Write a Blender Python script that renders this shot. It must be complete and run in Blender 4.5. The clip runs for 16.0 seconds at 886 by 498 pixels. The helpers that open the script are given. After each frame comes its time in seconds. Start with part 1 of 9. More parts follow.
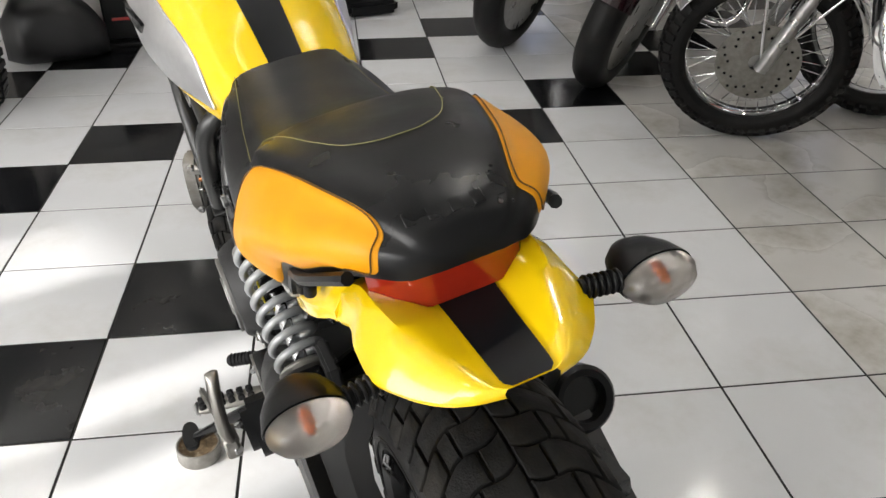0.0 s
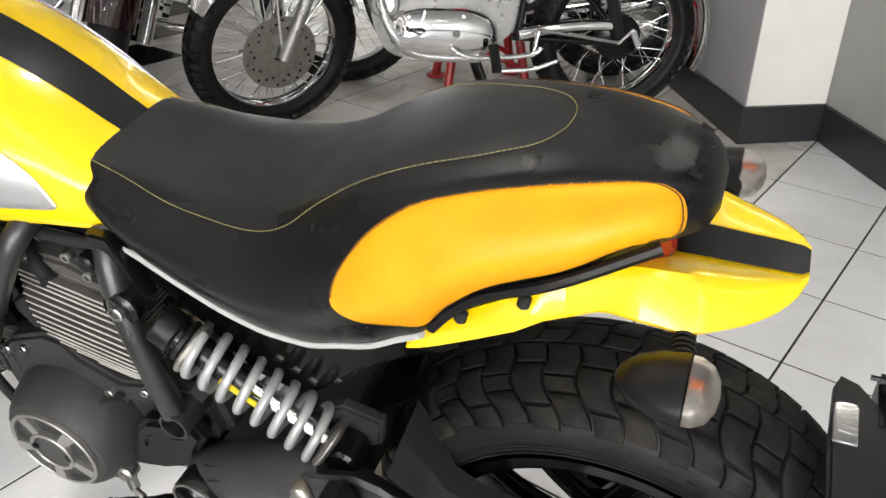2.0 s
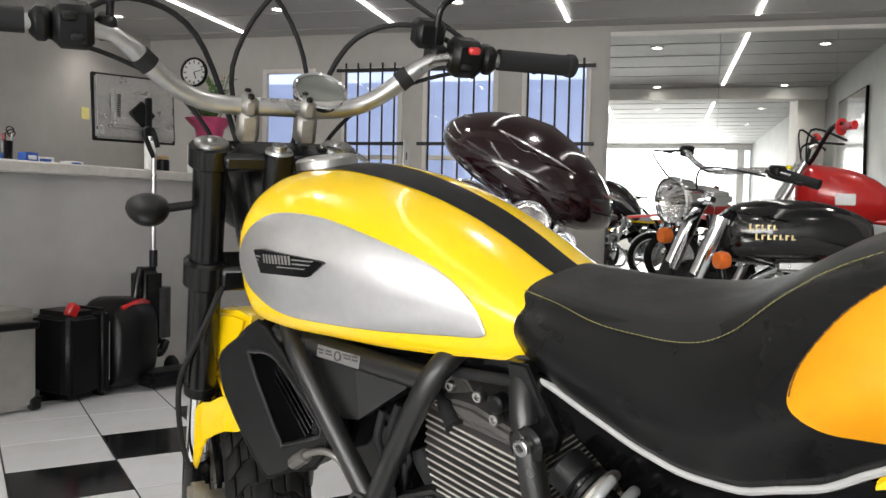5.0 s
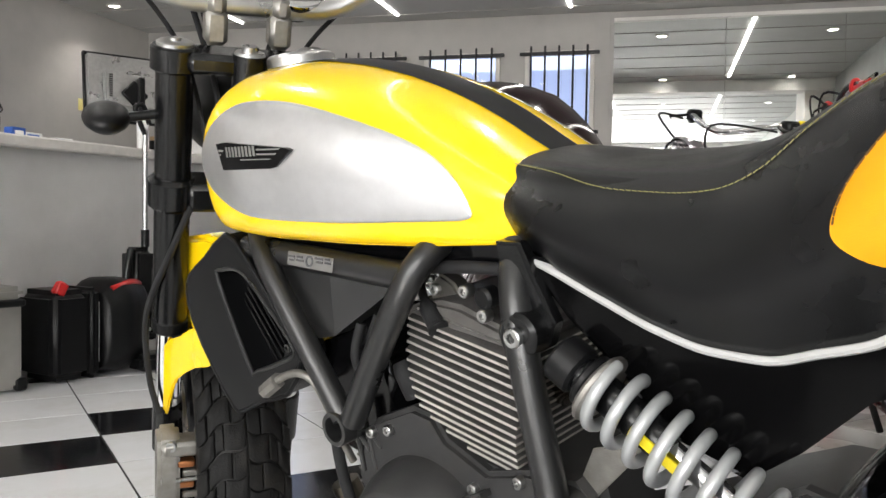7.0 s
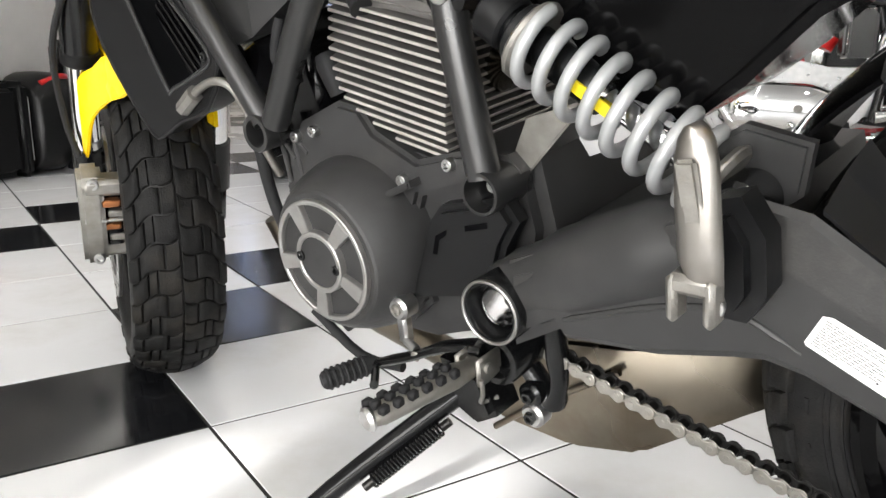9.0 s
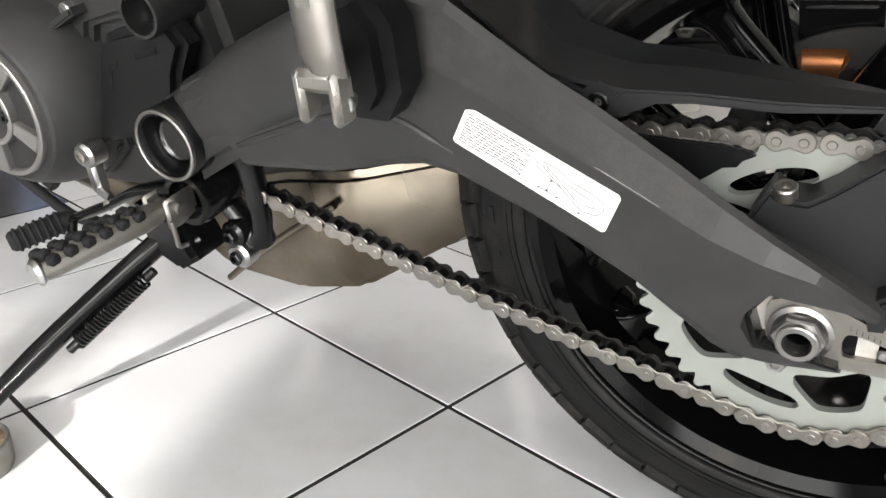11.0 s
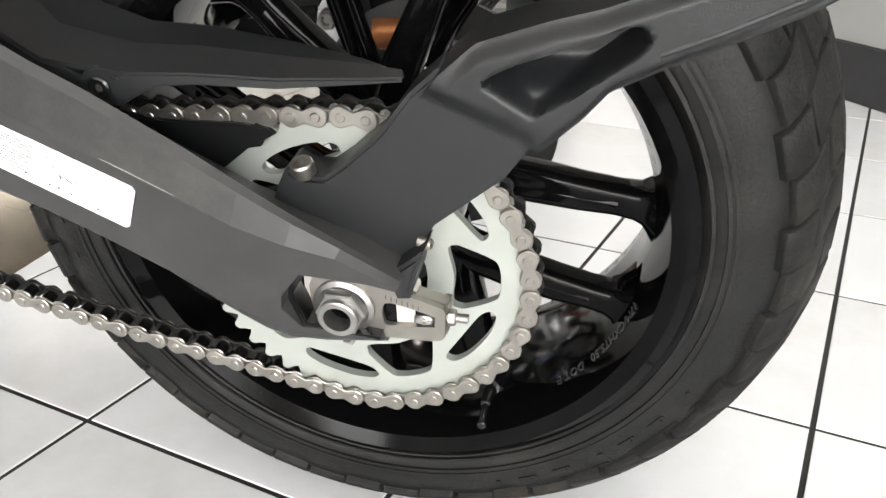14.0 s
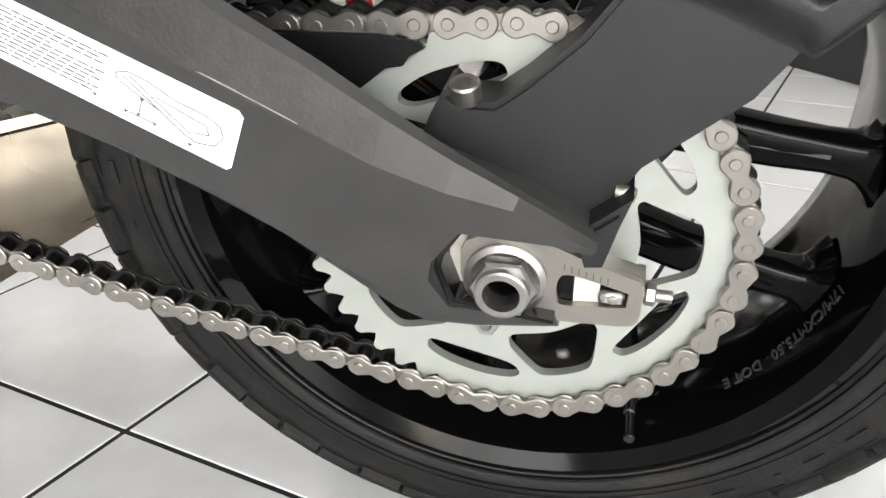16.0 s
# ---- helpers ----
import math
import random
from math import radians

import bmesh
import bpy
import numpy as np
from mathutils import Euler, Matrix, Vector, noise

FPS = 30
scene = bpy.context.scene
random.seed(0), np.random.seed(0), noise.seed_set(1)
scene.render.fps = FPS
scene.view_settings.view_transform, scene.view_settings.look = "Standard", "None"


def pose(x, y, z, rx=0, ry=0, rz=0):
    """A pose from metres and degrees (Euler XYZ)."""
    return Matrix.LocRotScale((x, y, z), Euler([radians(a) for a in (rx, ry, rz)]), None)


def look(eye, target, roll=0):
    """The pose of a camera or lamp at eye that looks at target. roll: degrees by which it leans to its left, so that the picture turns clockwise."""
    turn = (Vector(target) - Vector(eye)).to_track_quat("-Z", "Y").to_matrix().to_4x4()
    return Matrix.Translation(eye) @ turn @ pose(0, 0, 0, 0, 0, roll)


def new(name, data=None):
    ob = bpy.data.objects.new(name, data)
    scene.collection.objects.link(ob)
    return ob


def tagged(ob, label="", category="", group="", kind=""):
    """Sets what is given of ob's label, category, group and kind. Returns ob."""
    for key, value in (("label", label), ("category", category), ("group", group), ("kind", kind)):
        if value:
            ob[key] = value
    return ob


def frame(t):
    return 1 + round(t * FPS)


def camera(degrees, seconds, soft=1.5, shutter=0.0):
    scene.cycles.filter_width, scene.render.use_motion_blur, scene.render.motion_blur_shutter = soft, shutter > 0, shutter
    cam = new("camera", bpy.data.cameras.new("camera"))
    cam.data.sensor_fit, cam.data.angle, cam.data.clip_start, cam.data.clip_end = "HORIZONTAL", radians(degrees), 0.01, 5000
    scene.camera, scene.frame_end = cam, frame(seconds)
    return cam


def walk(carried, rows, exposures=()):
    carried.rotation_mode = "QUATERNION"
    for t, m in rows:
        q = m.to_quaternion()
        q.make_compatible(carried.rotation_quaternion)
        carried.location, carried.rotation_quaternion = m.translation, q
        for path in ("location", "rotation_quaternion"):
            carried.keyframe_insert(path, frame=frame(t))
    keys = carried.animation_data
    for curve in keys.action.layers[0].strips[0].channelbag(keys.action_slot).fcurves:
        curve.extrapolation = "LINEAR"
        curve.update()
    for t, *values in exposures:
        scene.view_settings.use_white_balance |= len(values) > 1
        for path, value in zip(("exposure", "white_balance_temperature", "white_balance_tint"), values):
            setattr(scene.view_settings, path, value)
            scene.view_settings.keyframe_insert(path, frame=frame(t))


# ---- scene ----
cam = camera(56.1, 16.0)
PATH = [
    (0, (0.557, -1.295, 1.149), (0.786, 0.415, 0.137), 0.5),
    (0.5, (0.452, -1.211, 1.124), (1.105, 0.385, 0.11), 0.4),
    (1, (0.312, -1.125, 1.138), (1.287, 0.297, 0.125), 0.2),
    (1.5, (0.115, -1.05, 1.159), (1.352, 0.15, 0.144), 0.2),
    (2, (-0.012, -0.964, 1.128), (1.386, 0.083, 0.153), 0.9),
    (2.5, (-0.079, -0.905, 1.068), (1.428, 0.17, 0.311), 1.1),
    (3, (-0.153, -0.903, 0.955), (1.381, 0.319, 0.562), 1.1),
    (3.5, (-0.211, -0.929, 0.88), (1.163, 0.512, 0.692), 1.1),
    (4, (-0.203, -0.937, 0.875), (0.946, 0.695, 0.734), 1.0),
    (4.2, (-0.193, -0.946, 0.878), (0.887, 0.732, 0.746), 1.0),
    (6.3, (-0.074, -0.863, 0.778), (0.925, 0.868, 0.717), 1.2),
    (6.5, (-0.073, -0.857, 0.761), (0.935, 0.87, 0.706), 1.1),
    (7, (-0.057, -0.843, 0.719), (0.948, 0.884, 0.643), 0.9),
    (7.5, (-0.048, -0.83, 0.675), (0.976, 0.88, 0.51), 0.8),
    (8, (-0.04, -0.82, 0.641), (0.983, 0.873, 0.345), 0.7),
    (8.2, (-0.038, -0.818, 0.624), (0.991, 0.864, 0.29), 0.7),
    (10.3, (0.071, -0.856, 0.524), (1.258, 0.589, -0.185), -0.3),
    (10.5, (0.081, -0.864, 0.521), (1.304, 0.539, -0.21), -0.2),
    (11, (0.101, -0.884, 0.516), (1.417, 0.414, -0.248), -0.2),
    (11.5, (0.127, -0.904, 0.514), (1.513, 0.303, -0.274), -0.2),
    (12, (0.149, -0.922, 0.512), (1.602, 0.196, -0.286), -0.1),
    (12.5, (0.167, -0.937, 0.508), (1.674, 0.1, -0.301), -0.1),
    (13, (0.182, -0.951, 0.509), (1.734, 0.009, -0.31), 0.0),
    (13.5, (0.195, -0.967, 0.508), (1.785, -0.073, -0.312), 0.1),
    (14, (0.203, -0.982, 0.515), (1.826, -0.151, -0.307), 0.3),
    (14.5, (0.197, -0.953, 0.49), (1.833, -0.16, -0.343), 0.4),
    (15, (0.232, -0.895, 0.443), (1.875, -0.113, -0.386), 0.5),
    (15.5, (0.248, -0.867, 0.432), (1.891, -0.081, -0.395), 0.6),
    (16, (0.25, -0.855, 0.439), (1.89, -0.026, -0.351), 0.8),
]
walk(cam, [(t, look(eye, target, roll)) for t, eye, target, roll in PATH],
     [(0, 0.32), (1, 0.52), (2, 0.52), (3, 0.22), (3.5, 0.05), (4, 0.08), (6.5, 0.42), (7.2, 0.58), (8, 0.95), (10.5, 0.65), (12, 0.65), (13, 1.0), (14, 1.2), (15, 1.05), (16, 1.0)])

# ---- light ----
world = bpy.data.worlds.new("world")
scene.world = world
world.use_nodes = True
sky = world.node_tree.nodes.new("ShaderNodeTexSky")
sky.sky_type, sky.sun_disc = "NISHITA", False
sky.sun_elevation, sky.sun_rotation = radians(19.2), radians(242.6)
world.node_tree.links.new(sky.outputs[0], world.node_tree.nodes["Background"].inputs[0])
world.node_tree.nodes["Background"].inputs[1].default_value = 0.12
sun = new("sun", bpy.data.lights.new("sun", "SUN"))
sun.data.energy, sun.data.angle, sun.data.color = 5.0, radians(0.6), (1, 0.96, 0.9)
SUN_FROM = Vector((-0.837, -0.434, 0.329))
sun.matrix_world = look(SUN_FROM * 10, (0, 0, 0))
scene.view_settings.exposure = 0.35


def room(p, q, z=0.0):
    """Room coordinates: p ahead to the door wall, q to its left; the tiles lie at 45 degrees to them."""
    return Vector(((p - q) * 0.70711, (p + q) * 0.70711, z))


ROOM_TURN = pose(0, 0, 0, 0, 0, 45)          # room x = p, room y = q
FAR, LEFT, RIGHT, BACK, CEIL = 6.34, 4.21, -2.45, -5.6, 2.42


def area_lamp(name, p, q, z, sx, sy, energy, colour, target):
    ob = new(name, bpy.data.lights.new(name, "AREA"))
    ob.data.shape, ob.data.size, ob.data.size_y = "RECTANGLE", sx, sy
    ob.data.energy, ob.data.color = energy, colour
    ob.matrix_world = look(room(p, q, z), room(*target))
    return ob


# daylight in the shop window behind, and the rows of ceiling spots
area_lamp("window_light", BACK + 0.12, 0.9, 1.35, 5.6, 1.9, 270, (1.0, 0.98, 0.95), (0, 0.9, 0.9))
SPOTS = [(p, q) for p in (5.35, 2.9, 0.7, -1.5, -3.6) for q in (3.86, 2.4, 0.95, -0.5, -1.95)]
for p, q in SPOTS:
    ob = new("ceiling_spot_light", bpy.data.lights.new("ceiling_spot_light", "SPOT"))
    ob.data.energy, ob.data.spot_size, ob.data.spot_blend, ob.data.shadow_soft_size = 14, radians(120), 0.8, 0.05
    ob.data.color = (1.0, 0.95, 0.88)
    ob.matrix_world = look(room(p, q, CEIL - 0.03), room(p, q, 0) + Vector((0, 0.001, 0)))

# ---- materials ----
def material(name, colour, rough=0.5, metal=0.0, scale=30.0, vary=0.08, bump=0.0, bump_scale=200.0, coat=0.0,
             dirt=None, dirt_scale=4.0, dirt_amount=0.0, emission=0.0, spec=0.5, rough_vary=0.1, island=0.0):
    m = bpy.data.materials.new(name)
    m.use_nodes = True
    t = m.node_tree
    b = t.nodes["Principled BSDF"]
    b.inputs["Roughness"].default_value = rough
    b.inputs["Metallic"].default_value = metal
    b.inputs["Specular IOR Level"].default_value = spec
    b.inputs["Coat Weight"].default_value = coat
    b.inputs["Coat Roughness"].default_value = 0.06
    co = t.nodes.new("ShaderNodeTexCoord")
    n1 = t.nodes.new("ShaderNodeTexNoise")
    n1.inputs["Scale"].default_value = scale
    n1.inputs["Detail"].default_value = 5
    t.links.new(co.outputs["Object"], n1.inputs["Vector"])
    mr = t.nodes.new("ShaderNodeMapRange")
    mr.inputs["From Min"].default_value, mr.inputs["From Max"].default_value = 0.3, 0.7
    mr.inputs["To Min"].default_value, mr.inputs["To Max"].default_value = 1 - vary, 1 + vary
    t.links.new(n1.outputs["Fac"], mr.inputs["Value"])
    mul = t.nodes.new("ShaderNodeVectorMath")
    mul.operation = "SCALE"
    mul.inputs[0].default_value = colour
    t.links.new(mr.outputs["Result"], mul.inputs["Scale"])
    out = mul.outputs["Vector"]
    if dirt:
        n2 = t.nodes.new("ShaderNodeTexNoise")
        n2.inputs["Scale"].default_value = dirt_scale
        n2.inputs["Detail"].default_value = 8
        n2.inputs["Roughness"].default_value = 0.65
        t.links.new(co.outputs["Object"], n2.inputs["Vector"])
        r = t.nodes.new("ShaderNodeMapRange")
        r.inputs["From Min"].default_value, r.inputs["From Max"].default_value = 0.5, 0.72
        r.inputs["To Max"].default_value = dirt_amount
        t.links.new(n2.outputs["Fac"], r.inputs["Value"])
        mix = t.nodes.new("ShaderNodeMix")
        mix.data_type = "RGBA"
        mix.inputs["B"].default_value = (*dirt, 1)
        t.links.new(r.outputs["Result"], mix.inputs["Factor"])
        t.links.new(out, mix.inputs["A"])
        out = mix.outputs["Result"]
    if island:
        info = t.nodes.new("ShaderNodeObjectInfo")
        r2 = t.nodes.new("ShaderNodeMapRange")
        r2.inputs["To Min"].default_value, r2.inputs["To Max"].default_value = 1 - island, 1 + island
        t.links.new(info.outputs["Random"], r2.inputs["Value"])
        m2 = t.nodes.new("ShaderNodeVectorMath")
        m2.operation = "SCALE"
        t.links.new(out, m2.inputs[0])
        t.links.new(r2.outputs["Result"], m2.inputs["Scale"])
        out = m2.outputs["Vector"]
    t.links.new(out, b.inputs["Base Color"])
    if rough_vary:
        n3 = t.nodes.new("ShaderNodeTexNoise")
        n3.inputs["Scale"].default_value = scale * 0.35
        n3.inputs["Detail"].default_value = 4
        t.links.new(co.outputs["Object"], n3.inputs["Vector"])
        r3 = t.nodes.new("ShaderNodeMapRange")
        r3.inputs["From Min"].default_value, r3.inputs["From Max"].default_value = 0.3, 0.7
        r3.inputs["To Min"].default_value, r3.inputs["To Max"].default_value = rough * (1 - rough_vary), min(1, rough * (1 + rough_vary))
        t.links.new(n3.outputs["Fac"], r3.inputs["Value"])
        t.links.new(r3.outputs["Result"], b.inputs["Roughness"])
    if bump:
        n4 = t.nodes.new("ShaderNodeTexNoise")
        n4.inputs["Scale"].default_value = bump_scale
        n4.inputs["Detail"].default_value = 3
        t.links.new(co.outputs["Object"], n4.inputs["Vector"])
        bp = t.nodes.new("ShaderNodeBump")
        bp.inputs["Strength"].default_value = bump
        bp.inputs["Distance"].default_value = 0.002
        t.links.new(n4.outputs["Fac"], bp.inputs["Height"])
        t.links.new(bp.outputs["Normal"], b.inputs["Normal"])
    if emission:
        b.inputs["Emission Color"].default_value = (*colour, 1)
        b.inputs["Emission Strength"].default_value = emission
    return m


def glass_material(name, colour=(1, 1, 1), rough=0.02, ior=1.45, transmission=1.0):
    m = bpy.data.materials.new(name)
    m.use_nodes = True
    b = m.node_tree.nodes["Principled BSDF"]
    b.inputs["Base Color"].default_value = (*colour, 1)
    b.inputs["Roughness"].default_value = rough
    b.inputs["IOR"].default_value = ior
    b.inputs["Transmission Weight"].default_value = transmission
    return m


YELLOW = material("yellow_paint", (0.88, 0.585, 0.004), 0.24, coat=0.6, spec=0.35, vary=0.02, scale=6, rough_vary=0.15)
SATIN_BLACK_STRIPE = material("stripe_black", (0.0055, 0.0060, 0.0072), 0.36, vary=0.1, scale=40, spec=0.22)
LEATHER = material("black_leather", (0.0042, 0.0044, 0.0050), 0.34, spec=0.36, vary=0.12, scale=60, bump=0.22, bump_scale=900, rough_vary=0.15)
LEATHER_SMOOTH = material("black_leather_smooth", (0.0032, 0.0033, 0.0038), 0.30, spec=0.3, vary=0.1, scale=40, bump=0.1, bump_scale=1300, rough_vary=0.2)
ORANGE_LEATHER = material("orange_leather", (0.76, 0.315, 0.004), 0.40, vary=0.05, scale=30, bump=0.15, bump_scale=1100, rough_vary=0.2, spec=0.28)
STITCH = material("stitch_thread", (0.24, 0.22, 0.08), 0.8)
DARK_SEAM = material("seam_dark", (0.10, 0.045, 0.005), 0.8)
BRUSHED = material("brushed_aluminium", (0.68, 0.68, 0.69), 0.37, 1.0, scale=80, vary=0.03, bump=0.02, bump_scale=900, rough_vary=0.12)
ALU = material("aluminium", (0.44, 0.44, 0.435), 0.33, 1.0, scale=50, vary=0.08, rough_vary=0.3)
RING = material("satin_ring", (0.34, 0.335, 0.325), 0.42, 0.85, vary=0.08, scale=60)
PLATE_STEEL = material("plated_steel", (0.30, 0.285, 0.265), 0.42, 1.0, scale=60, vary=0.12, bump=0.03, bump_scale=900, rough_vary=0.2, dirt=(0.16, 0.14, 0.12), dirt_amount=0.3, dirt_scale=30)
NUT_STEEL = material("nut_steel", (0.33, 0.325, 0.315), 0.36, 1.0, scale=60, vary=0.15, rough_vary=0.3, dirt=(0.12, 0.11, 0.10), dirt_amount=0.4, dirt_scale=40)
CAST = material("cast_aluminium", (0.32, 0.31, 0.29), 0.5, 1.0, scale=60, vary=0.15, bump=0.3, bump_scale=700, dirt=(0.2, 0.18, 0.15), dirt_amount=0.5, dirt_scale=20)
CHROME = material("chrome", (0.85, 0.85, 0.86), 0.07, 1.0, vary=0.02, rough_vary=0.5)
SPRING_GREY = material("spring_grey", (0.36, 0.37, 0.375), 0.33, 0.35, vary=0.04, coat=0.3)
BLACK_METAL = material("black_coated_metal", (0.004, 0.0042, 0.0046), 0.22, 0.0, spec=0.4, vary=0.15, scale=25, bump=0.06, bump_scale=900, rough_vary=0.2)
FRAME_PAINT = material("frame_satin_black", (0.012, 0.0122, 0.0125), 0.30, 0.0, spec=0.55, vary=0.12, scale=25, bump=0.05, bump_scale=1100, rough_vary=0.2)
PALE_CAST = material("pale_cast_alloy", (0.58, 0.56, 0.52), 0.45, 0.3, vary=0.08, scale=70, dirt=(0.30, 0.28, 0.25), dirt_amount=0.5, dirt_scale=45)
ENGINE_GREY = material("engine_grey", (0.040, 0.0400, 0.0405), 0.44, 0.35, vary=0.12, scale=30, bump=0.25, bump_scale=1400, dirt=(0.09, 0.085, 0.08), dirt_amount=0.4, dirt_scale=9, spec=0.3)
FIN_BLACK = material("fin_dark", (0.11, 0.105, 0.10), 0.5, 0.4, vary=0.2, bump=0.3, bump_scale=900)
FIN_EDGE = material("fin_machined_edge", (0.62, 0.60, 0.56), 0.38, 0.85, vary=0.1)
SWING = material("swingarm_coating", (0.030, 0.0302, 0.0305), 0.42, 0.15, vary=0.10, scale=16, bump=0.12, bump_scale=2600, dirt=(0.060, 0.058, 0.056), dirt_amount=0.4, dirt_scale=11, spec=0.34, rough_vary=0.2)
SWING_SCUFFED = material("swingarm_scuffed", (0.027, 0.0268, 0.0265), 0.44, 0.1, vary=0.15, scale=34, bump=0.10, bump_scale=500, dirt=(0.070, 0.066, 0.062), dirt_amount=0.6, dirt_scale=15, spec=0.32, rough_vary=0.3)
WORN = material("worn_coating", (0.17, 0.165, 0.155), 0.5, 0.3, vary=0.3, scale=200)
PLASTIC = material("black_plastic", (0.004, 0.0042, 0.0047), 0.34, spec=0.25, vary=0.1, scale=30, bump=0.15, bump_scale=1500, rough_vary=0.15)
ARM_PLASTIC = material("arm_plastic", (0.0085, 0.0090, 0.0100), 0.42, spec=0.36, vary=0.1, scale=30, bump=0.15, bump_scale=1500, rough_vary=0.15)
RIM_BLACK = material("rim_black", (0.002, 0.002, 0.0022), 0.09, 0.0, vary=0.1, rough_vary=0.4, spec=0.09)
GLOSS_BLACK = material("gloss_black", (0.003, 0.003, 0.0035), 0.10, coat=0.0, vary=0.1, rough_vary=0.3, spec=0.2)
RUBBER = material("tyre_rubber", (0.0060, 0.0060, 0.0062), 0.46, spec=0.24, vary=0.2, scale=22, bump=0.25, bump_scale=500, dirt=(0.10, 0.085, 0.065), dirt_amount=0.1, dirt_scale=16)
TREAD_RUBBER = material("tread_rubber", (0.0085, 0.0085, 0.0085), 0.62, vary=0.25, scale=30, bump=0.4, bump_scale=420, dirt=(0.10, 0.085, 0.065), dirt_amount=0.18, dirt_scale=13, spec=0.15)
GRIP = material("grip_rubber", (0.014, 0.014, 0.015), 0.7, bump=0.4, bump_scale=600, spec=0.25)
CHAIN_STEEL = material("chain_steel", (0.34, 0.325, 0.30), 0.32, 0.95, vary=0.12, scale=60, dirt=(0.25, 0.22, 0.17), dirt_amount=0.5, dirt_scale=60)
CHAIN_DARK = material("chain_dark", (0.012, 0.0115, 0.011), 0.35, 0.6, vary=0.3)
SPROCKET = material("sprocket_steel", (0.404, 0.426, 0.396), 0.42, 0.55, vary=0.05, dirt=(0.35, 0.36, 0.31), dirt_amount=0.4, dirt_scale=20)
STAINLESS = material("heat_tinted_steel", (0.17, 0.15, 0.12), 0.30, 1.0, vary=0.35, scale=9, dirt=(0.11, 0.08, 0.05), dirt_amount=0.7, dirt_scale=8, rough_vary=0.35)
LABEL_WHITE = material("label_white", (0.78, 0.78, 0.77), 0.4, vary=0.03)
LABEL_INK = material("label_ink", (0.07, 0.07, 0.075), 0.6)
YELLOW_MARK = material("yellow_sticker", (0.8, 0.65, 0.02), 0.45)
TRIM_WHITE = material("seat_piping", (0.42, 0.42, 0.415), 0.4, vary=0.04)
RED_LENS = material("red_lens", (0.32, 0.02, 0.008), 0.12, coat=0.6, vary=0.1)
ORANGE_LENS = material("amber_bulb", (0.75, 0.16, 0.02), 0.25, vary=0.1)
CLEAR = glass_material("clear_lens", (0.94, 0.93, 0.92), 0.09)
FROSTED = glass_material("patterned_lens", (0.95, 0.92, 0.90), 0.30)
REFLECTOR = material("lens_reflector", (0.78, 0.77, 0.75), 0.16, 1.0, bump=0.5, bump_scale=140)
COPPER = material("copper_colour", (0.42, 0.17, 0.07), 0.4, 0.9, vary=0.2)
RED_PAINT = material("red_paint", (0.50, 0.012, 0.012), 0.3, coat=0.7, vary=0.05)
MAROON = material("maroon_paint", (0.014, 0.003, 0.0045), 0.13, coat=1.0, vary=0.05)
TANK_BLACK = material("tank_black", (0.004, 0.004, 0.005), 0.14, coat=0.6, vary=0.05)
VINYL = material("black_vinyl", (0.013, 0.013, 0.014), 0.4, bump=0.15, bump_scale=500, vary=0.1)
GOLD = material("gold_letter", (0.75, 0.60, 0.30), 0.35, 0.7)


# ---- mesh helpers ----
def finish(bm, angle=38):
    bmesh.ops.recalc_face_normals(bm, faces=bm.faces)
    me = bpy.data.meshes.new("mesh")
    for f in bm.faces:
        f.smooth = True
    bm.to_mesh(me)
    bm.free()
    me.set_sharp_from_angle(angle=radians(angle))
    return me


HOME = {}      # where new parts of a thing are placed


def part(name, bm, mat, parent=None, label="", angle=38):
    me = bm if isinstance(bm, bpy.types.Mesh) else finish(bm, angle)
    for m in (mat if isinstance(mat, (list, tuple)) else [mat]):
        if isinstance(bm, bpy.types.Mesh) and len(me.materials):
            break
        me.materials.append(m)
    me.name = name
    ob = new(name, me)
    if parent:
        ob.parent = parent
        if parent.name in HOME:
            ob.matrix_local = HOME[parent.name]
    if label:
        tagged(ob, label)
    return ob


def thing(name, m, label, category, group="", kind=""):
    e = new(name)
    e.empty_display_size = 0.1
    e.matrix_world = m
    return tagged(e, label, category, group, kind)


def frame_of(p, q, up=(0, 0, 1)):
    """A matrix whose Z runs from p to q."""
    z = (Vector(q) - Vector(p)).normalized()
    x = Vector(up).cross(z)
    if x.length < 1e-4:
        x = Vector((1, 0, 0)).cross(z)
    x.normalize()
    y = z.cross(x)
    m = Matrix((x, y, z)).transposed().to_4x4()
    m.translation = Vector(p)
    return m


def curve_pts(pts, n=6, closed=False):
    """Catmull-Rom through points."""
    P = [Vector(p) for p in pts]
    if len(P) < 3 and not closed:
        return P
    out = []
    k = len(P)
    for i in range(k if closed else k - 1):
        if closed:
            a, b, c, d = P[(i - 1) % k], P[i], P[(i + 1) % k], P[(i + 2) % k]
        else:
            a, b, c, d = P[max(i - 1, 0)], P[i], P[i + 1], P[min(i + 2, k - 1)]
        for j in range(n):
            t = j / n
            out.append(0.5 * ((2 * b) + (c - a) * t + (2 * a - 5 * b + 4 * c - d) * t * t + (3 * b - a - 3 * c + d) * t ** 3))
    if not closed:
        out.append(P[-1])
    return out


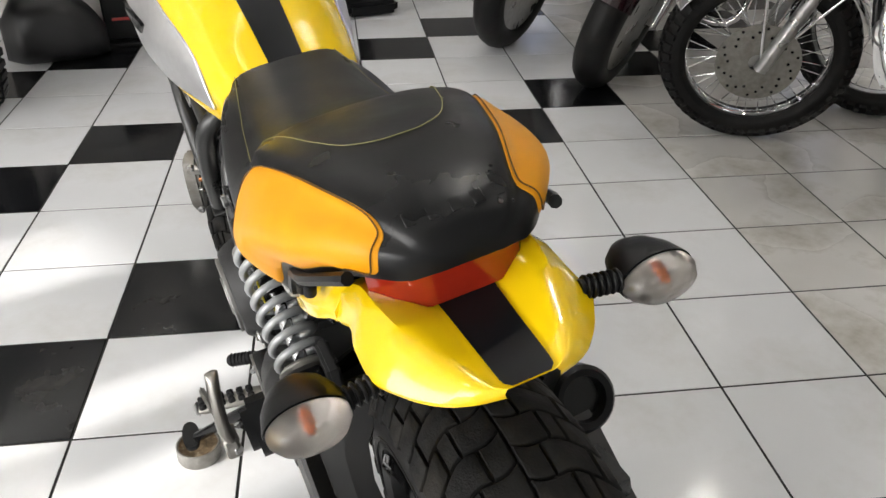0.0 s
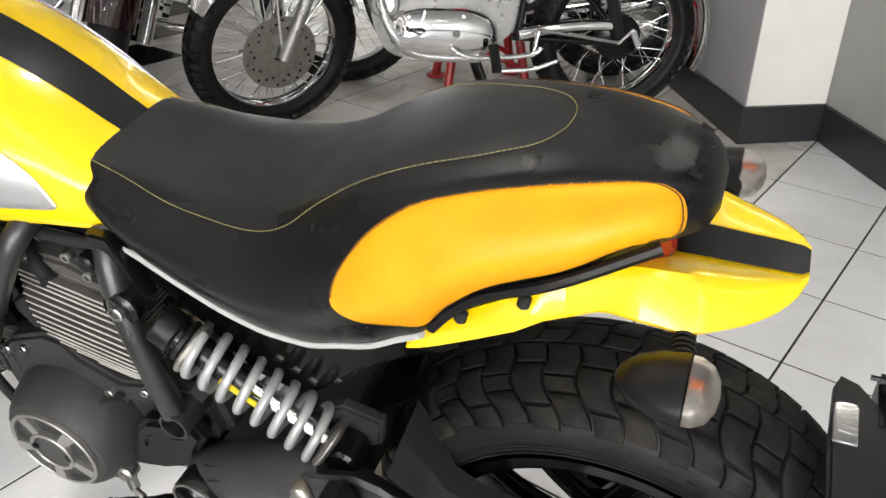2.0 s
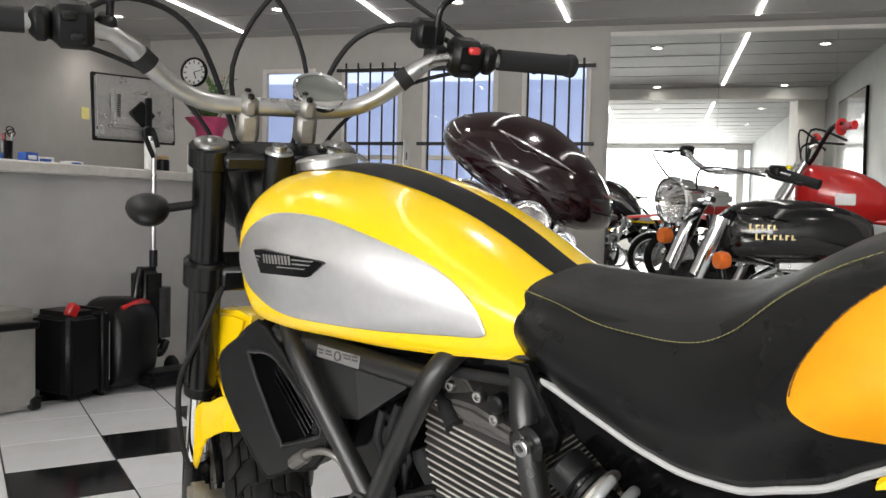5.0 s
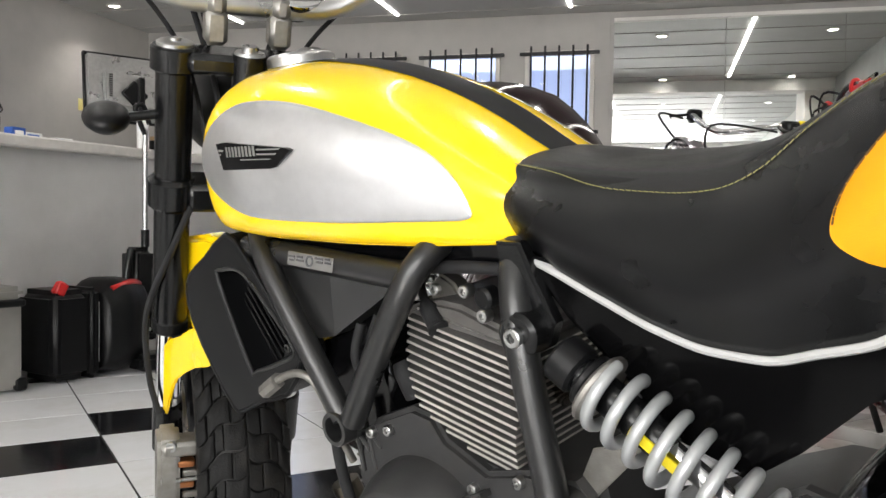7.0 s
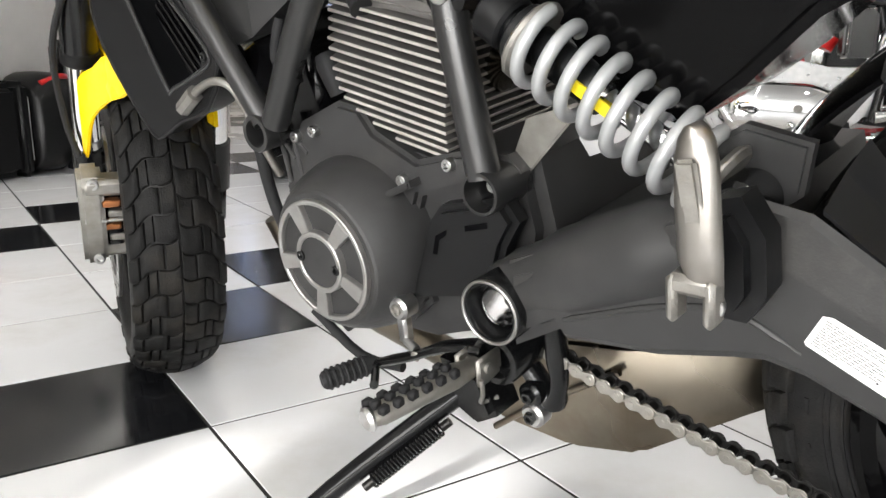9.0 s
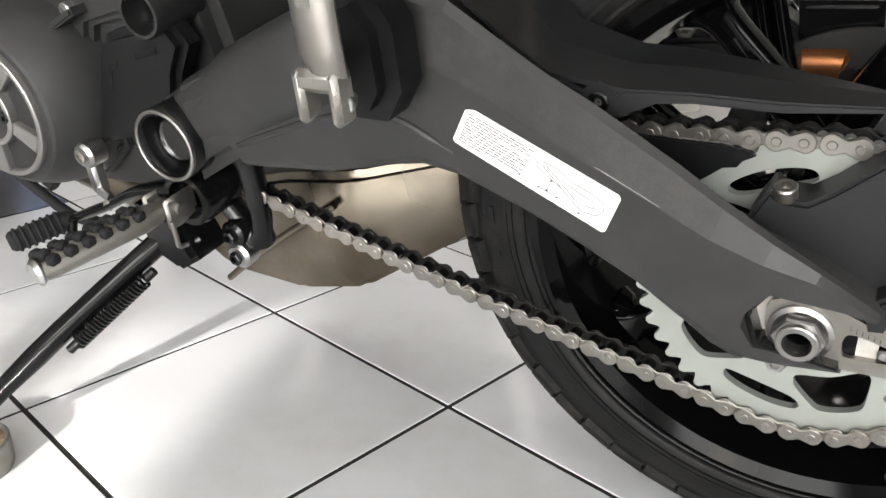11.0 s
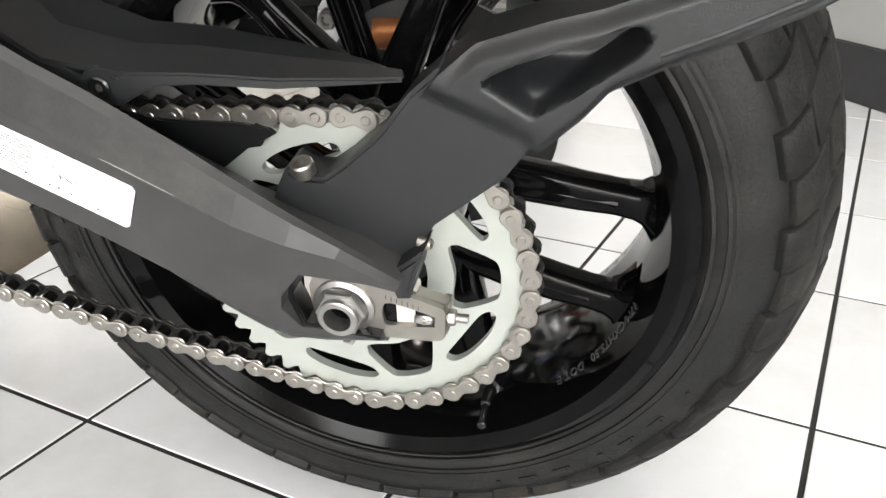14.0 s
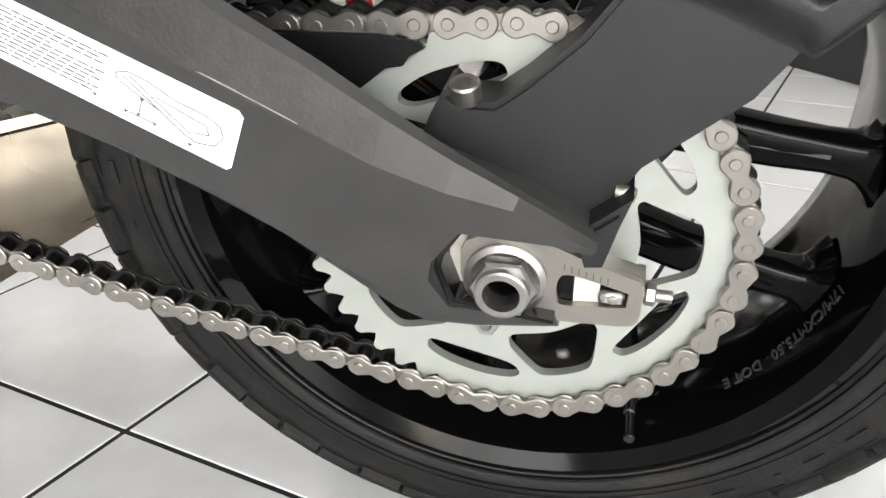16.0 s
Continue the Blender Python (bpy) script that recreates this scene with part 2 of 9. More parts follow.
def sweep(bm, pts, r, seg=12, smooth=0, closed=False, flat=1.0, caps=True):
    """A tube of radius r (number or list) along points; flat scales its second axis."""
    P = curve_pts(pts, smooth, closed) if smooth else [Vector(p) for p in pts]
    k = len(P)
    R = [r] * k if isinstance(r, (int, float)) else [r[min(len(r) - 1, round(i * (len(r) - 1) / max(1, k - 1)))] for i in range(k)]
    rings = []
    u = None
    for i in range(k):
        t = (P[(i + 1) % k] - P[i - 1]) if closed else (P[min(i + 1, k - 1)] - P[max(i - 1, 0)])
        t.normalize()
        if u is None:
            u = Vector((0, 0, 1)).cross(t)
            if u.length < 1e-3:
                u = Vector((0, 1, 0)).cross(t)
        u = (u - t * u.dot(t)).normalized()
        v = t.cross(u)
        rings.append([bm.verts.new(P[i] + R[i] * (math.cos(a) * u + flat * math.sin(a) * v)) for a in [2 * math.pi * j / seg for j in range(seg)]])
    for i in range(k if closed else k - 1):
        a, b = rings[i], rings[(i + 1) % k]
        for j in range(seg):
            bm.faces.new((a[j], a[(j + 1) % seg], b[(j + 1) % seg], b[j]))
    if caps and not closed:
        bm.faces.new(rings[0][::-1])
        bm.faces.new(rings[-1])
    return bm


def revolve(bm, profile, m=None, seg=32, closed=False, arc=2 * math.pi):
    """Turns (radius, height) points round local Z, placed by m."""
    m = m or Matrix()
    full = abs(arc - 2 * math.pi) < 1e-6
    cols = []
    n = seg if full else seg + 1
    for j in range(n):
        a = arc * j / seg
        cols.append([bm.verts.new(m @ Vector((r * math.cos(a), r * math.sin(a), h))) for r, h in profile])
    k = len(profile)
    for j in range(seg):
        a, b = cols[j], cols[(j + 1) % n]
        for i in range(k if closed else k - 1):
            bm.faces.new((a[i], b[i], b[(i + 1) % k], a[(i + 1) % k]))
    if not closed and full:
        if profile[0][0] > 1e-5:
            bm.faces.new([c[0] for c in cols][::-1])
        if profile[-1][0] > 1e-5:
            bm.faces.new([c[-1] for c in cols])
    bmesh.ops.remove_doubles(bm, verts=bm.verts, dist=1e-6)
    return bm


def disc(bm, p, q, r, seg=24, bevel=0.0, hole=0.0):
    """A cylinder from p to q, its rims chamfered, with an optional hole."""
    L = (Vector(q) - Vector(p)).length
    b = min(bevel, L / 2.2, r / 3)
    prof = [(r - b, 0), (r, b), (r, L - b), (r - b, L)] if b else [(r, 0), (r, L)]
    t = bmesh.new()
    if hole:
        revolve(t, [(hole, 0)] + prof + [(hole, L)], frame_of(p, q), seg, closed=True)
    else:
        revolve(t, [(0, 0)] + prof + [(0, L)], frame_of(p, q), seg)
    merge(bm, t)
    return bm


def merge(bm, other):
    me = bpy.data.meshes.new("tmp")
    other.to_mesh(me)
    other.free()
    bm.from_mesh(me)
    bpy.data.meshes.remove(me)
    return bm


def box(bm, c, s, m=None, bevel=0.003, seg=1):
    t = bmesh.new()
    bmesh.ops.create_cube(t, size=1, matrix=Matrix.Diagonal((*s, 1)))
    if bevel:
        bmesh.ops.bevel(t, geom=t.edges[:], offset=min(bevel, min(s) / 2.5), segments=seg, affect="EDGES")
    bmesh.ops.transform(t, matrix=Matrix.Translation(c) @ (m or Matrix()), verts=t.verts)
    return merge(bm, t)


def prism(bm, poly, y0, y1, bevel=0.003, m=None, seg=2):
    """An outline of (x, z) points, solid between y0 and y1, with rounded rims."""
    t = bmesh.new()
    f = t.faces.new([t.verts.new((x, y0, z)) for x, z in poly])
    g = bmesh.ops.extrude_face_region(t, geom=[f])
    bmesh.ops.translate(t, vec=(0, y1 - y0, 0), verts=[v for v in g["geom"] if isinstance(v, bmesh.types.BMVert)])
    bmesh.ops.recalc_face_normals(t, faces=t.faces)
    if bevel:
        rim = [e for e in t.edges if abs(e.verts[0].co.y - e.verts[1].co.y) < 1e-6]
        bmesh.ops.bevel(t, geom=rim, offset=bevel, segments=seg, affect="EDGES", clamp_overlap=True)
    if m:
        bmesh.ops.transform(t, matrix=m, verts=t.verts)
    return merge(bm, t)


def loft(bm, rings, caps=True, closed=True):
    V = [[bm.verts.new(p) for p in r] for r in rings]
    k = len(V[0])
    for a, b in zip(V, V[1:]):
        for j in range(k if closed else k - 1):
            bm.faces.new((a[j], a[(j + 1) % k], b[(j + 1) % k], b[j]))
    if caps and closed:
        bm.faces.new(V[0][::-1])
        bm.faces.new(V[-1])
    return bm


def rounded(poly, n=4):
    """A smooth closed outline through 2D points."""
    return [(p[0], p[1]) for p in curve_pts([(x, z, 0) for x, z in poly], n, True)]


def smooth_interp(table, x):
    """Smooth lookup (monotone cubic) in rows (x, a, b, ...)."""
    rows = sorted(table)
    xs = np.array([r[0] for r in rows])
    x = min(max(x, xs[0]), xs[-1])
    i = min(max(int(np.searchsorted(xs, x)) - 1, 0), len(xs) - 2)
    h = xs[i + 1] - xs[i]
    t = (x - xs[i]) / h
    out = []
    for c in range(1, len(rows[0])):
        ys = [r[c] for r in rows]
        d = [(ys[j + 1] - ys[j]) / (xs[j + 1] - xs[j]) for j in range(len(xs) - 1)]
        def slope(j):
            if j <= 0:
                return d[0]
            if j >= len(xs) - 1:
                return d[-1]
            return 0 if d[j - 1] * d[j] <= 0 else 2 * d[j - 1] * d[j] / (d[j - 1] + d[j])
        m0, m1 = slope(i), slope(i + 1)
        out.append((2 * t**3 - 3 * t**2 + 1) * ys[i] + (t**3 - 2 * t**2 + t) * h * m0 + (-2 * t**3 + 3 * t**2) * ys[i + 1] + (t**3 - t**2) * h * m1)
    return out


def bolt(bm, p, n, r=0.006, h=0.004, seg=12):
    """A round socket-head bolt at p pointing along n."""
    t = bmesh.new()
    m = frame_of(p, Vector(p) + Vector(n))
    revolve(t, [(0, -0.004), (r, -0.004), (r, h * 0.8), (r * 0.85, h), (r * 0.5, h), (r * 0.45, h * 0.35), (0, h * 0.35)], m, seg)
    return merge(bm, t)

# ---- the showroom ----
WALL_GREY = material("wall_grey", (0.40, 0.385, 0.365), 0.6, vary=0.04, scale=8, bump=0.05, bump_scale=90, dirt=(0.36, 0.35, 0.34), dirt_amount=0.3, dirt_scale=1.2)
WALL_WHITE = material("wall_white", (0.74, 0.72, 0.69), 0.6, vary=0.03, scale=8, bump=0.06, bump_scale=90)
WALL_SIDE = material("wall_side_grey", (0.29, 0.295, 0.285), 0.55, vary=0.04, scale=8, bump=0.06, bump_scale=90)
CEILING = material("ceiling_panel", (0.46, 0.46, 0.455), 0.55, vary=0.03, scale=5)
SKIRTING = material("black_skirting", (0.02, 0.02, 0.022), 0.35, vary=0.1)
TILE_WHITE = material("tile_white", (0.70, 0.71, 0.73), 0.17, vary=0.03, scale=3, dirt=(0.40, 0.38, 0.33), dirt_amount=0.38, dirt_scale=2.2, island=0.03, rough_vary=0.5, spec=0.5)
TILE_DIRTY = material("tile_white_stained", (0.60, 0.59, 0.57), 0.25, vary=0.05, scale=4, dirt=(0.26, 0.23, 0.17), dirt_amount=0.9, dirt_scale=2.6, island=0.05, rough_vary=0.5)
TILE_BLACK = material("tile_black", (0.008, 0.0085, 0.010), 0.14, vary=0.2, scale=8, dirt=(0.05, 0.045, 0.04), dirt_amount=0.5, dirt_scale=5, island=0.1, rough_vary=0.4, spec=0.3)
GROUT = material("grout", (0.012, 0.0115, 0.011), 0.85, vary=0.2, scale=30)
MIRROR = material("mirror_glass", (0.90, 0.92, 0.90), 0.01, 1.0, vary=0.0, rough_vary=0.0)
PAINTED_FRAME = material("painted_door_frame", (0.60, 0.57, 0.53), 0.4, vary=0.03)
PANE = glass_material("window_pane", (0.9, 0.93, 0.95), 0.02)
IRON = material("black_iron", (0.012, 0.012, 0.013), 0.45, 0.3)
STEEL_SHEET = material("brushed_steel_sheet", (0.86, 0.85, 0.84), 0.42, 0.2, vary=0.05, scale=6, rough_vary=0.25)
COUNTER_TOP = material("counter_top", (0.55, 0.53, 0.50), 0.35)
LED = material("led_tube", (1.0, 0.97, 0.92), 0.5, emission=9.0, vary=0, rough_vary=0)
SPOT_GLOW = material("spot_glow", (1.0, 0.96, 0.9), 0.5, emission=25.0, vary=0, rough_vary=0)
OUTSIDE_GLOW = material("street_glow", (0.95, 0.97, 1.0), 0.8, emission=1.7, vary=0.06, scale=0.7, rough_vary=0)
YARD_GLOW = material("yard_daylight_glow", (0.36, 0.42, 0.62), 0.8, emission=0.75, vary=0.25, scale=1.5, rough_vary=0)


def structure(name, bm, mat, label, category, m=None, parent=None):
    ob = part(name, bm, mat, parent)
    if m:
        ob.matrix_world = m
    return tagged(ob, label, category, kind="structure")


def slab(p0, p1, q0, q1, z0, z1, bevel=0.0):
    bm = bmesh.new()
    box(bm, ((p0 + p1) / 2, (q0 + q1) / 2, (z0 + z1) / 2), (p1 - p0, q1 - q0, z1 - z0), bevel=bevel)
    return bm


structure("ceiling", slab(BACK - 0.2, FAR + 0.2, RIGHT - 0.4, LEFT + 0.2, CEIL, CEIL + 0.12), CEILING, "pale grey panelled showroom ceiling", "ceiling", ROOM_TURN)
structure("wall_left", slab(BACK - 0.2, FAR + 0.2, LEFT, LEFT + 0.2, 0, CEIL), WALL_GREY, "plain warm grey painted showroom wall", "wall", ROOM_TURN)
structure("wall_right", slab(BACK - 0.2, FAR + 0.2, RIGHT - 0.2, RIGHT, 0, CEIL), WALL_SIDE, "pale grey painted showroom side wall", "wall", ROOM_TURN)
structure("pillar", slab(1.98, 2.62, RIGHT, -2.14, 0, CEIL, 0.004), WALL_WHITE, "square off-white pillar with chipped corner", "pillar", ROOM_TURN)
bm = slab(1.965, 2.635, RIGHT, -2.125, 0, 0.14, 0.003)
box(bm, (FAR / 2 + 1.32, RIGHT + 0.0075, 0.07), (FAR - 2.65, 0.015, 0.14))
box(bm, ((BACK + 1.96) / 2, RIGHT + 0.0075, 0.07), (1.96 - BACK, 0.015, 0.14))
structure("baseboard", bm, SKIRTING, "black skirting along wall and pillar", "skirting", ROOM_TURN)
structure("beam", slab(2.45, 2.75, RIGHT + 0.002, LEFT - 0.002, 2.28, CEIL - 0.002), WALL_WHITE, "painted ceiling beam over the showroom", "beam", ROOM_TURN)

# door wall with barred windows, and the mirror wall beside it
OPENINGS = [(0.02, 0.60), (0.81, 1.48), (1.67, 2.24), (2.50, 3.02)]
bm = bmesh.new()
edges = [-0.10] + [v for o in OPENINGS for v in o] + [LEFT]
WIN_Z0, WIN_Z1 = 0.90, 2.12
for i in range(0, len(edges), 2):
    box(bm, (FAR + 0.06, (edges[i] + edges[i + 1]) / 2, CEIL / 2), (0.12, edges[i + 1] - edges[i], CEIL), bevel=0)
for a, b in OPENINGS:
    box(bm, (FAR + 0.06, (a + b) / 2, WIN_Z0 / 2), (0.12, b - a, WIN_Z0), bevel=0)
    box(bm, (FAR + 0.06, (a + b) / 2, (CEIL + WIN_Z1) / 2), (0.12, b - a, CEIL - WIN_Z1), bevel=0)
structure("wall_far", bm, WALL_GREY, "beige wall with glazed barred doors", "wall", ROOM_TURN)
for i, (a, b) in enumerate(OPENINGS):
    win = thing(f"window_{i + 1}", ROOM_TURN, "painted glazed door light behind black iron bars", "window", kind="structure")
    bm = bmesh.new()
    for q in (a + 0.02, b - 0.02):
        box(bm, (FAR + 0.01, q, (WIN_Z0 + WIN_Z1) / 2), (0.05, 0.04, WIN_Z1 - WIN_Z0))
    for z in (WIN_Z0 + 0.02, WIN_Z1 - 0.02, 1.32):
        box(bm, (FAR + 0.01, (a + b) / 2, z), (0.05, b - a - 0.08, 0.04))
    part("window_frame", bm, PAINTED_FRAME, win)
    bm = bmesh.new()
    box(bm, (FAR + 0.03, (a + b) / 2, (WIN_Z0 + WIN_Z1) / 2), (0.006, b - a - 0.08, WIN_Z1 - WIN_Z0 - 0.08), bevel=0)
    part("pane", bm, PANE, win).visible_shadow = False
    if i == 3:
        continue
    grille = thing("window_grille", ROOM_TURN, "black iron bars fixed over a glazed door", "grille", "window bars")
    for z in (1.44, 2.09):
        bm = bmesh.new()
        box(bm, (FAR - 0.04, (a + b) / 2, z), (0.012, b - a + 0.08, 0.03))
        part("rail", bm, IRON, grille)
    n = 5
    for k in range(n):
        bm = bmesh.new()
        q = a + (b - a) * (k + 0.5) / n
        sweep(bm, [(FAR - 0.055, q, 0.95), (FAR - 0.055, q, 2.15)], 0.009, 8)
        part("bar", bm, IRON, grille)
structure("wall_behind_mirror", slab(FAR + 0.012, FAR + 0.12, RIGHT - 0.2, -0.10, 0, CEIL), WALL_GREY, "wall behind the mirror panels", "wall", ROOM_TURN)
mirror = thing("wall_mirror", ROOM_TURN, "large wall mirror of tall glass panels reflecting the showroom", "mirror")
q = -0.13
for k in range(3):
    bm = slab(FAR - 0.002, FAR + 0.006, max(RIGHT + 0.002, q - 0.867), q, 0.10, 2.33)
    part("mirror_panel", bm, MIRROR, mirror)
    q -= 0.87
bm = slab(FAR - 0.03, FAR + 0.01, RIGHT + 0.001, -0.13, 2.331, 2.36)
part("top_rail", bm, WALL_WHITE, mirror)
# self-lit sheet that stands for the daylight beyond the panes
structure("backdrop", slab(FAR + 1.2, FAR + 1.25, -0.6, LEFT + 1, -0.2, 3.2), YARD_GLOW, "glowing sheet for the bluish daylight behind the barred doors", "backdrop", ROOM_TURN)

# shop front behind the camera
bm = slab(BACK - 0.2, BACK, RIGHT - 0.2, LEFT + 0.2, 0, 0.35)
box(bm, (BACK - 0.1, 0.9, 2.36), (0.2, LEFT - RIGHT + 0.4, 0.12), bevel=0)
# posts at 1.74 and 2.185 are placed to cut the sun into floor bands
for q, w in ((RIGHT + 0.2, 0.14), (-0.1, 0.14), (1.74, 0.08), (2.185, 0.43), (LEFT - 0.2, 0.14)):
    box(bm, (BACK - 0.1, q, 1.32), (0.2, w, 1.96), bevel=0)
structure("wall_shopfront", bm, WALL_WHITE, "white shop front with wide windows", "wall", ROOM_TURN)
# added glowing sheets; the gap between them lets the sun reach one strip of floor
bm = slab(BACK - 2.6, BACK - 2.5, RIGHT - 4, 2.2, -0.5, 4.5)
box(bm, (BACK - 2.55, 5.3, 2.0), (0.1, 3.5, 5.0), bevel=0)
structure("street_backdrop", bm, OUTSIDE_GLOW, "glowing sheets standing for the street, gapped to shape the sun", "backdrop", ROOM_TURN)

# ceiling lights
spot_me = None
for p, q in SPOTS:
    light = thing("ceiling_spot", Matrix.Translation(room(p, q, CEIL)), "small round recessed ceiling spotlight, switched on", "ceiling light", "ceiling spots")
    if spot_me is None:
        bm = bmesh.new()
        revolve(bm, [(0.046, 0.001), (0.062, -0.002), (0.062, -0.008), (0.046, -0.010), (0.042, -0.002)], None, 20, closed=True)
        ring_me = finish(bm)
        ring_me.materials.append(WALL_WHITE)
        bm = bmesh.new()
        revolve(bm, [(0, -0.003), (0.041, -0.003), (0.041, -0.001), (0, -0.001)], None, 20)
        spot_me = finish(bm)
        spot_me.materials.append(SPOT_GLOW)
    part("ring", ring_me, WALL_WHITE, light)
    part("lamp", spot_me, SPOT_GLOW, light)
for p0, p1 in ((3.0, 6.1), (-4.8, 2.2)):
    for q in (3.1, 1.65, 0.2, -1.25):
        bm = slab(p0, p1, q - 0.012, q + 0.012, CEIL - 0.012, CEIL - 0.001)
        ob = part("light_strip", bm, LED)
        ob.matrix_world = ROOM_TURN
        tagged(ob, "thin linear ceiling light, switched on", "ceiling light", "ceiling light strips")
bm = bmesh.new()
for k in range(20):
    p = BACK + 0.3 + k * 0.6
    box(bm, (p, (LEFT + RIGHT) / 2, CEIL - 0.002), (0.012, LEFT - RIGHT, 0.006), bevel=0)
structure("ceiling_joints", bm, WALL_GREY, "narrow joints between ceiling panels", "ceiling trim", ROOM_TURN)

# ---- the yellow motorcycle; its own axes: x ahead, y to its left, z up in its leaning plane ----
BIKE = pose(0.7797, -0.6369, -0.0155, -10.22, -0.98, 106.28)
REAR = BIKE.inverted() @ pose(0.7919, -0.6629, -0.0440, -9.89, 0.01, 105.26) @ Matrix.Scale(1.0393, 4)      # wheel, arm and chain
UPPER = Matrix.Translation((0.54, 0.002, 0.76)) @ pose(0, 0, 0, 0, 1.9, -0.55) @ Matrix.Scale(1.02, 4) @ Matrix.Translation((-0.54, 0, -0.76))      # seat and tail
bike = thing("motorcycle", BIKE, "yellow and black roadster motorcycle leaning on its side stand", "motorcycle")
HUB = Vector((0, 0, 0.336))
TYRE_R = 0.299


def tyre_profile(R, rim, half):
    """Half profile (y, r) from bead to crown."""
    d = R - rim
    return [(half * 0.82, rim), (half * 0.945, rim + d * 0.10), (half, rim + d * 0.25), (half * 0.995, rim + d * 0.42),
            (half * 0.935, rim + d * 0.585), (half * 0.79, rim + d * 0.75), (half * 0.45, rim + d * 0.925), (0, R)]


AXLE_Y = pose(0, 0, 0, -90, 0, 0)      # turns local Z to +Y


def tyre_mesh(R, rim, half, seg=96):
    prof = [(r, y) for y, r in tyre_profile(R, rim, half)]
    fine = []
    for (r0, h0), (r1, h1) in zip(prof, prof[1:]):
        for k in range(2):
            fine.append((r0 + (r1 - r0) * k / 2, h0 + (h1 - h0) * k / 2))
    fine.append(prof[-1])
    full = fine + [(r, -h) for r, h in fine[-2::-1]] + [(rim - 0.012, -half * 0.7), (rim - 0.012, half * 0.7)]
    bm = bmesh.new()
    revolve(bm, full, AXLE_Y, seg, closed=True)
    return bm


def on_tyre(R, rim, half, ang, s, lift):
    """A point on the tyre: angle, s from -1 to 1 across the crown, lift above the surface."""
    prof = tyre_profile(R, rim, half)
    pts = [(y, r) for y, r in prof][::-1]          # crown to bead
    d = [0]
    for (y0, r0), (y1, r1) in zip(pts, pts[1:]):
        d.append(d[-1] + math.hypot(y1 - y0, r1 - r0))
    a = abs(s) * d[4]
    y = float(np.interp(a, d, [q[0] for q in pts]))
    r = float(np.interp(a, d, [q[1] for q in pts]))
    nn = Vector((y * 0.9, r - rim * 0.95)).normalized() if abs(s) > 0.02 else Vector((0, 1))
    y, r = y + nn.x * lift, r + nn.y * lift
    return Vector((r * math.cos(ang), y if s >= 0 else -y, r * math.sin(ang)))


def tread_mesh(R, rim, half, n, h=0.0062, gap=0.0030):
    """Dual-sport tread: slanting wavy grooves from the crown to the shoulders, with staggered cross-cuts between them."""
    bm = bmesh.new()
    step = 2 * math.pi / n
    rows = (0.0, 0.31, 0.60, 0.86)
    ds, du = gap / (half * 1.35), gap / (R * step)

    def slant(s):
        s = abs(s)
        return 1.05 * s + 0.16 * math.sin(2 * math.pi * (s * 1.45 + 0.1))
    for i in range(n):
        for side in (1, -1):
            for k in range(3):
                stagger = 0.065 * (1 if (i + k) % 2 else -1)
                s0 = rows[k] + (stagger if k else 0.0) + ds / 2
                s1 = rows[k + 1] + (0.065 * (1 if (i + k + 1) % 2 else -1) if k < 2 else 0.05 * (i % 2)) - ds / 2
                base = i + (0.5 if side < 0 else 0.0)
                cols = 4
                V = []
                for lift, cut in ((-0.001, 0.0), (h * 0.82, 0.008), (h, 0.045)):
                    ring = []
                    for q in range(cols + 1):
                        sx = s0 + (s1 - s0) * (cut + (1 - 2 * cut) * q / cols)
                        ring.append((sx, du / 2 + cut))
                    for q in range(cols, -1, -1):
                        sx = s0 + (s1 - s0) * (cut + (1 - 2 * cut) * q / cols)
                        ring.append((sx, 1 - du / 2 - cut))
                    V.append([bm.verts.new(on_tyre(R, rim, half, (base + u + slant(sx)) * step, side * sx, lift)) for sx, u in ring])
                m = 2 * (cols + 1)
                for r0, r1 in zip(V, V[1:]):
                    for j in range(m):
                        bm.faces.new((r0[j], r0[(j + 1) % m], r1[(j + 1) % m], r1[j]))
                for q in range(cols):
                    bm.faces.new((V[-1][q], V[-1][q + 1], V[-1][m - 2 - q], V[-1][m - 1 - q]))
    bmesh.ops.recalc_face_normals(bm, faces=bm.faces)
    return bm


HOME = {bike.name: REAR}
# rear wheel
wheel = part("rear_wheel", revolve(bmesh.new(), [(0.030, -0.10), (0.046, -0.10), (0.05, -0.05), (0.05, 0.05), (0.046, 0.10), (0.030, 0.10)], AXLE_Y, 40, closed=True), GLOSS_BLACK, bike, "black hub of the cast rear wheel")
wheel.matrix_local = REAR @ Matrix.Translation(HUB)
RIM_R = 0.197
part("tyre", tyre_mesh(TYRE_R - 0.006, RIM_R + 0.006, 0.083), RUBBER, wheel, "black road tyre with dusty tread")
part("tread", tread_mesh(TYRE_R - 0.006, RIM_R + 0.006, 0.083, 50), TREAD_RUBBER, wheel, "chunky dusty tread blocks", 50)
for r, hgt in ((0.2125, 0.0800), (0.222, 0.0826), (0.2265, 0.0828)):
    part("sidewall_ring", revolve(bmesh.new(), [(r, hgt - 0.002), (r, hgt + 0.0010), (r + 0.0025, hgt + 0.0008), (r + 0.0025, hgt - 0.002)], AXLE_Y, 96, closed=True), RUBBER, wheel)
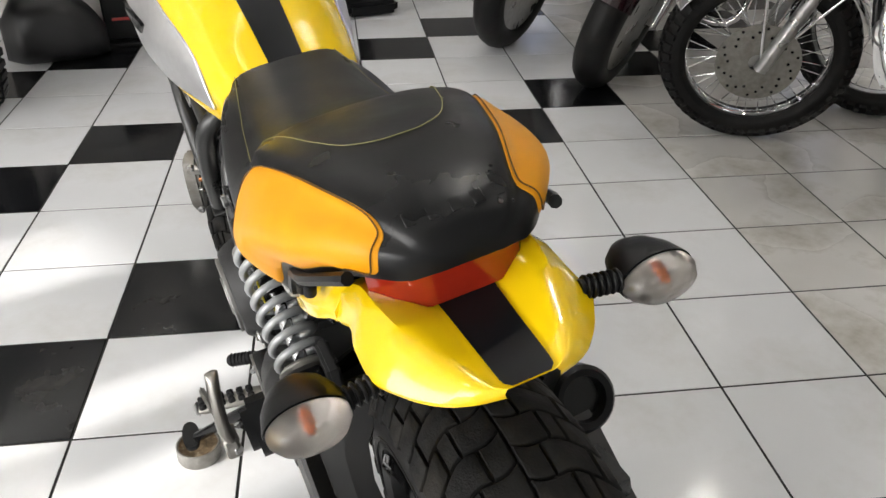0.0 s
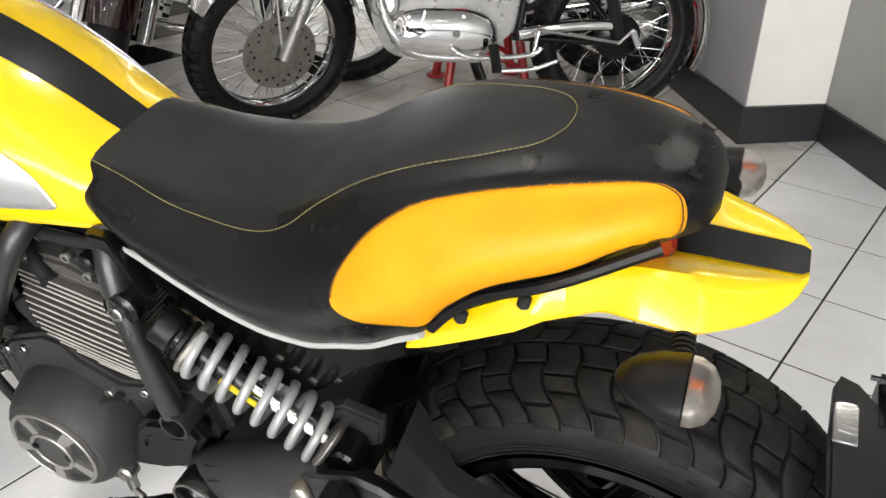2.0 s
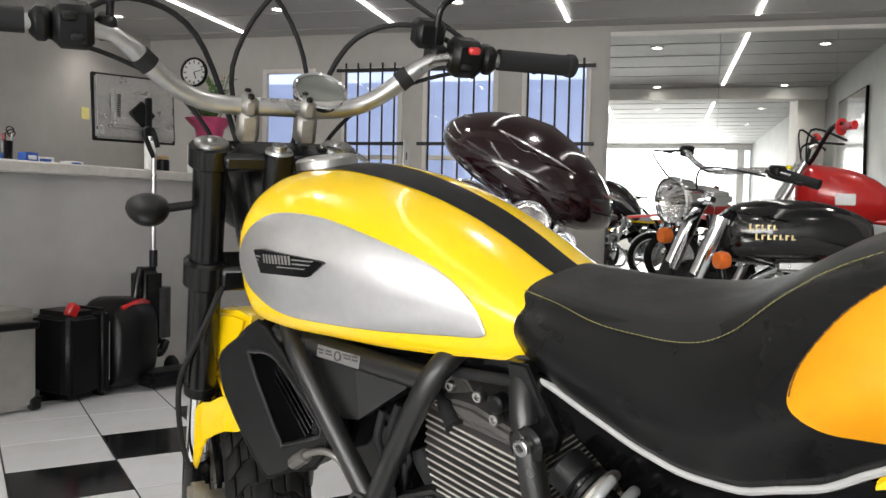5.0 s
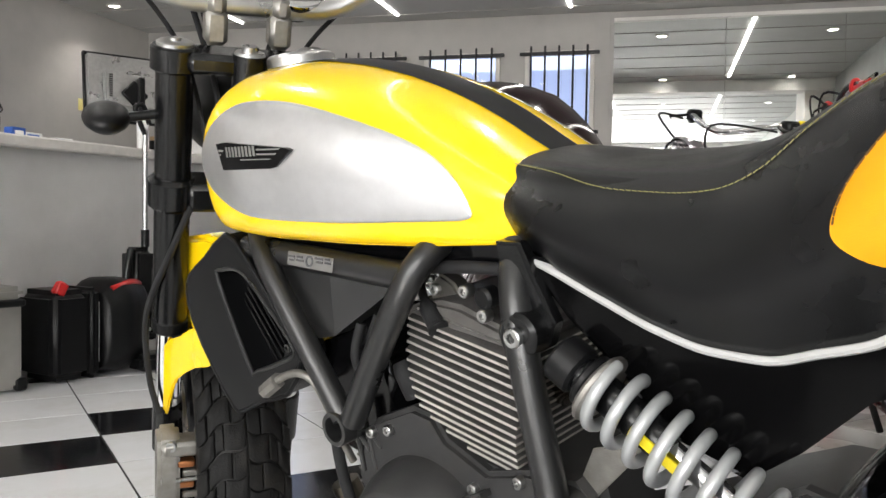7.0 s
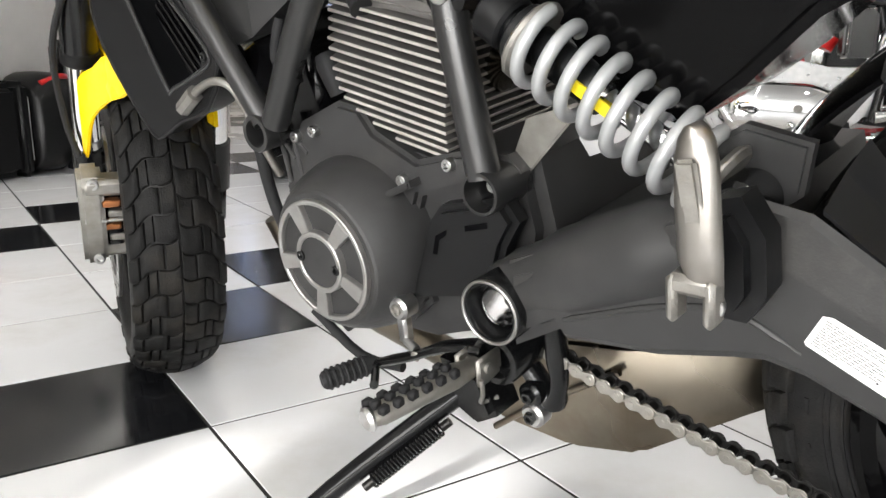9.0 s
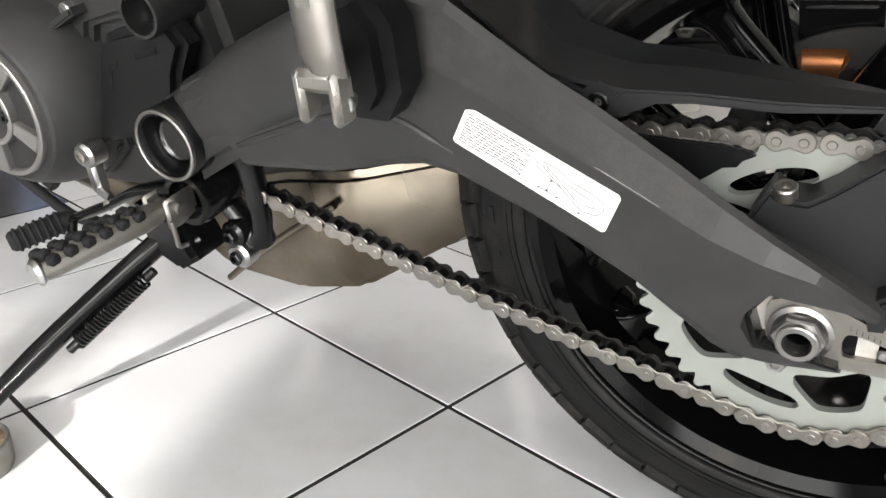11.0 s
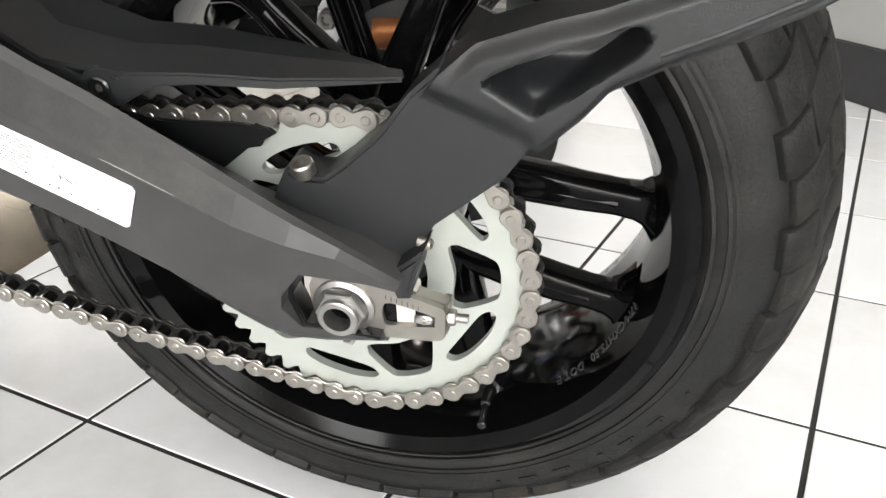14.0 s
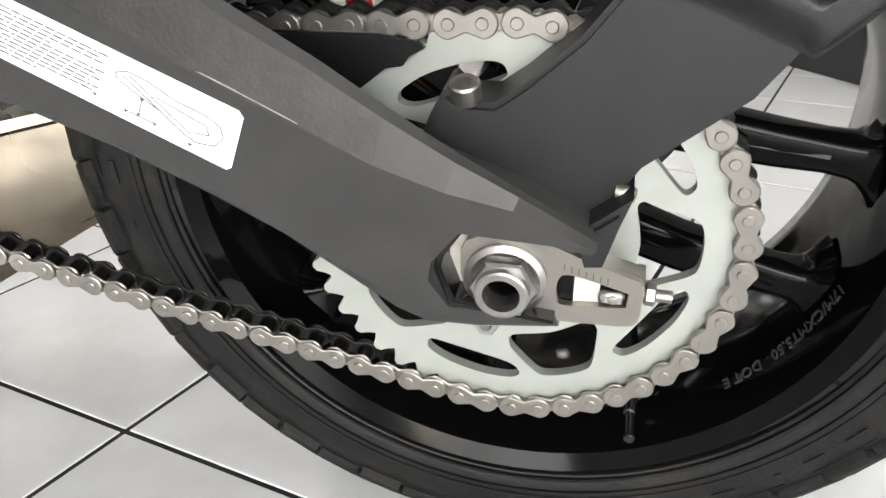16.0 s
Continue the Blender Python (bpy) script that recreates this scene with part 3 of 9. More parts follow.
rim_prof = [(RIM_R + 0.002, 0.086), (RIM_R + 0.010, 0.082), (RIM_R + 0.008, 0.076), (RIM_R - 0.004, 0.072), (RIM_R - 0.010, 0.045), (RIM_R - 0.009, 0.0),
            (RIM_R - 0.0065, -0.045), (RIM_R - 0.001, -0.070), (RIM_R + 0.008, -0.074), (RIM_R + 0.010, -0.080), (RIM_R + 0.002, -0.084),
            (RIM_R - 0.0035, -0.078), (RIM_R - 0.0090, -0.052), (RIM_R - 0.0145, -0.005), (RIM_R - 0.017, 0.050), (RIM_R - 0.008, 0.080)]
part("rim", revolve(bmesh.new(), rim_prof, AXLE_Y, 96, closed=True), RIM_BLACK, wheel, "gloss black cast rim")
for k in range(10):
    axis = radians(189.6 + 72 * (k // 2))
    side = 1 if k % 2 else -1
    along, across = Vector((math.cos(axis), 0, math.sin(axis))), Vector((math.sin(axis), 0, -math.cos(axis)))
    bm = bmesh.new()
    rings = []
    for r, off, y, w, d in ((0.030, 0.030, 0.014, 0.014, 0.016), (0.060, 0.0345, 0.022, 0.0140, 0.013), (0.095, 0.038, 0.028, 0.0135, 0.012), (0.125, 0.0395, 0.030, 0.0118, 0.012),
                            (0.150, 0.0410, 0.030, 0.0105, 0.012), (0.163, 0.0415, 0.030, 0.0112, 0.013), (0.1690, 0.0420, 0.029, 0.0140, 0.015), (0.1725, 0.0425, 0.028, 0.0185, 0.018), (0.178, 0.043, 0.027, 0.026, 0.022)):
        o = along * r + across * (side * off) + Vector((0, y, 0))
        rings.append([o + across * (w * math.copysign(abs(math.cos(q)) ** 0.45, math.cos(q))) + Vector((0, d * math.copysign(abs(math.sin(q)) ** 0.45, math.sin(q)), 0)) for q in [math.pi * (j + 0.5) / 8 for j in range(16)]])
    loft(bm, rings)
    spoke = part("spoke", bm, RIM_BLACK, wheel)
    a, b = along * 0.050 + across * (side * 0.034) + Vector((0, 0.0300, 0)), along * 0.150 + across * (side * 0.041) + Vector((0, 0.0400, 0))
    part("crease", sweep(bmesh.new(), [a, (a + b) / 2 + Vector((0, 0.0012, 0)), b], [0.0045, 0.0040, 0.0030], 8, 3), RIM_BLACK, spoke)
sweep(bm := bmesh.new(), [(r * math.cos(radians(-113.4)), y, r * math.sin(radians(-113.4))) for r, y in ((0.184, 0.040), (0.177, 0.045), (0.1745, 0.056), (0.1745, 0.064), (0.1747, 0.0645), (0.1752, 0.082))], [0.0052, 0.0050, 0.0042, 0.0040, 0.0030, 0.0030], 10)
disc(bm, (0.1752 * math.cos(radians(-113.4)), 0.0815, 0.1752 * math.sin(radians(-113.4))), (0.1753 * math.cos(radians(-113.4)), 0.0860, 0.1753 * math.sin(radians(-113.4))), 0.0036, 8, 0.0006)
part("valve", bm, BLACK_METAL, wheel)


def lettering(text, size, place, depth=0.0004):
    """Raised letters: each glyph bent onto a surface by place(u, v, h)."""
    cu = bpy.data.curves.new("letters", "FONT")
    cu.body, cu.size, cu.extrude, cu.resolution_u = text, size, depth, 2
    ob = bpy.data.objects.new("letters", cu)
    scene.collection.objects.link(ob)
    bpy.context.view_layer.update()
    me = bpy.data.meshes.new_from_object(ob.evaluated_get(bpy.context.evaluated_depsgraph_get()))
    bpy.data.objects.remove(ob)
    bpy.data.curves.remove(cu)
    bm = bmesh.new()
    bm.from_mesh(me)
    bpy.data.meshes.remove(me)
    for v in bm.verts:
        v.co = place(v.co.x, v.co.y, v.co.z)
    return bm


def on_barrel(u, v, h):
    a = radians(-163) + u / 0.180
    r = RIM_R - 0.017 + 0.3 * (0.0035 + v) - 0.0005 - h
    return Vector((r * math.cos(a), 0.0535 + v, r * math.sin(a)))


part("rim_marking", lettering("17M/CXMT5.50   DOT E", 0.0092, on_barrel), ENGINE_GREY, wheel, "small raised size letters on the rim")
# worn maker's name on the tyre wall as plain raised blocks
for a0 in (-152, -8, 96):
    for k in range(7):
        a = radians(a0 + 7.2 * k)
        bm = bmesh.new()
        for j, (u0, u1, v0, v1) in enumerate(((-0.0085, -0.0050, -0.008, 0.008), (-0.0050, 0.0075, 0.0045, 0.008), (-0.0050, 0.0065, -0.008, -0.0045))[:3 if k % 3 else 2]):
            ring = []
            for rr, uu in ((v0, u0), (v0, u1), (v1, u1), (v1, u0)):
                r, b = 0.2455 + rr, a + uu / 0.245
                ring.append((r, b, 0.083 * float(np.interp(r, [0.226, 0.241, 0.2538], [1.0, 0.995, 0.935]))))
            loft(bm, [[(r * math.cos(b), y + h, r * math.sin(b)) for r, b, y in ring] for h in (-0.001, 0.0009)])
        part("sidewall_block", bm, RUBBER, wheel)
# brake disc on the right side
disc_bm = revolve(bmesh.new(), [(0.072, -0.104), (0.104, -0.104), (0.104, -0.109), (0.072, -0.109)], AXLE_Y, 64, closed=True)
part("brake_disc", disc_bm, ENGINE_GREY, wheel, "steel rear brake disc")
# caliper with its hanger on the right side, seen over the chain guard
caliper = part("rear_caliper", prism(bmesh.new(), [(0.058, 0.455), (-0.004, 0.458), (-0.006, 0.435), (0.010, 0.409), (0.017, 0.420), (0.054, 0.420)], -0.150, -0.112, 0.005), BLACK_METAL, bike, "black rear brake caliper")
part("piston_housing", sweep(bmesh.new(), [(0.050, -0.112, 0.407), (0.044, -0.112, 0.408), (0.022, -0.112, 0.409), (0.017, -0.112, 0.408)], [0.011, 0.0155, 0.0155, 0.012], 18, 3), COPPER, caliper, "copper-brown weathered piston housing")
part("spring_clip", prism(bmesh.new(), [(0.007, 0.407), (0.004, 0.421), (-0.012, 0.424), (-0.010, 0.407)], -0.118, -0.108, 0.002), CAST, caliper)
hanger = part("caliper_hanger", prism(bmesh.new(), [(0.108, 0.385), (0.099, 0.424), (0.089, 0.438), (0.070, 0.440), (0.070, 0.385)], -0.120, -0.112, 0.003), ALU, bike, "bare alloy caliper hanger")
for x, z, r in ((0.090, 0.416, 0.0085), (0.144, 0.431, 0.010)):
    part("hanger_bolt", bolt(bmesh.new(), (x, -0.112, z), (0, 1, 0), r, 0.007, 6), CAST, hanger)
part("torque_arm", prism(bmesh.new(), [(0.19, 0.390), (0.166, 0.415), (0.105, 0.421), (0.105, 0.385)], -0.135, -0.118, 0.004), PLASTIC, bike)
for x0, x1 in ((0.0835, 0.0685), (0.0695, 0.0535)):
    part("hose", sweep(bmesh.new(), [(x0 + 0.008, -0.104, 0.48), (x0, -0.104, 0.448), (x1, -0.104, 0.388), (x1 - 0.005, -0.104, 0.36)], 0.0068, 12, 3), GLOSS_BLACK, bike, "glossy black brake hose")
part("lower_strut", sweep(bmesh.new(), [(-0.055, -0.106, 0.478), (-0.036, -0.106, 0.453), (-0.008, -0.106, 0.411), (0.005, -0.106, 0.385)], 0.0105, 12, 3), GLOSS_BLACK, bike)

# sprocket with cut-outs
PITCH_R, TEETH, SPR_Y = 0.1075, 46, 0.118
PITCH = 2 * math.pi * PITCH_R / TEETH


def pierced(bm, outer, holes, y0, y1):
    """A flat plate of (x, z) outline with holes, solid between y0 and y1."""
    t = bmesh.new()
    edges = []
    for loop in [outer] + holes:
        vs = [t.verts.new((x, y0, z)) for x, z in loop]
        edges += [t.edges.new((vs[j], vs[(j + 1) % len(vs)])) for j in range(len(vs))]
    bmesh.ops.triangle_fill(t, use_beauty=True, edges=edges)
    g = bmesh.ops.extrude_face_region(t, geom=t.faces[:])
    bmesh.ops.translate(t, vec=(0, y1 - y0, 0), verts=[v for v in g["geom"] if isinstance(v, bmesh.types.BMVert)])
    return merge(bm, t)


def polar(pts, turn=0.0):
    return [(r * math.cos(radians(a + turn)), r * math.sin(radians(a + turn))) for r, a in pts]


def sprocket_mesh():
    """Scalloped between the teeth, with five wide windows and five narrow slots."""
    n = TEETH * 6
    outer = polar([(PITCH_R + (0.0036, 0.0026, -0.0020, -0.0046, -0.0020, 0.0026)[i % 6], 360 * i / n) for i in range(n)])
    holes = [polar([(0.043, -10 * i) for i in range(36)])]
    for k in range(5):
        window = polar([(0.0605, 19), (0.066, 21), (0.0715, 19), (0.0855, 11), (0.0885, 7), (0.0890, 0), (0.0885, -6), (0.0855, -10), (0.0715, -18), (0.066, -21), (0.0605, -19), (0.0600, 0)], -110 - 72 * k)
        slot = polar([(0.0815, 17.5), (0.0850, 18.5), (0.0890, 16), (0.0905, 8), (0.0910, -4), (0.0905, -13), (0.0885, -16.5), (0.0850, -17), (0.0800, -13), (0.0775, 0), (0.0785, 9)], -76 - 72 * k)
        holes += [rounded(window, 3), rounded(slot, 3)]
    return pierced(bmesh.new(), outer, holes, SPR_Y - 0.003, SPR_Y + 0.003)


sprocket = part("sprocket", sprocket_mesh(), SPROCKET, bike, "pale zinc-plated rear sprocket", 30)
sprocket.matrix_local = REAR @ Matrix.Translation(HUB)
for k in range(5):
    a = radians(-76 + 72 * k)
    bm = bmesh.new()
    bolt(bm, (0.054 * math.cos(a), SPR_Y + 0.003, 0.054 * math.sin(a)), (0, 1, 0), 0.007, 0.006, 6)
    part("sprocket_bolt", bm, ALU, sprocket)

# chain: rollers joined, each link plate an object
FRONT_SPR, FRONT_R = Vector((0.497, SPR_Y, 0.388)), 0.0375


def chain_path():
    A, B = Vector((HUB.x, HUB.z)), Vector((FRONT_SPR.x, FRONT_SPR.z))
    d = B - A
    L, th = d.length, math.atan2(d.y, d.x)
    be = math.acos((PITCH_R - FRONT_R) / L)
    pts = []
    up, lo = th + be, th - be
    a_up, b_up = A + PITCH_R * Vector((math.cos(up), math.sin(up))), B + FRONT_R * Vector((math.cos(up), math.sin(up)))
    a_lo, b_lo = A + PITCH_R * Vector((math.cos(lo), math.sin(lo))), B + FRONT_R * Vector((math.cos(lo), math.sin(lo)))
    n = 80
    for i in range(n):
        u = i / n
        q = b_up.lerp(a_up, u)
        pts.append(q - Vector((0, 0.004 * math.sin(math.pi * u))))
    for i in range(120):
        a = up + (2 * math.pi - (up - lo)) * i / 120
        pts.append(A + PITCH_R * Vector((math.cos(a), math.sin(a))))
    for i in range(n):
        u = i / n
        pts.append(a_lo.lerp(b_lo, u) - Vector((0, 0.005 * math.sin(math.pi * u))))
    for i in range(40):
        a = lo - 2 * math.pi + (up - lo) * i / 40 + 2 * math.pi
        pts.append(B + FRONT_R * Vector((math.cos(a), math.sin(a))))
    return pts


pts = chain_path()
cum = [0]
for a, b in zip(pts, pts[1:] + pts[:1]):
    cum.append(cum[-1] + (b - a).length)
N_LINKS = 2 * round(cum[-1] / PITCH / 2)
pins = []
for i in range(N_LINKS):
    s = cum[-1] * i / N_LINKS
    j = max(0, int(np.searchsorted(cum, s, side="right")) - 1)
    f = (s - cum[j]) / max(1e-9, cum[j + 1] - cum[j])
    pins.append(pts[j % len(pts)].lerp(pts[(j + 1) % len(pts)], f))
bm = bmesh.new()
for q in pins:
    t = bmesh.new()
    revolve(t, [(0, -0.0082), (0.0026, -0.0082), (0.0026, -0.0045), (0.0046, -0.0045), (0.0046, 0.0045), (0.0026, 0.0045), (0.0026, 0.0082), (0, 0.0082)],
            Matrix.Translation((q.x, SPR_Y, q.y)) @ AXLE_Y, 10)
    merge(bm, t)
chain = part("chain", bm, [CHAIN_DARK], bike, "silver roller chain with dark oily rollers")


def plate(y0, y1):
    out = []
    h = PITCH / 2
    for k in range(9):
        a = -math.pi / 2 + math.pi * k / 8
        out.append((h + 0.0068 * math.cos(a), 0.0068 * math.sin(a)))
    out.append((0, 0.0038))
    for k in range(9):
        a = math.pi / 2 + math.pi * k / 8
        out.append((-h + 0.0068 * math.cos(a), 0.0068 * math.sin(a)))
    out.append((0, -0.0038))
    bm = bmesh.new()
    for s in (1, -1):
        prism(bm, out, s * y0, s * y1, bevel=0.0005, seg=1)
    if y1 > 0.008:
        for s in (-h, h):
            disc(bm, (s, y1 - 0.0002, 0), (s, y1 + 0.0009, 0), 0.0029, 12, 0.0004)
    me = finish(bm)
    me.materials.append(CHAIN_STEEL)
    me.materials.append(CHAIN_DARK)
    # plates on the wheel side take the darker material
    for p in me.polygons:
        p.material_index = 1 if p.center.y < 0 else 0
    return me


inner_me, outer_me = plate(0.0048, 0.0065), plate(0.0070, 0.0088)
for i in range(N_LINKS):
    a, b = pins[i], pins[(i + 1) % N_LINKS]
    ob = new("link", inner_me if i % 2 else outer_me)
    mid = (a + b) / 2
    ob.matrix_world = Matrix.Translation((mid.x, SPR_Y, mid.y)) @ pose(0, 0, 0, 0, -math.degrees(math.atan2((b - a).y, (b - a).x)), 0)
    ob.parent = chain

# swingarm: (outline x, z, then x, z of the face edge in front of it)
ARM = [(0.43, 0.445, 0.43, 0.440), (0.372, 0.472, 0.372, 0.463), (0.311, 0.505, 0.311, 0.491), (0.245, 0.530, 0.250, 0.500), (0.215, 0.525, 0.222, 0.4845), (0.190, 0.509, 0.202, 0.4750), (0.170, 0.496, 0.184, 0.4660), (0.152, 0.485, 0.162, 0.4550),
       (0.126, 0.4715, 0.135, 0.4415), (0.102, 0.457, 0.112, 0.4305), (0.074, 0.440, 0.082, 0.4150), (0.046, 0.421, 0.052, 0.4000), (0.018, 0.403, 0.022, 0.3895), (-0.008, 0.388, -0.006, 0.3835), (-0.030, 0.3755, -0.029, 0.3725), (-0.041, 0.369, -0.040, 0.3675),
       (-0.038, 0.3655, -0.038, 0.3655), (-0.022, 0.3685, -0.022, 0.3685), (0.016, 0.3705, 0.0165, 0.3705), (0.0285, 0.3545, 0.029, 0.3545), (0.0300, 0.345, 0.0305, 0.345), (0.0235, 0.3255, 0.0235, 0.325), (-0.024, 0.3205, -0.024, 0.3200),
       (-0.026, 0.3125, -0.025, 0.3155), (0.012, 0.3085, 0.012, 0.3125), (0.036, 0.3095, 0.035, 0.3150), (0.048, 0.3190, 0.043, 0.3270), (0.060, 0.3320, 0.058, 0.3420), (0.094, 0.357, 0.096, 0.3640), (0.130, 0.376, 0.131, 0.3830),
       (0.168, 0.394, 0.168, 0.4010), (0.213, 0.411, 0.212, 0.4190), (0.240, 0.415, 0.239, 0.4240), (0.262, 0.411, 0.262, 0.4200), (0.32, 0.397, 0.32, 0.4050), (0.40, 0.390, 0.40, 0.397)]
arm = [(a, b) for a, b, c, d in ARM]
JAW_Y = {21: 0.168, 22: 0.160, 23: 0.160, 24: 0.161, 25: 0.163, 26: 0.169}      # the lower jaw lies further in
bm = bmesh.new()


def arm_ring(back, y):
    """The outline drawn towards the face edge by its share; the flank above the chain runs inwards."""
    return [(a + (c - a) * (back[0] if 2 <= i <= 14 else back[1]), min(y, JAW_Y.get(i, 1) - (0.177 - y) * 0.4), b + (d - b) * (back[0] if 2 <= i <= 14 else back[1])) for i, (a, b, c, d) in enumerate(ARM)]


loft(bm, [arm_ring((0.95, 0.0), 0.135), arm_ring((0.55, 0.0), 0.152), arm_ring((0.02, 0.05), 0.1675), arm_ring((0.16, 0.22), 0.1722), arm_ring((0.96, 0.94), 0.1766), arm_ring((1.03, 1.03), 0.1770)])
bmesh.ops.recalc_face_normals(bm, faces=bm.faces)
for f in bm.faces:
    f.material_index = 1 if 0.80 < f.normal.y < 0.995 and f.normal.z > 0.05 and f.calc_center_median().x > 0.05 else 0
swingarm = part("swingarm", bm, [SWING, SWING_SCUFFED], bike, "dark grey coated swingarm with scuffed paint", 13)
part("worn_edge", sweep(bmesh.new(), [(0.140, 0.1763, 0.4440), (0.112, 0.1764, 0.4305), (0.096, 0.1764, 0.4225), (0.072, 0.1763, 0.4103)], [0.0002, 0.0006, 0.0005, 0.0002], 6, 4), WORN, swingarm, "pale rub along the edge of the coating")
# black band added so that the recess wall is dark by its colour
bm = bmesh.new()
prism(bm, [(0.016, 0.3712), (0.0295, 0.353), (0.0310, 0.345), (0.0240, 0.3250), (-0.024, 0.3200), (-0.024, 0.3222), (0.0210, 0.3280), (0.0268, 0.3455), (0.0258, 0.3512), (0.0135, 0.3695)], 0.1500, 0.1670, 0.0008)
part("axle_liner", bm, BLACK_METAL, swingarm, "black band put in as the recess shade round the axle block")
bm = bmesh.new()
prism(bm, [(0.46, 0.445), (0.40, 0.47), (0.33, 0.50), (0.27, 0.50), (0.26, 0.45), (0.33, 0.425), (0.40, 0.40), (0.46, 0.365)], -0.14, 0.176, 0.012)
part("swingarm_pivot_casting", bm, SWING, bike)
bm = bmesh.new()
prism(bm, [(x, z) for x, z in arm[4:32]], -0.165, -0.135, 0.004)
part("swingarm_right_leg", bm, SWING, bike)
bm = bmesh.new()
revolve(bm, [(0.021, -0.15), (0.029, -0.15), (0.031, 0.17), (0.031, 0.184), (0.029, 0.187), (0.025, 0.187), (0.0225, 0.182), (0.021, 0.15)], Matrix.Translation((0.468, 0, 0.404)) @ AXLE_Y, 40, closed=True)
part("pivot_tube", bm, BLACK_METAL, bike)
disc(bm := bmesh.new(), (0.468, 0.05, 0.404), (0.468, 0.176, 0.404), 0.0195, 24, 0.003)
part("pivot_shaft", bm, CHROME, bike, "bright pivot shaft end")
part("pivot_ring", revolve(bmesh.new(), [(0.0272, 0.185), (0.0300, 0.185), (0.0300, 0.1885), (0.0285, 0.1892), (0.0272, 0.1885)], Matrix.Translation((0.468, 0, 0.404)) @ AXLE_Y, 40, closed=True), NUT_STEEL, bike)

part("pivot_barrel", sweep(bmesh.new(), [(0.480, 0.140, 0.400), (0.44, 0.142, 0.420), (0.36, 0.146, 0.458), (0.285, 0.146, 0.490)], [0.033, 0.036, 0.040, 0.030], 28, 4), SWING, bike)
part("arm_rib", sweep(bmesh.new(), [(x, 0.1765, z) for x, z in ((0.40, 0.410), (0.384, 0.416), (0.326, 0.438), (0.290, 0.4475), (0.268, 0.450), (0.250, 0.447), (0.236, 0.441), (0.215, 0.430))], [0.002, 0.003, 0.003, 0.003, 0.003, 0.0015], 8, 4), SWING, bike)
# axle, nut and chain adjuster
bm = pierced(bmesh.new(), [(0.0195, 0.350), (0.017, 0.3555), (0.010, 0.359), (-0.022, 0.3565), (-0.040, 0.3490), (-0.0605, 0.3420), (-0.0620, 0.3390), (-0.0610, 0.3205), (-0.0585, 0.3180), (-0.053, 0.3170), (-0.020, 0.3165), (0.000, 0.3145), (0.010, 0.320), (0.0175, 0.329), (0.0195, 0.338)],
             [rounded([(-0.0295, 0.3425), (-0.053, 0.3362), (-0.0555, 0.3340), (-0.0550, 0.3290), (-0.0530, 0.3275), (-0.0285, 0.3258), (-0.0245, 0.3290), (-0.0242, 0.3380)], 3), [(-0.001 + 0.0090 * math.cos(a * math.pi / 12), 0.3375 + 0.0090 * math.sin(a * math.pi / 12)) for a in range(24)]], 0.1545, 0.1585)
plate_ob = part("adjuster_plate", bm, PLATE_STEEL, bike, "bare alloy chain adjuster plate")
for x0, x1, mat in ((-0.0225, -0.0315, GLOSS_BLACK), (-0.0315, -0.0430, PALE_CAST), (-0.0430, -0.0570, GLOSS_BLACK)):
    bm = bmesh.new()
    prism(bm, [(x0, 0.3445), (x1, 0.3425), (x1, 0.3245), (x0, 0.3245)], 0.1515, 0.1540, 0)
    part("slot", bm, mat, plate_ob)
bm = bmesh.new()
box(bm, (-0.0485, 0.1560, 0.3310), (0.012, 0.0040, 0.0068))
part("index_block", bm, ALU, plate_ob)
part("index_screw", bolt(bmesh.new(), (-0.0490, 0.1580, 0.3310), (0, 1, 0), 0.0022, 0.001), CAST, plate_ob)
for k in range(7):
    part("scale_mark", box(bmesh.new(), (-0.0270 - 0.0032 * k, 0.1588, 0.3465 - 0.0009 * k), (0.00028, 0.0004, 0.0030), bevel=0), CHAIN_DARK, plate_ob)
bm = bmesh.new()
prism(bm, [(-0.0590, 0.3405), (-0.0625, 0.3400), (-0.0618, 0.3195), (-0.0585, 0.3190)], 0.140, 0.1542, 0.0008)
prism(bm, [(-0.044, 0.347), (-0.0615, 0.3415), (-0.0615, 0.3395), (-0.044, 0.345)], 0.144, 0.1542, 0.0006)
sweep(bm, [(-0.06, 0.1535, 0.333), (-0.0745, 0.1535, 0.3325)], 0.0030, 10)
disc(bm, (-0.0625, 0.1535, 0.333), (-0.0675, 0.1535, 0.3328), 0.0052, 6, 0.0008)
part("adjuster_bolt", bm, PLATE_STEEL, bike, "steel adjuster bolt")
bm = bmesh.new()
NUT = Matrix.Translation((-0.001, 0.1588, 0.3375)) @ AXLE_Y
revolve(bm, [(0.0085, 0.0), (0.0188, 0.0), (0.0188, 0.0022), (0.0160, 0.0036)], NUT, 36, closed=True)
t = bmesh.new()
revolve(t, [(0.0095, 0.003), (0.0158, 0.003), (0.0158, 0.0085), (0.0146, 0.0098), (0.0122, 0.0098), (0.0095, 0.0098)], NUT, 6, closed=True)
merge(bm, t)
revolve(bm, [(0.0084, 0.002), (0.0122, 0.002), (0.0122, 0.0135), (0.0112, 0.0142), (0.0084, 0.0142)], NUT, 30, closed=True)
part("axle_nut", bm, NUT_STEEL, bike, "hexagonal steel axle nut", 30)
bm = revolve(bmesh.new(), [(0.0, -0.16), (0.0090, -0.16), (0.0090, 0.160), (0.0080, 0.160), (0.0080, 0.080), (0.0, 0.080)], Matrix.Translation((-0.001, 0, 0.3375)) @ AXLE_Y, 24)
part("axle", bm, BLACK_METAL, bike, "hollow black axle")
bm = bmesh.new()
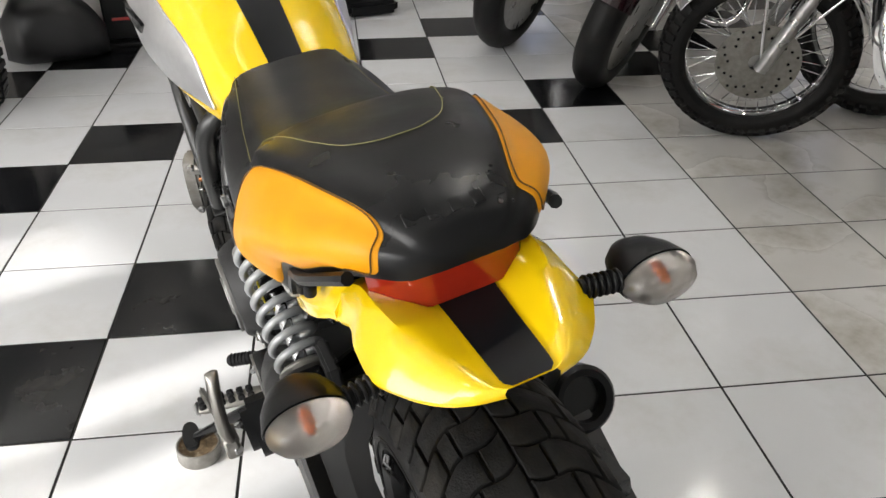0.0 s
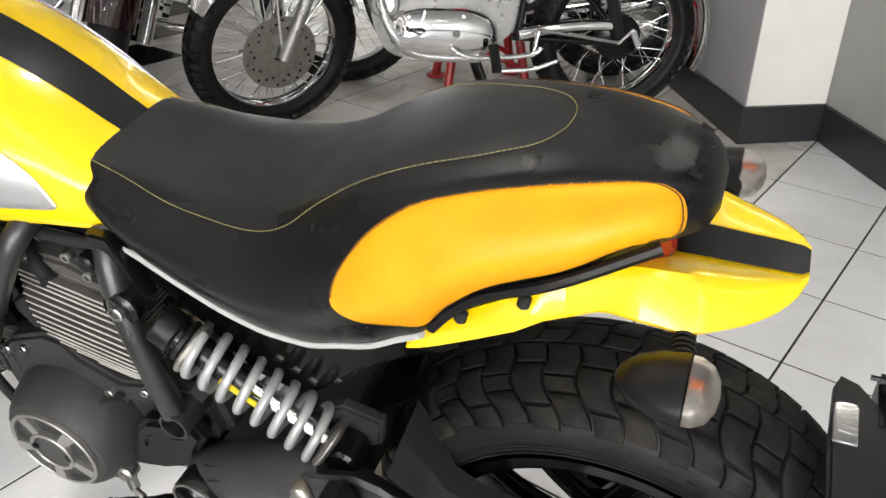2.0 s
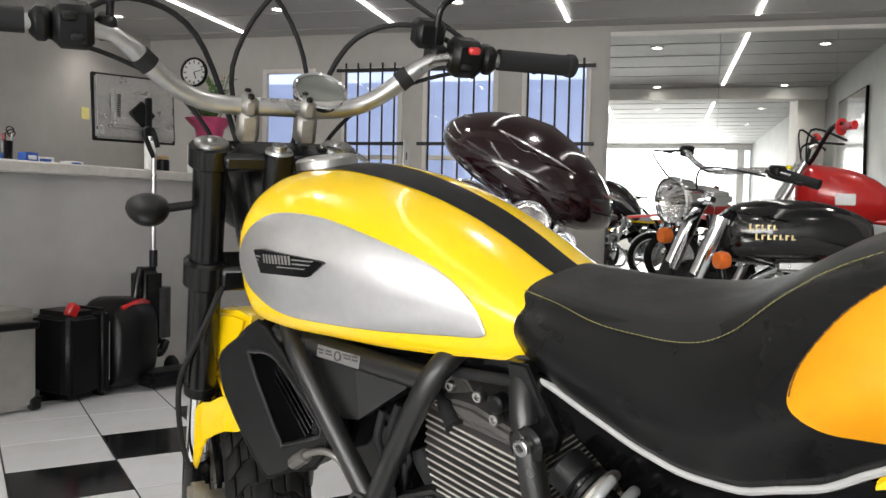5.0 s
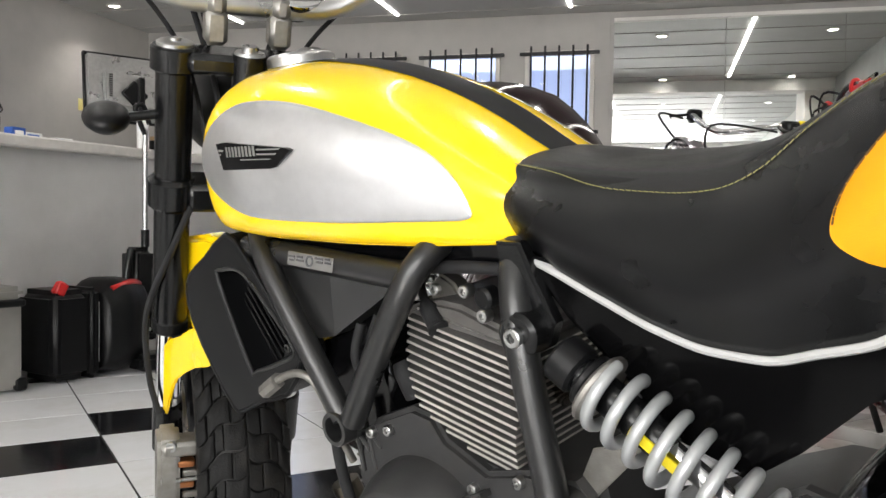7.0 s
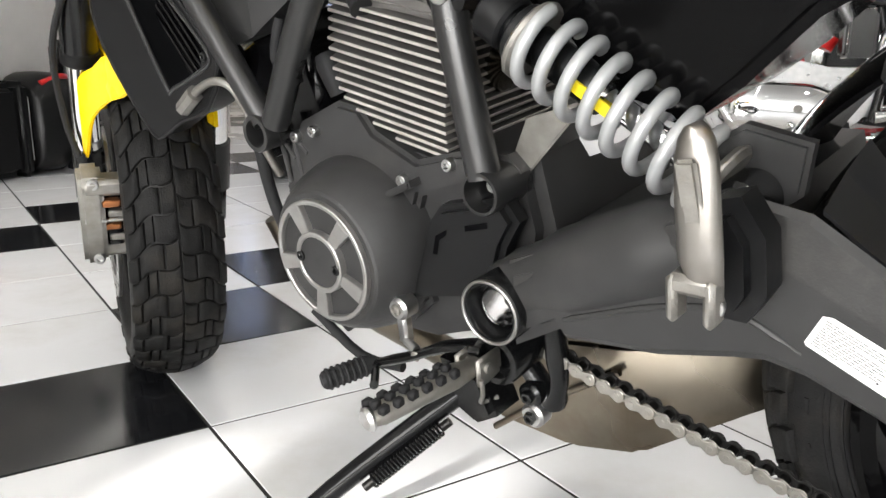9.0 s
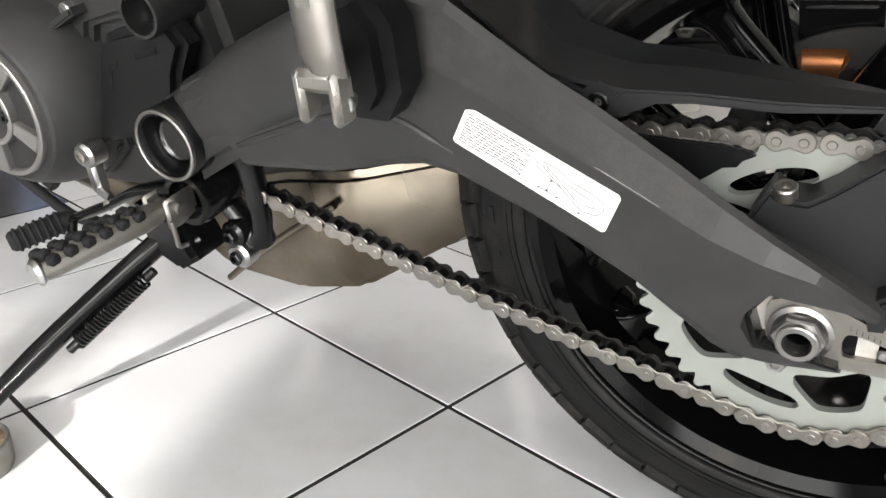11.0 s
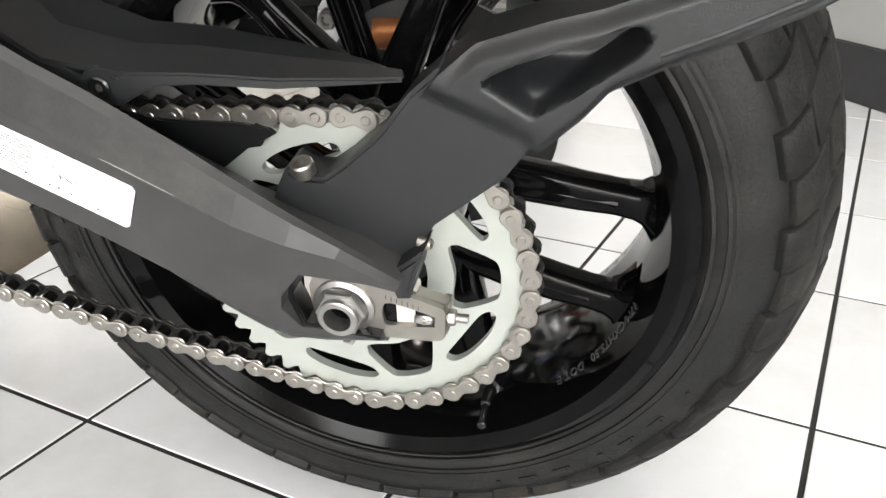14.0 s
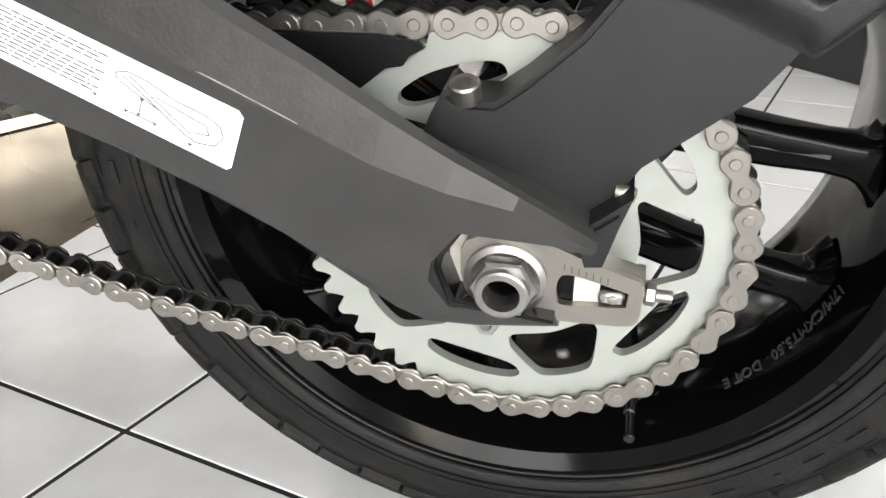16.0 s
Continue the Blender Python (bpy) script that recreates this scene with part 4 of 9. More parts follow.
pierced(bm, [(0.0255, 0.3500), (0.0145, 0.3685), (-0.032, 0.3600), (-0.043, 0.3460), (-0.043, 0.3165), (0.0215, 0.3185), (0.0265, 0.336)], [[(-0.001 + 0.0092 * math.cos(a * math.pi / 12), 0.3375 + 0.0092 * math.sin(a * math.pi / 12)) for a in range(24)]], 0.138, 0.1505)
part("axle_block", bm, PALE_CAST, bike, "pale alloy axle block behind the plate")

# warning label on the arm
lab = [(0.199, 0.4615), (0.196, 0.4612), (0.1055, 0.4195), (0.1040, 0.4165), (0.1132, 0.3935), (0.1155, 0.3925), (0.212, 0.4385), (0.2130, 0.4410), (0.203, 0.4610)]
bm = bmesh.new()
prism(bm, lab, 0.1772, 0.1780, 0)
label_ob = part("warning_label", bm, LABEL_WHITE, bike, "white chain warning label with small print and a diagram")
A0, AX, AZ = Vector((0.202, 0.4630)), Vector((-0.0985, -0.0450)), Vector((0.0115, -0.0240))
bm = bmesh.new()
for r in range(11):
    v = 0.10 + r * 0.075
    u, end = 0.03, (0.46, 0.43, 0.45, 0.24, 0.46, 0.44, 0.45, 0.41, 0.45, 0.44, 0.20)[r]
    while u < end:
        w = min(end - u, 0.014 + 0.012 * ((r * 5 + int(u * 90)) % 4))
        a, b = A0 + AX * u + AZ * v, A0 + AX * (u + w) + AZ * v
        prism(bm, [tuple(a), tuple(b), tuple(b + AZ * 0.024), tuple(a + AZ * 0.024)], 0.1780, 0.1782, 0)
        u += w + 0.007
outline = [(0.50, 0.30), (0.54, 0.20), (0.62, 0.20), (0.74, 0.30), (0.86, 0.30), (0.93, 0.38), (0.955, 0.55), (0.93, 0.75), (0.86, 0.84), (0.80, 0.78), (0.70, 0.60), (0.58, 0.48), (0.51, 0.40)]
strokes = list(zip(outline, outline[1:] + outline[:1])) + [((0.53, 0.30), (0.80, 0.78)), ((0.55, 0.25), (0.83, 0.74)), ((0.62, 0.55), (0.62, 0.85)), ((0.58, 0.86), (0.68, 0.86)), ((0.66, 0.40), (0.88, 0.48)), ((0.88, 0.48), (0.90, 0.62)), ((0.90, 0.62), (0.84, 0.68))]
for (u0, v0), (u1, v1) in strokes:
    a, b = A0 + AX * u0 + AZ * v0, A0 + AX * u1 + AZ * v1
    n = Vector((-(b - a).y, (b - a).x)).normalized() * 0.00022
    prism(bm, [tuple(a + n), tuple(b + n), tuple(b - n), tuple(a - n)], 0.1780, 0.1782, 0)
for u, v in ((0.62, 0.55), (0.62, 0.83), (0.57, 0.86), (0.69, 0.86), (0.84, 0.92), (0.44, 0.83)):
    a = A0 + AX * u + AZ * v
    prism(bm, [(a.x - 0.0012, a.y), (a.x + 0.0008, a.y - 0.0010), (a.x + 0.0008, a.y + 0.0010)], 0.1780, 0.1782, 0)
part("print", bm, LABEL_INK, label_ob)

# chain guard above the top run: a low front lip and a sloping top, with its rubber bush
bm = bmesh.new()
lobe = [(0.128 + 0.0118 * math.cos(radians(a)), 0.4640 + 0.0118 * math.sin(radians(a))) for a in (30, 60, 90, 120, 150)]
prism(bm, [(0.20, 0.505), (0.165, 0.470), (0.145, 0.455), (0.120, 0.4525), (0.108, 0.4590), (0.094, 0.4660), (0.073, 0.4682), (0.026, 0.4682), (-0.040, 0.4755), (-0.043, 0.4785), (0.026, 0.4742), (0.073, 0.4745), (0.112, 0.4728)] + lobe[::-1] + [(0.146, 0.4738), (0.160, 0.478)], 0.1455, 0.1500, 0.0012)
FRONT = [(0.215, 0.150, 0.521), (0.185, 0.150, 0.497), (0.160, 0.149, 0.4790), (0.112, 0.149, 0.4732), (0.073, 0.149, 0.4748), (0.026, 0.149, 0.4745), (-0.020, 0.149, 0.4770), (-0.042, 0.149, 0.4787)]
REST = [(0.215, 0.060, 0.545), (0.185, 0.070, 0.513), (0.160, 0.095, 0.4960), (0.115, 0.105, 0.4865), (0.078, 0.105, 0.4850), (0.030, 0.108, 0.4790), (-0.018, 0.130, 0.4795), (-0.042, 0.145, 0.4790)]
n = len(FRONT)
mids = [tuple(Vector(a).lerp(Vector(b), 0.45) + Vector((0, 0, 0.003))) for a, b in zip(FRONT, REST)]
for row, k in ((FRONT, 0), (mids, 1)):
    nxt = mids if k == 0 else REST
    loft(bm, [[row[i], nxt[i], tuple(Vector(nxt[i]) - Vector((0, 0, 0.003))), tuple(Vector(row[i]) - Vector((0, 0, 0.003)))] for i in range(n)])
guard = part("chain_guard", bm, ARM_PLASTIC, bike, "black plastic chain guard")
bm = bmesh.new()
revolve(bm, [(0.0026, -0.002), (0.0066, -0.002), (0.0066, 0.0012), (0.0054, 0.0022), (0.0046, 0.0016), (0.0026, 0.0016)], Matrix.Translation((0.128, 0.1500, 0.4640)) @ AXLE_Y, 24, closed=True)
part("bush", bm, BLACK_METAL, guard)
part("bush_screw", revolve(bmesh.new(), [(0.0009, 0.0), (0.0026, 0.0), (0.0024, 0.0010), (0.0009, 0.0010)], Matrix.Translation((0.128, 0.1500, 0.4640)) @ AXLE_Y, 6, closed=True), CHAIN_STEEL, guard)
bm = bmesh.new()
prism(bm, [(0.19, 0.452), (0.116, 0.4365), (0.060, 0.4370), (0.044, 0.4350), (0.040, 0.4315), (0.047, 0.4275), (0.050, 0.4230), (0.058, 0.4215), (0.064, 0.4165), (0.074, 0.4085), (0.090, 0.400), (0.13, 0.395), (0.19, 0.41)], 0.1245, 0.1295, 0.0012)
part("chain_slider", bm, PLASTIC, bike)

# plate carrier arm from the axle, over and behind the tyre
bm = bmesh.new()
LOWER = [(0.039, 0.398), (0.034, 0.410), (0.0285, 0.4205), (0.0260, 0.4215), (0.0225, 0.4180), (0.0175, 0.4165), (0.0070, 0.4165), (-0.005, 0.4255), (-0.027, 0.4460), (-0.044, 0.469), (-0.060, 0.4835), (-0.110, 0.448), (-0.094, 0.4245), (-0.055, 0.3915), (-0.047, 0.378), (-0.043, 0.352), (-0.037, 0.350), (-0.034, 0.366), (-0.026, 0.3720)]
prism(bm, LOWER, 0.120, 0.1495, 0.006, None, 4)
carrier_ob = part("plate_carrier_arm", bm, ARM_PLASTIC, bike, "black plastic plate carrier arm beside the wheel", 50)
POCKET = [Vector(p) for p in rounded([(-0.0865, 0.4815), (-0.0875, 0.4785), (-0.106, 0.4670), (-0.110, 0.4665), (-0.126, 0.4765), (-0.153, 0.4970), (-0.1585, 0.5040), (-0.1565, 0.5085), (-0.149, 0.5090), (-0.116, 0.4950), (-0.099, 0.4885)], 2)]


def near(p, line):
    """Distance to a closed line of points, below zero inside it."""
    best, inside = 1.0, False
    for a, b in zip(line, line[1:] + line[:1]):
        d = b - a
        k = max(0.0, min(1.0, (p - a).dot(d) / d.dot(d)))
        best = min(best, (p - a - d * k).length)
        if (a.y > p.y) != (b.y > p.y) and p.x < a.x + d.x * (p.y - a.y) / d.y:
            inside = not inside
    return -best if inside else best


def ease(x):
    x = max(0.0, min(1.0, x))
    return x * x * (3 - 2 * x)


def evenly(pts, n):
    d = np.concatenate([[0], np.cumsum([math.dist(a, b) for a, b in zip(pts, pts[1:])])])
    return [Vector((float(np.interp(d[-1] * i / n, d, [p[0] for p in pts])), float(np.interp(d[-1] * i / n, d, [p[1] for p in pts])))) for i in range(n + 1)]


# upper beam: a moulded shell with a soft shoulder and a deep pocket
BEAM_TOP = evenly([(-0.052, 0.470), (-0.062, 0.4835), (-0.080, 0.4985), (-0.115, 0.5105), (-0.139, 0.517), (-0.19, 0.537), (-0.245, 0.556), (-0.262, 0.560)], 110)
BEAM_LOW = evenly([(-0.050, 0.468), (-0.080, 0.456), (-0.112, 0.4425), (-0.132, 0.462), (-0.144, 0.477), (-0.167, 0.489), (-0.199, 0.504), (-0.223, 0.516), (-0.258, 0.538)], 110)
bm = bmesh.new()
grid = []
for a, b in zip(BEAM_LOW, BEAM_TOP):
    row = []
    for j in range(41):
        p = a.lerp(b, j / 40)
        width = (b - a).length
        low, top = width * j / 40, width * (1 - j / 40)
        start = ease((-a.x - 0.104) / 0.012)          # 0 along the crease, 1 along the free lower edge
        y = 0.1577 - (0.0074 * (1 - ease(low / 0.017))) * (1 - start) - 0.0070 * (1 - ease(low / 0.008)) * start
        y -= 0.0065 * (1 - ease(top / 0.010)) * ease((-b.x - 0.056) / 0.03)
        y -= (0.014 + 0.020 * ease((p.y - 0.470) / 0.016)) * ease((0.0018 - near(p, POCKET)) / 0.0046)
        row.append(bm.verts.new((p.x, y, p.y)))
    row.append(bm.verts.new((b.x, 0.112, b.y)))
    row.insert(0, bm.verts.new((a.x, 0.112, a.y)))
    grid.append(row)
for r0, r1 in zip(grid, grid[1:]):
    for j in range(len(r0) - 1):
        bm.faces.new((r0[j], r0[j + 1], r1[j + 1], r1[j]))
    bm.faces.new((r0[-1], r0[0], r1[0], r1[-1]))
bm.faces.new(grid[-1])
part("upper_beam", bm, ARM_PLASTIC, carrier_ob, "", 60)
part("groove_line", sweep(bmesh.new(), [(-0.165, 0.1565, 0.4985), (-0.19, 0.1568, 0.5095), (-0.225, 0.1568, 0.527)], 0.0018, 8, 3), ARM_PLASTIC, carrier_ob)
bm = bmesh.new()
revolve(bm, [(0.0032, 0.0040), (0.0032, 0.0088), (0.0058, 0.0088), (0.0066, 0.0078), (0.0066, 0.0), (0.0, 0.0), (0.0, 0.0040)], frame_of((0.0190, 0.1430, 0.4160), (0.0195, 0.1455, 0.4250)), 20)
part("carrier_bolt", bm, CHAIN_STEEL, carrier_ob, "bright socket-head bolt")
part("carrier_foot", prism(bmesh.new(), [(-0.036, 0.3715), (-0.0325, 0.360), (-0.0355, 0.3505), (-0.0430, 0.3515), (-0.0485, 0.372), (-0.0530, 0.386), (-0.0440, 0.378)], 0.140, 0.1660, 0.0025), ARM_PLASTIC, carrier_ob)
bm = bmesh.new()
bolt(bm, (-0.0500, 0.150, 0.381), (-1.0, 0.25, 0.0), 0.0034, 0.0040)
part("clamp_screw", bm, CHAIN_STEEL, carrier_ob)
TURN_UP = Matrix.Translation((0, 0, 0.588)) @ pose(0, 0, 0, -3, 0, 0) @ pose(0, 0, 0, 90, 0, 0)   # outline x, -y laid flat
bm = bmesh.new()
prism(bm, [(-0.207, 0.073), (-0.200, 0.055), (-0.198, -0.02), (-0.200, -0.10), (-0.215, -0.135), (-0.262, -0.135), (-0.262, -0.01), (-0.248, 0.036), (-0.224, 0.066)], -0.004, 0.010, 0.004, TURN_UP)
holder = part("plate_holder", bm, PLASTIC, bike, "black plate holder above the rear tyre")
bm = bmesh.new()
box(bm, (-0.212, -0.006, 0.603), (0.020, 0.044, 0.010), pose(0, 0, 0, -3, 0, 0), 0.002, 2)
lamp = part("plate_light", bm, CLEAR, holder, "clear ribbed plate light")
part("lamp_backing", box(bmesh.new(), (-0.212, -0.006, 0.5990), (0.023, 0.048, 0.004), pose(0, 0, 0, -3, 0, 0), 0.001), ALU, lamp)
for k in range(6):
    part("lens_rib", box(bmesh.new(), (-0.212, -0.0235 + 0.007 * k, 0.6085), (0.016, 0.0025, 0.002), pose(0, 0, 0, -3, 0, 0), 0), CLEAR, lamp)
bm = bmesh.new()
box(bm, (-0.275, -0.045, 0.588), (0.068, 0.075, 0.036), None, 0.006, 2)
box(bm, (-0.262, -0.062, 0.612), (0.034, 0.028, 0.03), None, 0.004)
bracket = part("plate_bracket", bm, PLASTIC, holder, "black bracket of the plate holder")
for x in (-0.254, -0.268, -0.282):
    part("strap", box(bmesh.new(), (x, -0.076, 0.607), (0.006, 0.020, 0.044), pose(0, 0, 0, 0, 6, 0), 0.001), YELLOW_MARK, bracket, "yellow tie on the bracket")
part("bracket_screw", sweep(sweep(bmesh.new(), [(-0.250, -0.064, 0.613), (-0.240, -0.064, 0.613)], 0.006, 8), [(-0.241, -0.064, 0.613), (-0.231, -0.064, 0.613)], 0.0028, 8), BLACK_METAL, bracket)
part("holder_arm", sweep(bmesh.new(), [(-0.225, 0.12, 0.585), (-0.235, 0.145, 0.560), (-0.22, 0.148, 0.532)], [0.017, 0.016, 0.015], 14, 4), PLASTIC, holder)

HOME = {}
# tank
TANK = [(0.540, 0.802, 0.733, 0.094), (0.575, 0.822, 0.729, 0.103), (0.62, 0.850, 0.727, 0.112), (0.68, 0.880, 0.725, 0.127), (0.76, 0.909, 0.725, 0.146), (0.84, 0.928, 0.726, 0.158),
        (0.92, 0.938, 0.728, 0.166), (0.982, 0.937, 0.733, 0.165), (1.018, 0.929, 0.741, 0.150), (1.047, 0.910, 0.758, 0.120), (1.064, 0.880, 0.790, 0.08)]


def tank_point(x, u, lift=0.0):
    """u from 0 at the ridge to 1 at the lower edge (left side)."""
    zt, zb, w = smooth_interp(TANK, x)
    zm = zb + 0.42 * (zt - zb)
    a = u * math.pi
    if u < 0.5:
        y = w * math.sin(a) ** 0.78
        z = zm + (zt - zm) * math.cos(a) ** 0.92
    else:
        y = w * (1 - float(np.interp(x, (0.58, 0.85), (0.05, 0.20))) * ((u - 0.5) * 2) ** 2.4)
        z = zm + (zb - zm) * max(0.0, -math.cos(a)) ** 0.9
    return Vector((x, y, z))


def tank_side(x, z):
    """Half width of the tank at a height."""
    best = [tank_point(x, 0.08 + 0.92 * i / 60) for i in range(61)]
    zs = [p.z for p in best][::-1]
    ys = [p.y for p in best][::-1]
    return float(np.interp(z, zs, ys))


bm = bmesh.new()
xs = np.linspace(0.540, 1.064, 44)
us = np.linspace(0, 1, 30)
rings = []
for x in xs:
    half = [tank_point(float(x), float(u)) for u in us]
    rings.append(half + [Vector((p.x, -p.y, p.z)) for p in half[::-1][:-1]])
loft(bm, rings)
bmesh.ops.remove_doubles(bm, verts=bm.verts, dist=1e-5)
tank = part("tank", bm, YELLOW, bike, "glossy yellow fuel tank with a pinched seam", 60)
bm = bmesh.new()
for s in (1, -1):
    sweep(bm, [(x, s * (tank_point(float(x), 1.0).y - 0.001), tank_point(float(x), 1.0).z + 0.002) for x in np.linspace(0.56, 1.045, 30)], 0.004, 8)
part("seam", bm, YELLOW, tank)


def patch(outline, side_y, s, lift, rings=8, dome=0.0, edge=0.0):
    """A skin over a side surface inside an (x, z) outline; domed inwards from the rim by dome."""
    cx = sum(p[0] for p in outline) / len(outline)
    cz = sum(p[1] for p in outline) / len(outline)
    bm = bmesh.new()
    R = []
    if edge:
        R.append([bm.verts.new((x, s * (side_y(x, z) - 0.002), z)) for x, z in outline])
    for k in range(rings):
        f = 1 - k / rings
        row = []
        for x, z in outline:
            xx, zz = cx + (x - cx) * f, cz + (z - cz) * f
            row.append(bm.verts.new((xx, s * (side_y(xx, zz) + lift + dome * (1 - f ** 6)), zz)))
        R.append(row)
    n = len(outline)
    for a, b in zip(R, R[1:]):
        for j in range(n):
            bm.faces.new((a[j], a[(j + 1) % n], b[(j + 1) % n], b[j]))
    c = bm.verts.new((cx, s * (side_y(cx, cz) + lift + dome), cz))
    for j in range(n):
        bm.faces.new((R[-1][j], R[-1][(j + 1) % n], c))
    return bm


SILVER = rounded([(0.990, 0.835), (0.968, 0.872), (0.922, 0.890), (0.84, 0.885), (0.745, 0.860), (0.665, 0.829), (0.620, 0.797), (0.602, 0.766), (0.606, 0.756), (0.655, 0.7545),
                  (0.78, 0.754), (0.905, 0.760), (0.967, 0.786), (0.988, 0.812)], 5)
for s in (1, -1):
    panel = part("side_panel", patch(SILVER, tank_side, s, 0.0042, 14, 0.0012, 0.004), BRUSHED, tank, "brushed aluminium tank panel", 40)
    bm = bmesh.new()
    sweep(bm, [(x, s * (tank_side(x, z) + 0.0018), z) for x, z in SILVER], 0.0024, 6, closed=True)
    part("panel_rim", bm, BRUSHED, panel)
    if s == 1:
        def badge_y(x):
            return max(tank_side(x, z) for z in (0.815, 0.832, 0.848)) + 0.0065
        bm = bmesh.new()
        shape = [(0.943, 0.8465), (0.925, 0.848), (0.818, 0.8370), (0.812, 0.8345), (0.838, 0.8165), (0.846, 0.8150), (0.934, 0.8150)]
        b_front = [bm.verts.new((x, badge_y(x) + 0.002, z)) for x, z in shape]
        b_back = [bm.verts.new((x, badge_y(x) - 0.004, z)) for x, z in shape]
        bm.faces.new(b_front)
        for j in range(len(shape)):
            k = (j + 1) % len(shape)
            bm.faces.new((b_front[j], b_back[j], b_back[k], b_front[k]))
        b_ob = part("badge", bm, GLOSS_BLACK, panel, "black winged tank badge with silver bars")
        for xa, xb, z, h in ((0.866, 0.826, 0.8385, 0.0026), (0.866, 0.833, 0.8330, 0.0026), (0.895, 0.843, 0.8275, 0.0022), (0.938, 0.926, 0.8400, 0.0030), (0.938, 0.932, 0.8350, 0.0028)):
            bm = bmesh.new()
            V2 = [bm.verts.new((x, badge_y(x) + 0.0028, zz)) for x, zz in ((xa, z), (xb, z - 0.001), (xb + 0.003, z - h), (xa, z - h + 0.0006))]
            bm.faces.new(V2)
            part("bar", bm, ALU, b_ob)
        for k in range(9):
            bm = bmesh.new()
            x = 0.922 - 0.0062 * k
            V2 = [bm.verts.new((xx, badge_y(xx) + 0.0028, zz)) for xx, zz in ((x, 0.8425), (x - 0.0042, 0.8420), (x - 0.0042, 0.8300), (x, 0.8303))]
            bm.faces.new(V2)
            part("letter_bar", bm, ALU, b_ob)

# stripe over the tank
def tank_top(x, y):
    pts2 = [tank_point(x, 0.5 * i / 40) for i in range(41)]
    return float(np.interp(abs(y), [p.y for p in pts2], [p.z for p in pts2]))


def stripe_mesh(x0, x1, hw, top, lift, n=30):
    bm = bmesh.new()
    rows = []
    for i in range(n + 1):
        x = x0 + (x1 - x0) * i / n
        rows.append([bm.verts.new((x, y, top(x, y) + lift)) for y in np.linspace(-hw(x), hw(x), 7)])
    for a, b in zip(rows, rows[1:]):
        for j in range(6):
            bm.faces.new((a[j], a[j + 1], b[j + 1], b[j]))
    return bm


part("stripe", stripe_mesh(0.548, 0.985, lambda x: 0.024 + 0.018 * (x - 0.55) / 0.43, tank_top, 0.0012), SATIN_BLACK_STRIPE, tank, "satin black centre stripe")
bm = bmesh.new()
revolve(bm, [(0, 0.010), (0.03, 0.010), (0.042, 0.008), (0.046, 0.004), (0.046, -0.008), (0, -0.008)], Matrix.Translation((0.985, 0, 0.944)) @ pose(0, 0, 0, 0, 2, 0), 36)
part("fuel_cap", bm, ALU, tank, "brushed round fuel cap")

HOME = {bike.name: UPPER}
# seat: rows of x, top height, half top width, lower edge height, lower half width, widest half width
SEAT = [(-0.066, 0.85, 0.02, 0.836, 0.024, 0.024), (-0.06, 0.860, 0.036, 0.833, 0.046, 0.046), (-0.042, 0.871, 0.050, 0.832, 0.066, 0.068), (0.0, 0.878, 0.068, 0.822, 0.090, 0.097), (0.04, 0.879, 0.081, 0.803, 0.105, 0.116), (0.1, 0.875, 0.094, 0.778, 0.112, 0.131),
        (0.145, 0.868, 0.103, 0.745, 0.115, 0.139), (0.17, 0.8635, 0.106, 0.712, 0.116, 0.143), (0.2, 0.856, 0.107, 0.694, 0.114, 0.146), (0.235, 0.844, 0.103, 0.674, 0.114, 0.146), (0.27, 0.826, 0.098, 0.664, 0.114, 0.143), (0.31, 0.805, 0.095, 0.654, 0.114, 0.140),
        (0.35, 0.794, 0.092, 0.656, 0.114, 0.136), (0.4, 0.790, 0.090, 0.669, 0.113, 0.132), (0.45, 0.791, 0.087, 0.689, 0.110, 0.126), (0.53, 0.799, 0.083, 0.719, 0.100, 0.112), (0.58, 0.804, 0.076, 0.73, 0.090, 0.096), (0.6, 0.8, 0.068, 0.745, 0.08, 0.083)]


def seat_half(x, n=18):
    zt, wt, zb, wb, wm = smooth_interp(SEAT, x)
    crown = 0.010 * min(1, wt / 0.08)
    ctrl = [(0, zt + crown), (wt * 0.5, zt + crown * 0.8), (wt * 0.88, zt + crown * 0.1), (wt * 1.04, zt - 0.012 * min(1, wt / 0.08)),
            (wt + (wm - wt) * 0.78, zt - 0.36 * (zt - zb)), (wm, zt - 0.62 * (zt - zb)), (wb, zb)]
    c = curve_pts([(0, y, z) for y, z in ctrl], 5)
    lean = 0.40 * min(1.0, max(0.0, (x - 0.50) / 0.08))          # the nose slants back below
    return [Vector((x - lean * max(0.0, zt - p.z), p.y, p.z)) for p in c]


def seat_top(x, y):
    h = seat_half(x)[:20]
    return float(np.interp(abs(y), [p.y for p in h], [p.z for p in h]))


bm = bmesh.new()
rings = []
for x in list(np.linspace(-0.066, 0.02, 14)) + list(np.linspace(0.03, 0.590, 60)):
    h = seat_half(float(x))
    rings.append(h + [Vector((p.x, -p.y, p.z)) for p in h[::-1][:-1]])
loft(bm, rings)
bmesh.ops.remove_doubles(bm, verts=bm.verts, dist=1e-5)
seat = part("seat", bm, LEATHER_SMOOTH, bike, "stepped black leather seat with yellow stitching", 65)
